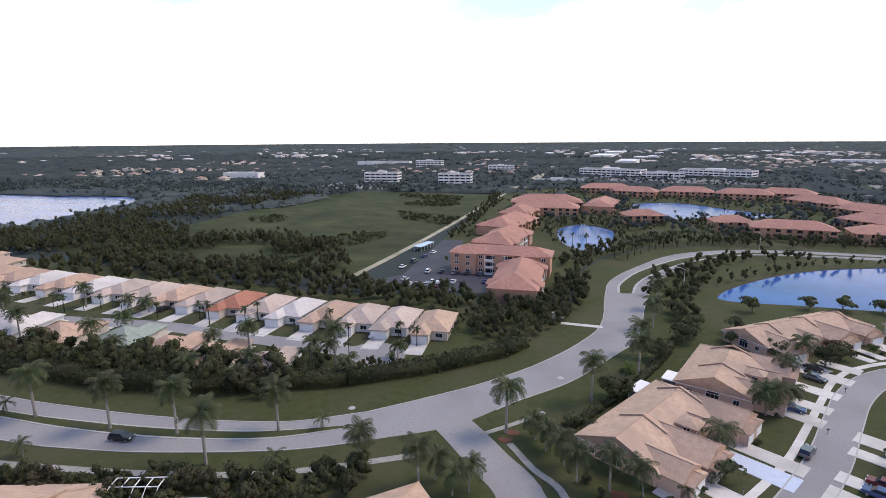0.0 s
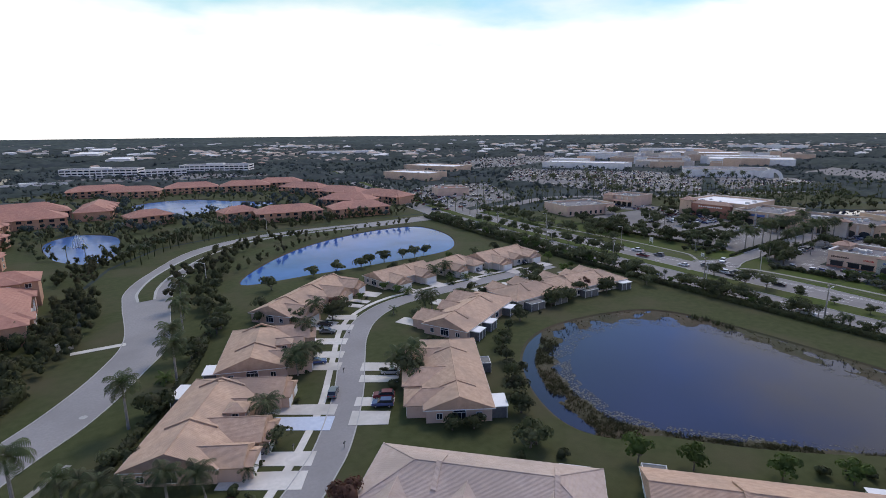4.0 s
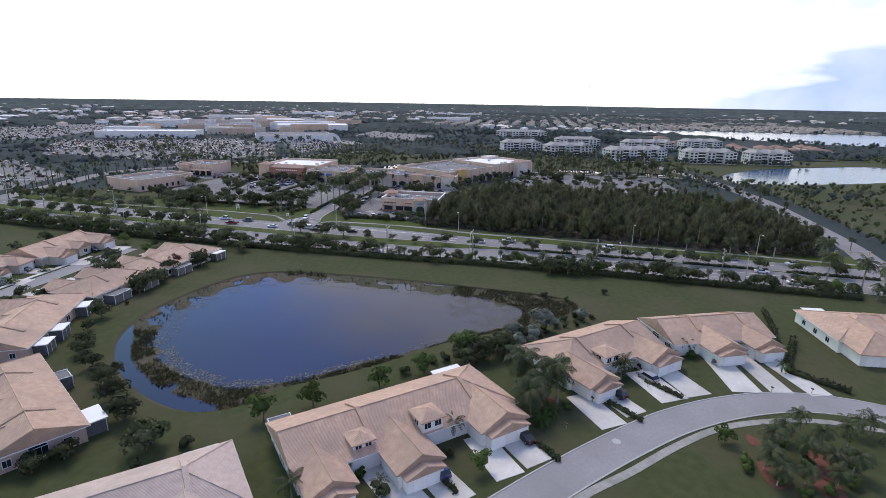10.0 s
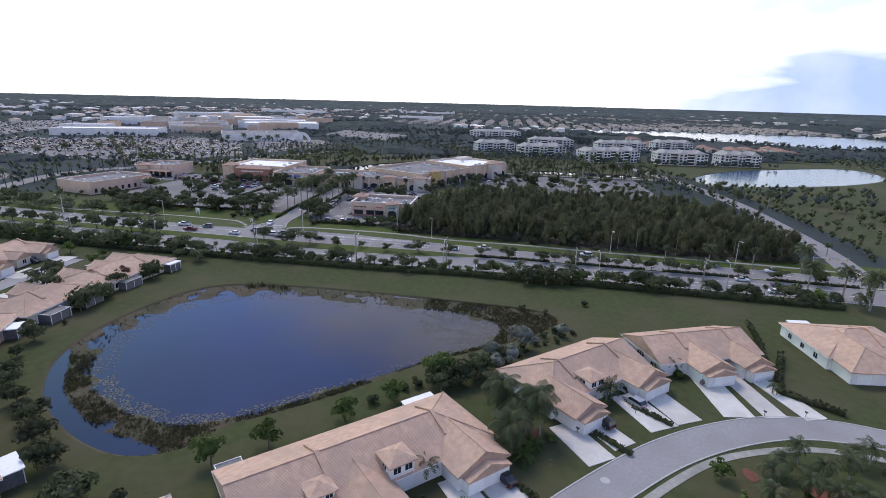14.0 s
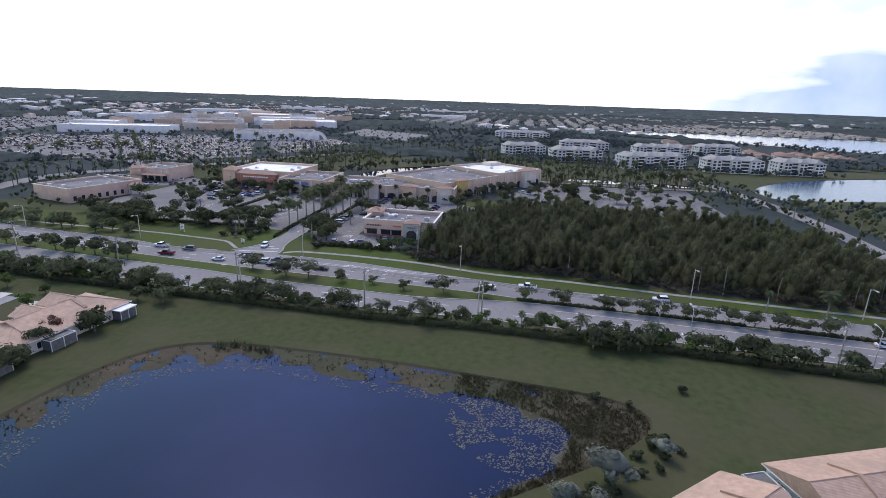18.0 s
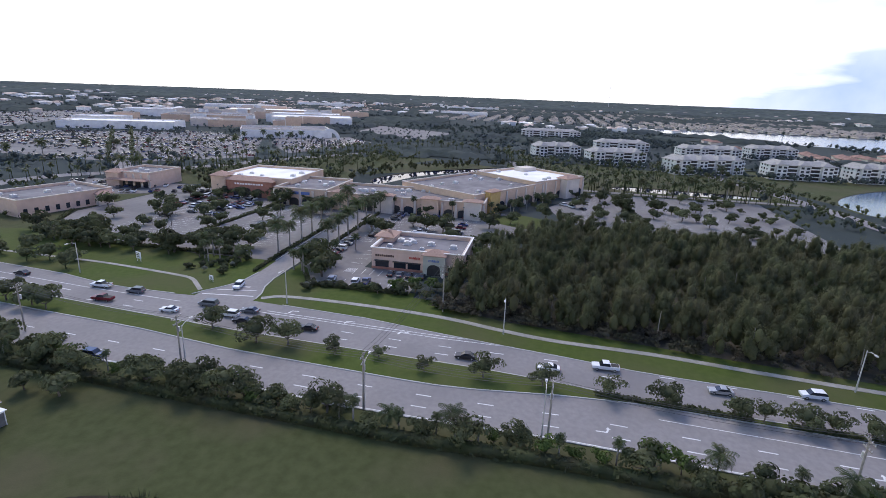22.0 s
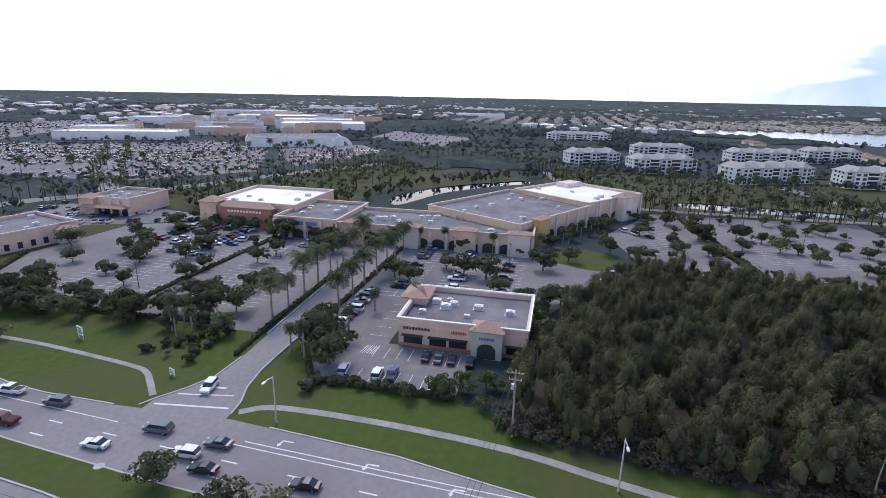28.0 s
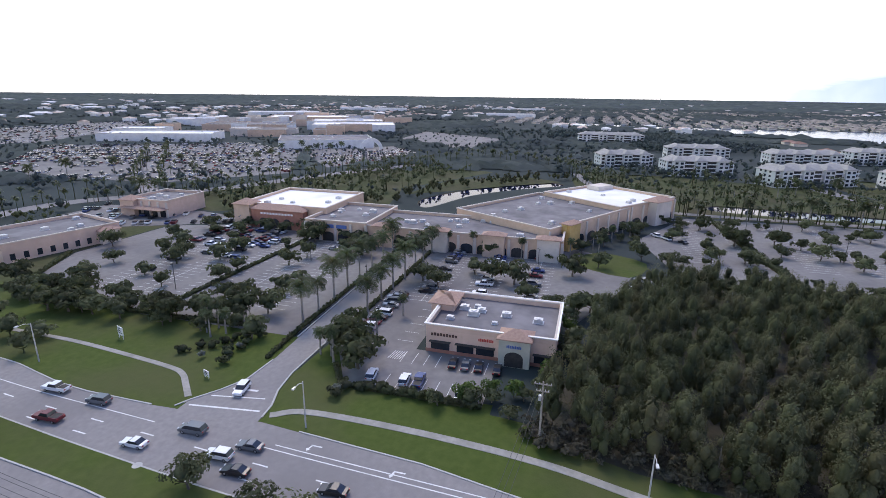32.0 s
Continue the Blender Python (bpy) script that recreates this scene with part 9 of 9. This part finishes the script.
board_sign(248.5, 153, -110, 2.6, 2.2, 1.0, "white leasing board on two posts")
board_sign(239, 120.5, -110, 1.8, 1.3, 0.5, "low white sign board on the verge")
g = thing("monument_sign", "low cream monument sign by the boulevard", "sign", -3, 171, 20)
part("sign_wall", Geo().box(-2, -0.3, 0, 2, 0.3, 2.2), STUCCO, g)
part("sign_cap", Geo().box(-2.2, -0.4, 2.2, 2.2, 0.4, 2.45), WHITE, g)
road("access_path", [(-2, 167), (5, 166.5), (11, 166)], 2.2, 0.09, CONCRETE, "pale concrete crossing strip on the verge", "path", False)
for x, y in ((86, -7.5), (96, -13), (104.3, -25), (79.5, -1), (107.5, -50), (108.5, -58), (38, 83), (30, 88), (52, 112), (64, 133)):
    t = thing("mailbox", "small dark mailbox on a post", "mailbox", x, y, 40, "mailboxes")
    part("post", Geo().box(-0.05, -0.05, 0, 0.05, 0.05, 1.0), WOOD_POLE, t)
    part("box", Geo().tube([(-0.28, 0, 1.12), (0.28, 0, 1.12)], [0.16, 0.16], 8), WIRE, t)
for x, y in ((212.5, 112.5), (-46, 100), (47, 88), (84, -16), (9, 138), (-1, 126), (59, 141)):
    solo("manhole_cover", Geo().tube([(x, y, 0.05), (x, y, 0.19 if x > 200 else 0.075)], [0.8, 0.8], 14), KERB, "round concrete manhole cover", "manhole")
t = thing("radio_mast", "very thin red and white radio mast on the horizon", "mast", 3300, -280, 0)
part("mast", Geo().tube([(0, 0, 0), (0, 0, 205)], [1.6, 1.2], 4), METAL, t)
# traffic signals of the southern crossing
for x, y, d in ((180, -112, 0), (212, -137, 180), (206, -108, 270)):
    t = thing("traffic_signal", "grey traffic signal mast with hanging lights", "traffic light", x, y, d, "signals")
    part("mast", Geo().tube([(0, 0, 0), (0, 0, 7)], [0.17, 0.12], 7), METAL, t)
    ar_ = part("mast_arm", Geo().tube([(0, 0, 6.6), (12, 0, 7)], [0.11, 0.06], 6), METAL, t)
    for k in range(3):
        part("signal_head", Geo().box(5 + 3 * k, -0.18, 5.8, 5.4 + 3 * k, 0.18, 6.8), YELLOW, ar_)


# distant suburbs
TILE_RUST = surface("rust_roof_tile", (0.20, 0.115, 0.085), (0.28, 0.16, 0.12), 0.4, rough=0.85, island=0.2)


TILE_DUN = surface("dun_roof_tile", (0.20, 0.175, 0.145), (0.27, 0.235, 0.20), 0.4, rough=0.85, island=0.15)


def suburbs():
    r8 = random.Random(15)
    kinds = [TILE_RUST, TILE_DUN, TILE_PALE, TILE_BROWN]
    g = Geo()
    spots = []
    for x0, y0, x1, y1, gap in ((1275, -700, 2200, 300, 36), (740, -350, 950, -170, 30), (-500, 900, -100, 1500, 60), (250, 1000, 900, 1900, 62), (1300, 500, 2200, 1200, 64), (-900, 700, -500, 1300, 70)):
        y = y0
        while y < y1:
            x = x0
            while x < x1:
                px, py = x + r8.uniform(-5, 5), y + r8.uniform(-5, 5)
                if not any(inside(px, py, q) for q in (LAKE_E, LAKE_NW)) and math.dist((px, py), (735, -205)) > 42 and math.dist((px, py), (692, -132)) > 42 and noise.noise(Vector((px * 0.004, py * 0.004, 9))) > -0.25:
                    spots.append((px, py, 1 if x0 > 1200 and y1 < 500 else (0 if x0 == 740 else 2)))
                x += gap * 0.55
            y += gap
    for x, y, k in spots:
        w, d = r8.uniform(6, 8), r8.uniform(6, 8)
        slot = {1: 1, 0: 0, 2: r8.choice((1, 2, 2, 3))}[k]
        g.box(x - w, y - d, 0, x + w, y + d, 3.2, 4)
        g.hip(x - w, y - d, x + w, y + d, 3.2, w * 0.4, None, None, slot=slot)
    tagged(new("suburb_houses", g.mesh("suburb_houses", kinds + [STUCCO])), "rows of far tile-roofed suburban houses", "houses", kind="stuff")


def far_buildings():
    """Low pale buildings and bright roofs scattered over the plain."""
    r9 = random.Random(61)
    g = Geo()
    n = 0
    while n < 900:
        a, r = r9.uniform(-0.75, 2.75), r9.uniform(1000, 3300)
        x, y = 60 + r * math.cos(a), r * math.sin(a)
        if noise.noise(Vector((x * 0.003, y * 0.003, 2.0))) < r9.uniform(-0.15, 0.35) or any(inside(x, y, q) for q in (LAKE_E, LAKE_NW)) or (x < 40 and r < 1750) or inside(x, y, [(620, 240), (1260, 360), (1260, 740), (620, 700)]) or (1180 < x < 2200 and -720 < y < 280):
            continue
        w, d, h = r9.choice((6, 7, 8, 15)) * r9.uniform(0.8, 1.3), r9.uniform(6, 10), r9.uniform(5.5, 8.5)
        z = float(np.interp(math.hypot(x, y), [2400, 2900, 3400], [0, 0.3, 2.5]))
        g.box(x - w, y - d, z, x + w, y + d, z + h, r9.choice((0, 0, 1, 2)))
        g.hip(x - w, y - d, x + w, y + d, z + h, 2.2, None, None, slot=r9.choice((0, 3, 3, 4)))
        n += 1
    tagged(new("distant_buildings", g.mesh("distant_buildings", [STUCCO_WHITE, STUCCO, PALE_WALL, TILE_PALE, TILE_WHITE])), "pale buildings scattered over the far plain", "buildings", kind="stuff")


suburbs()
far_buildings()
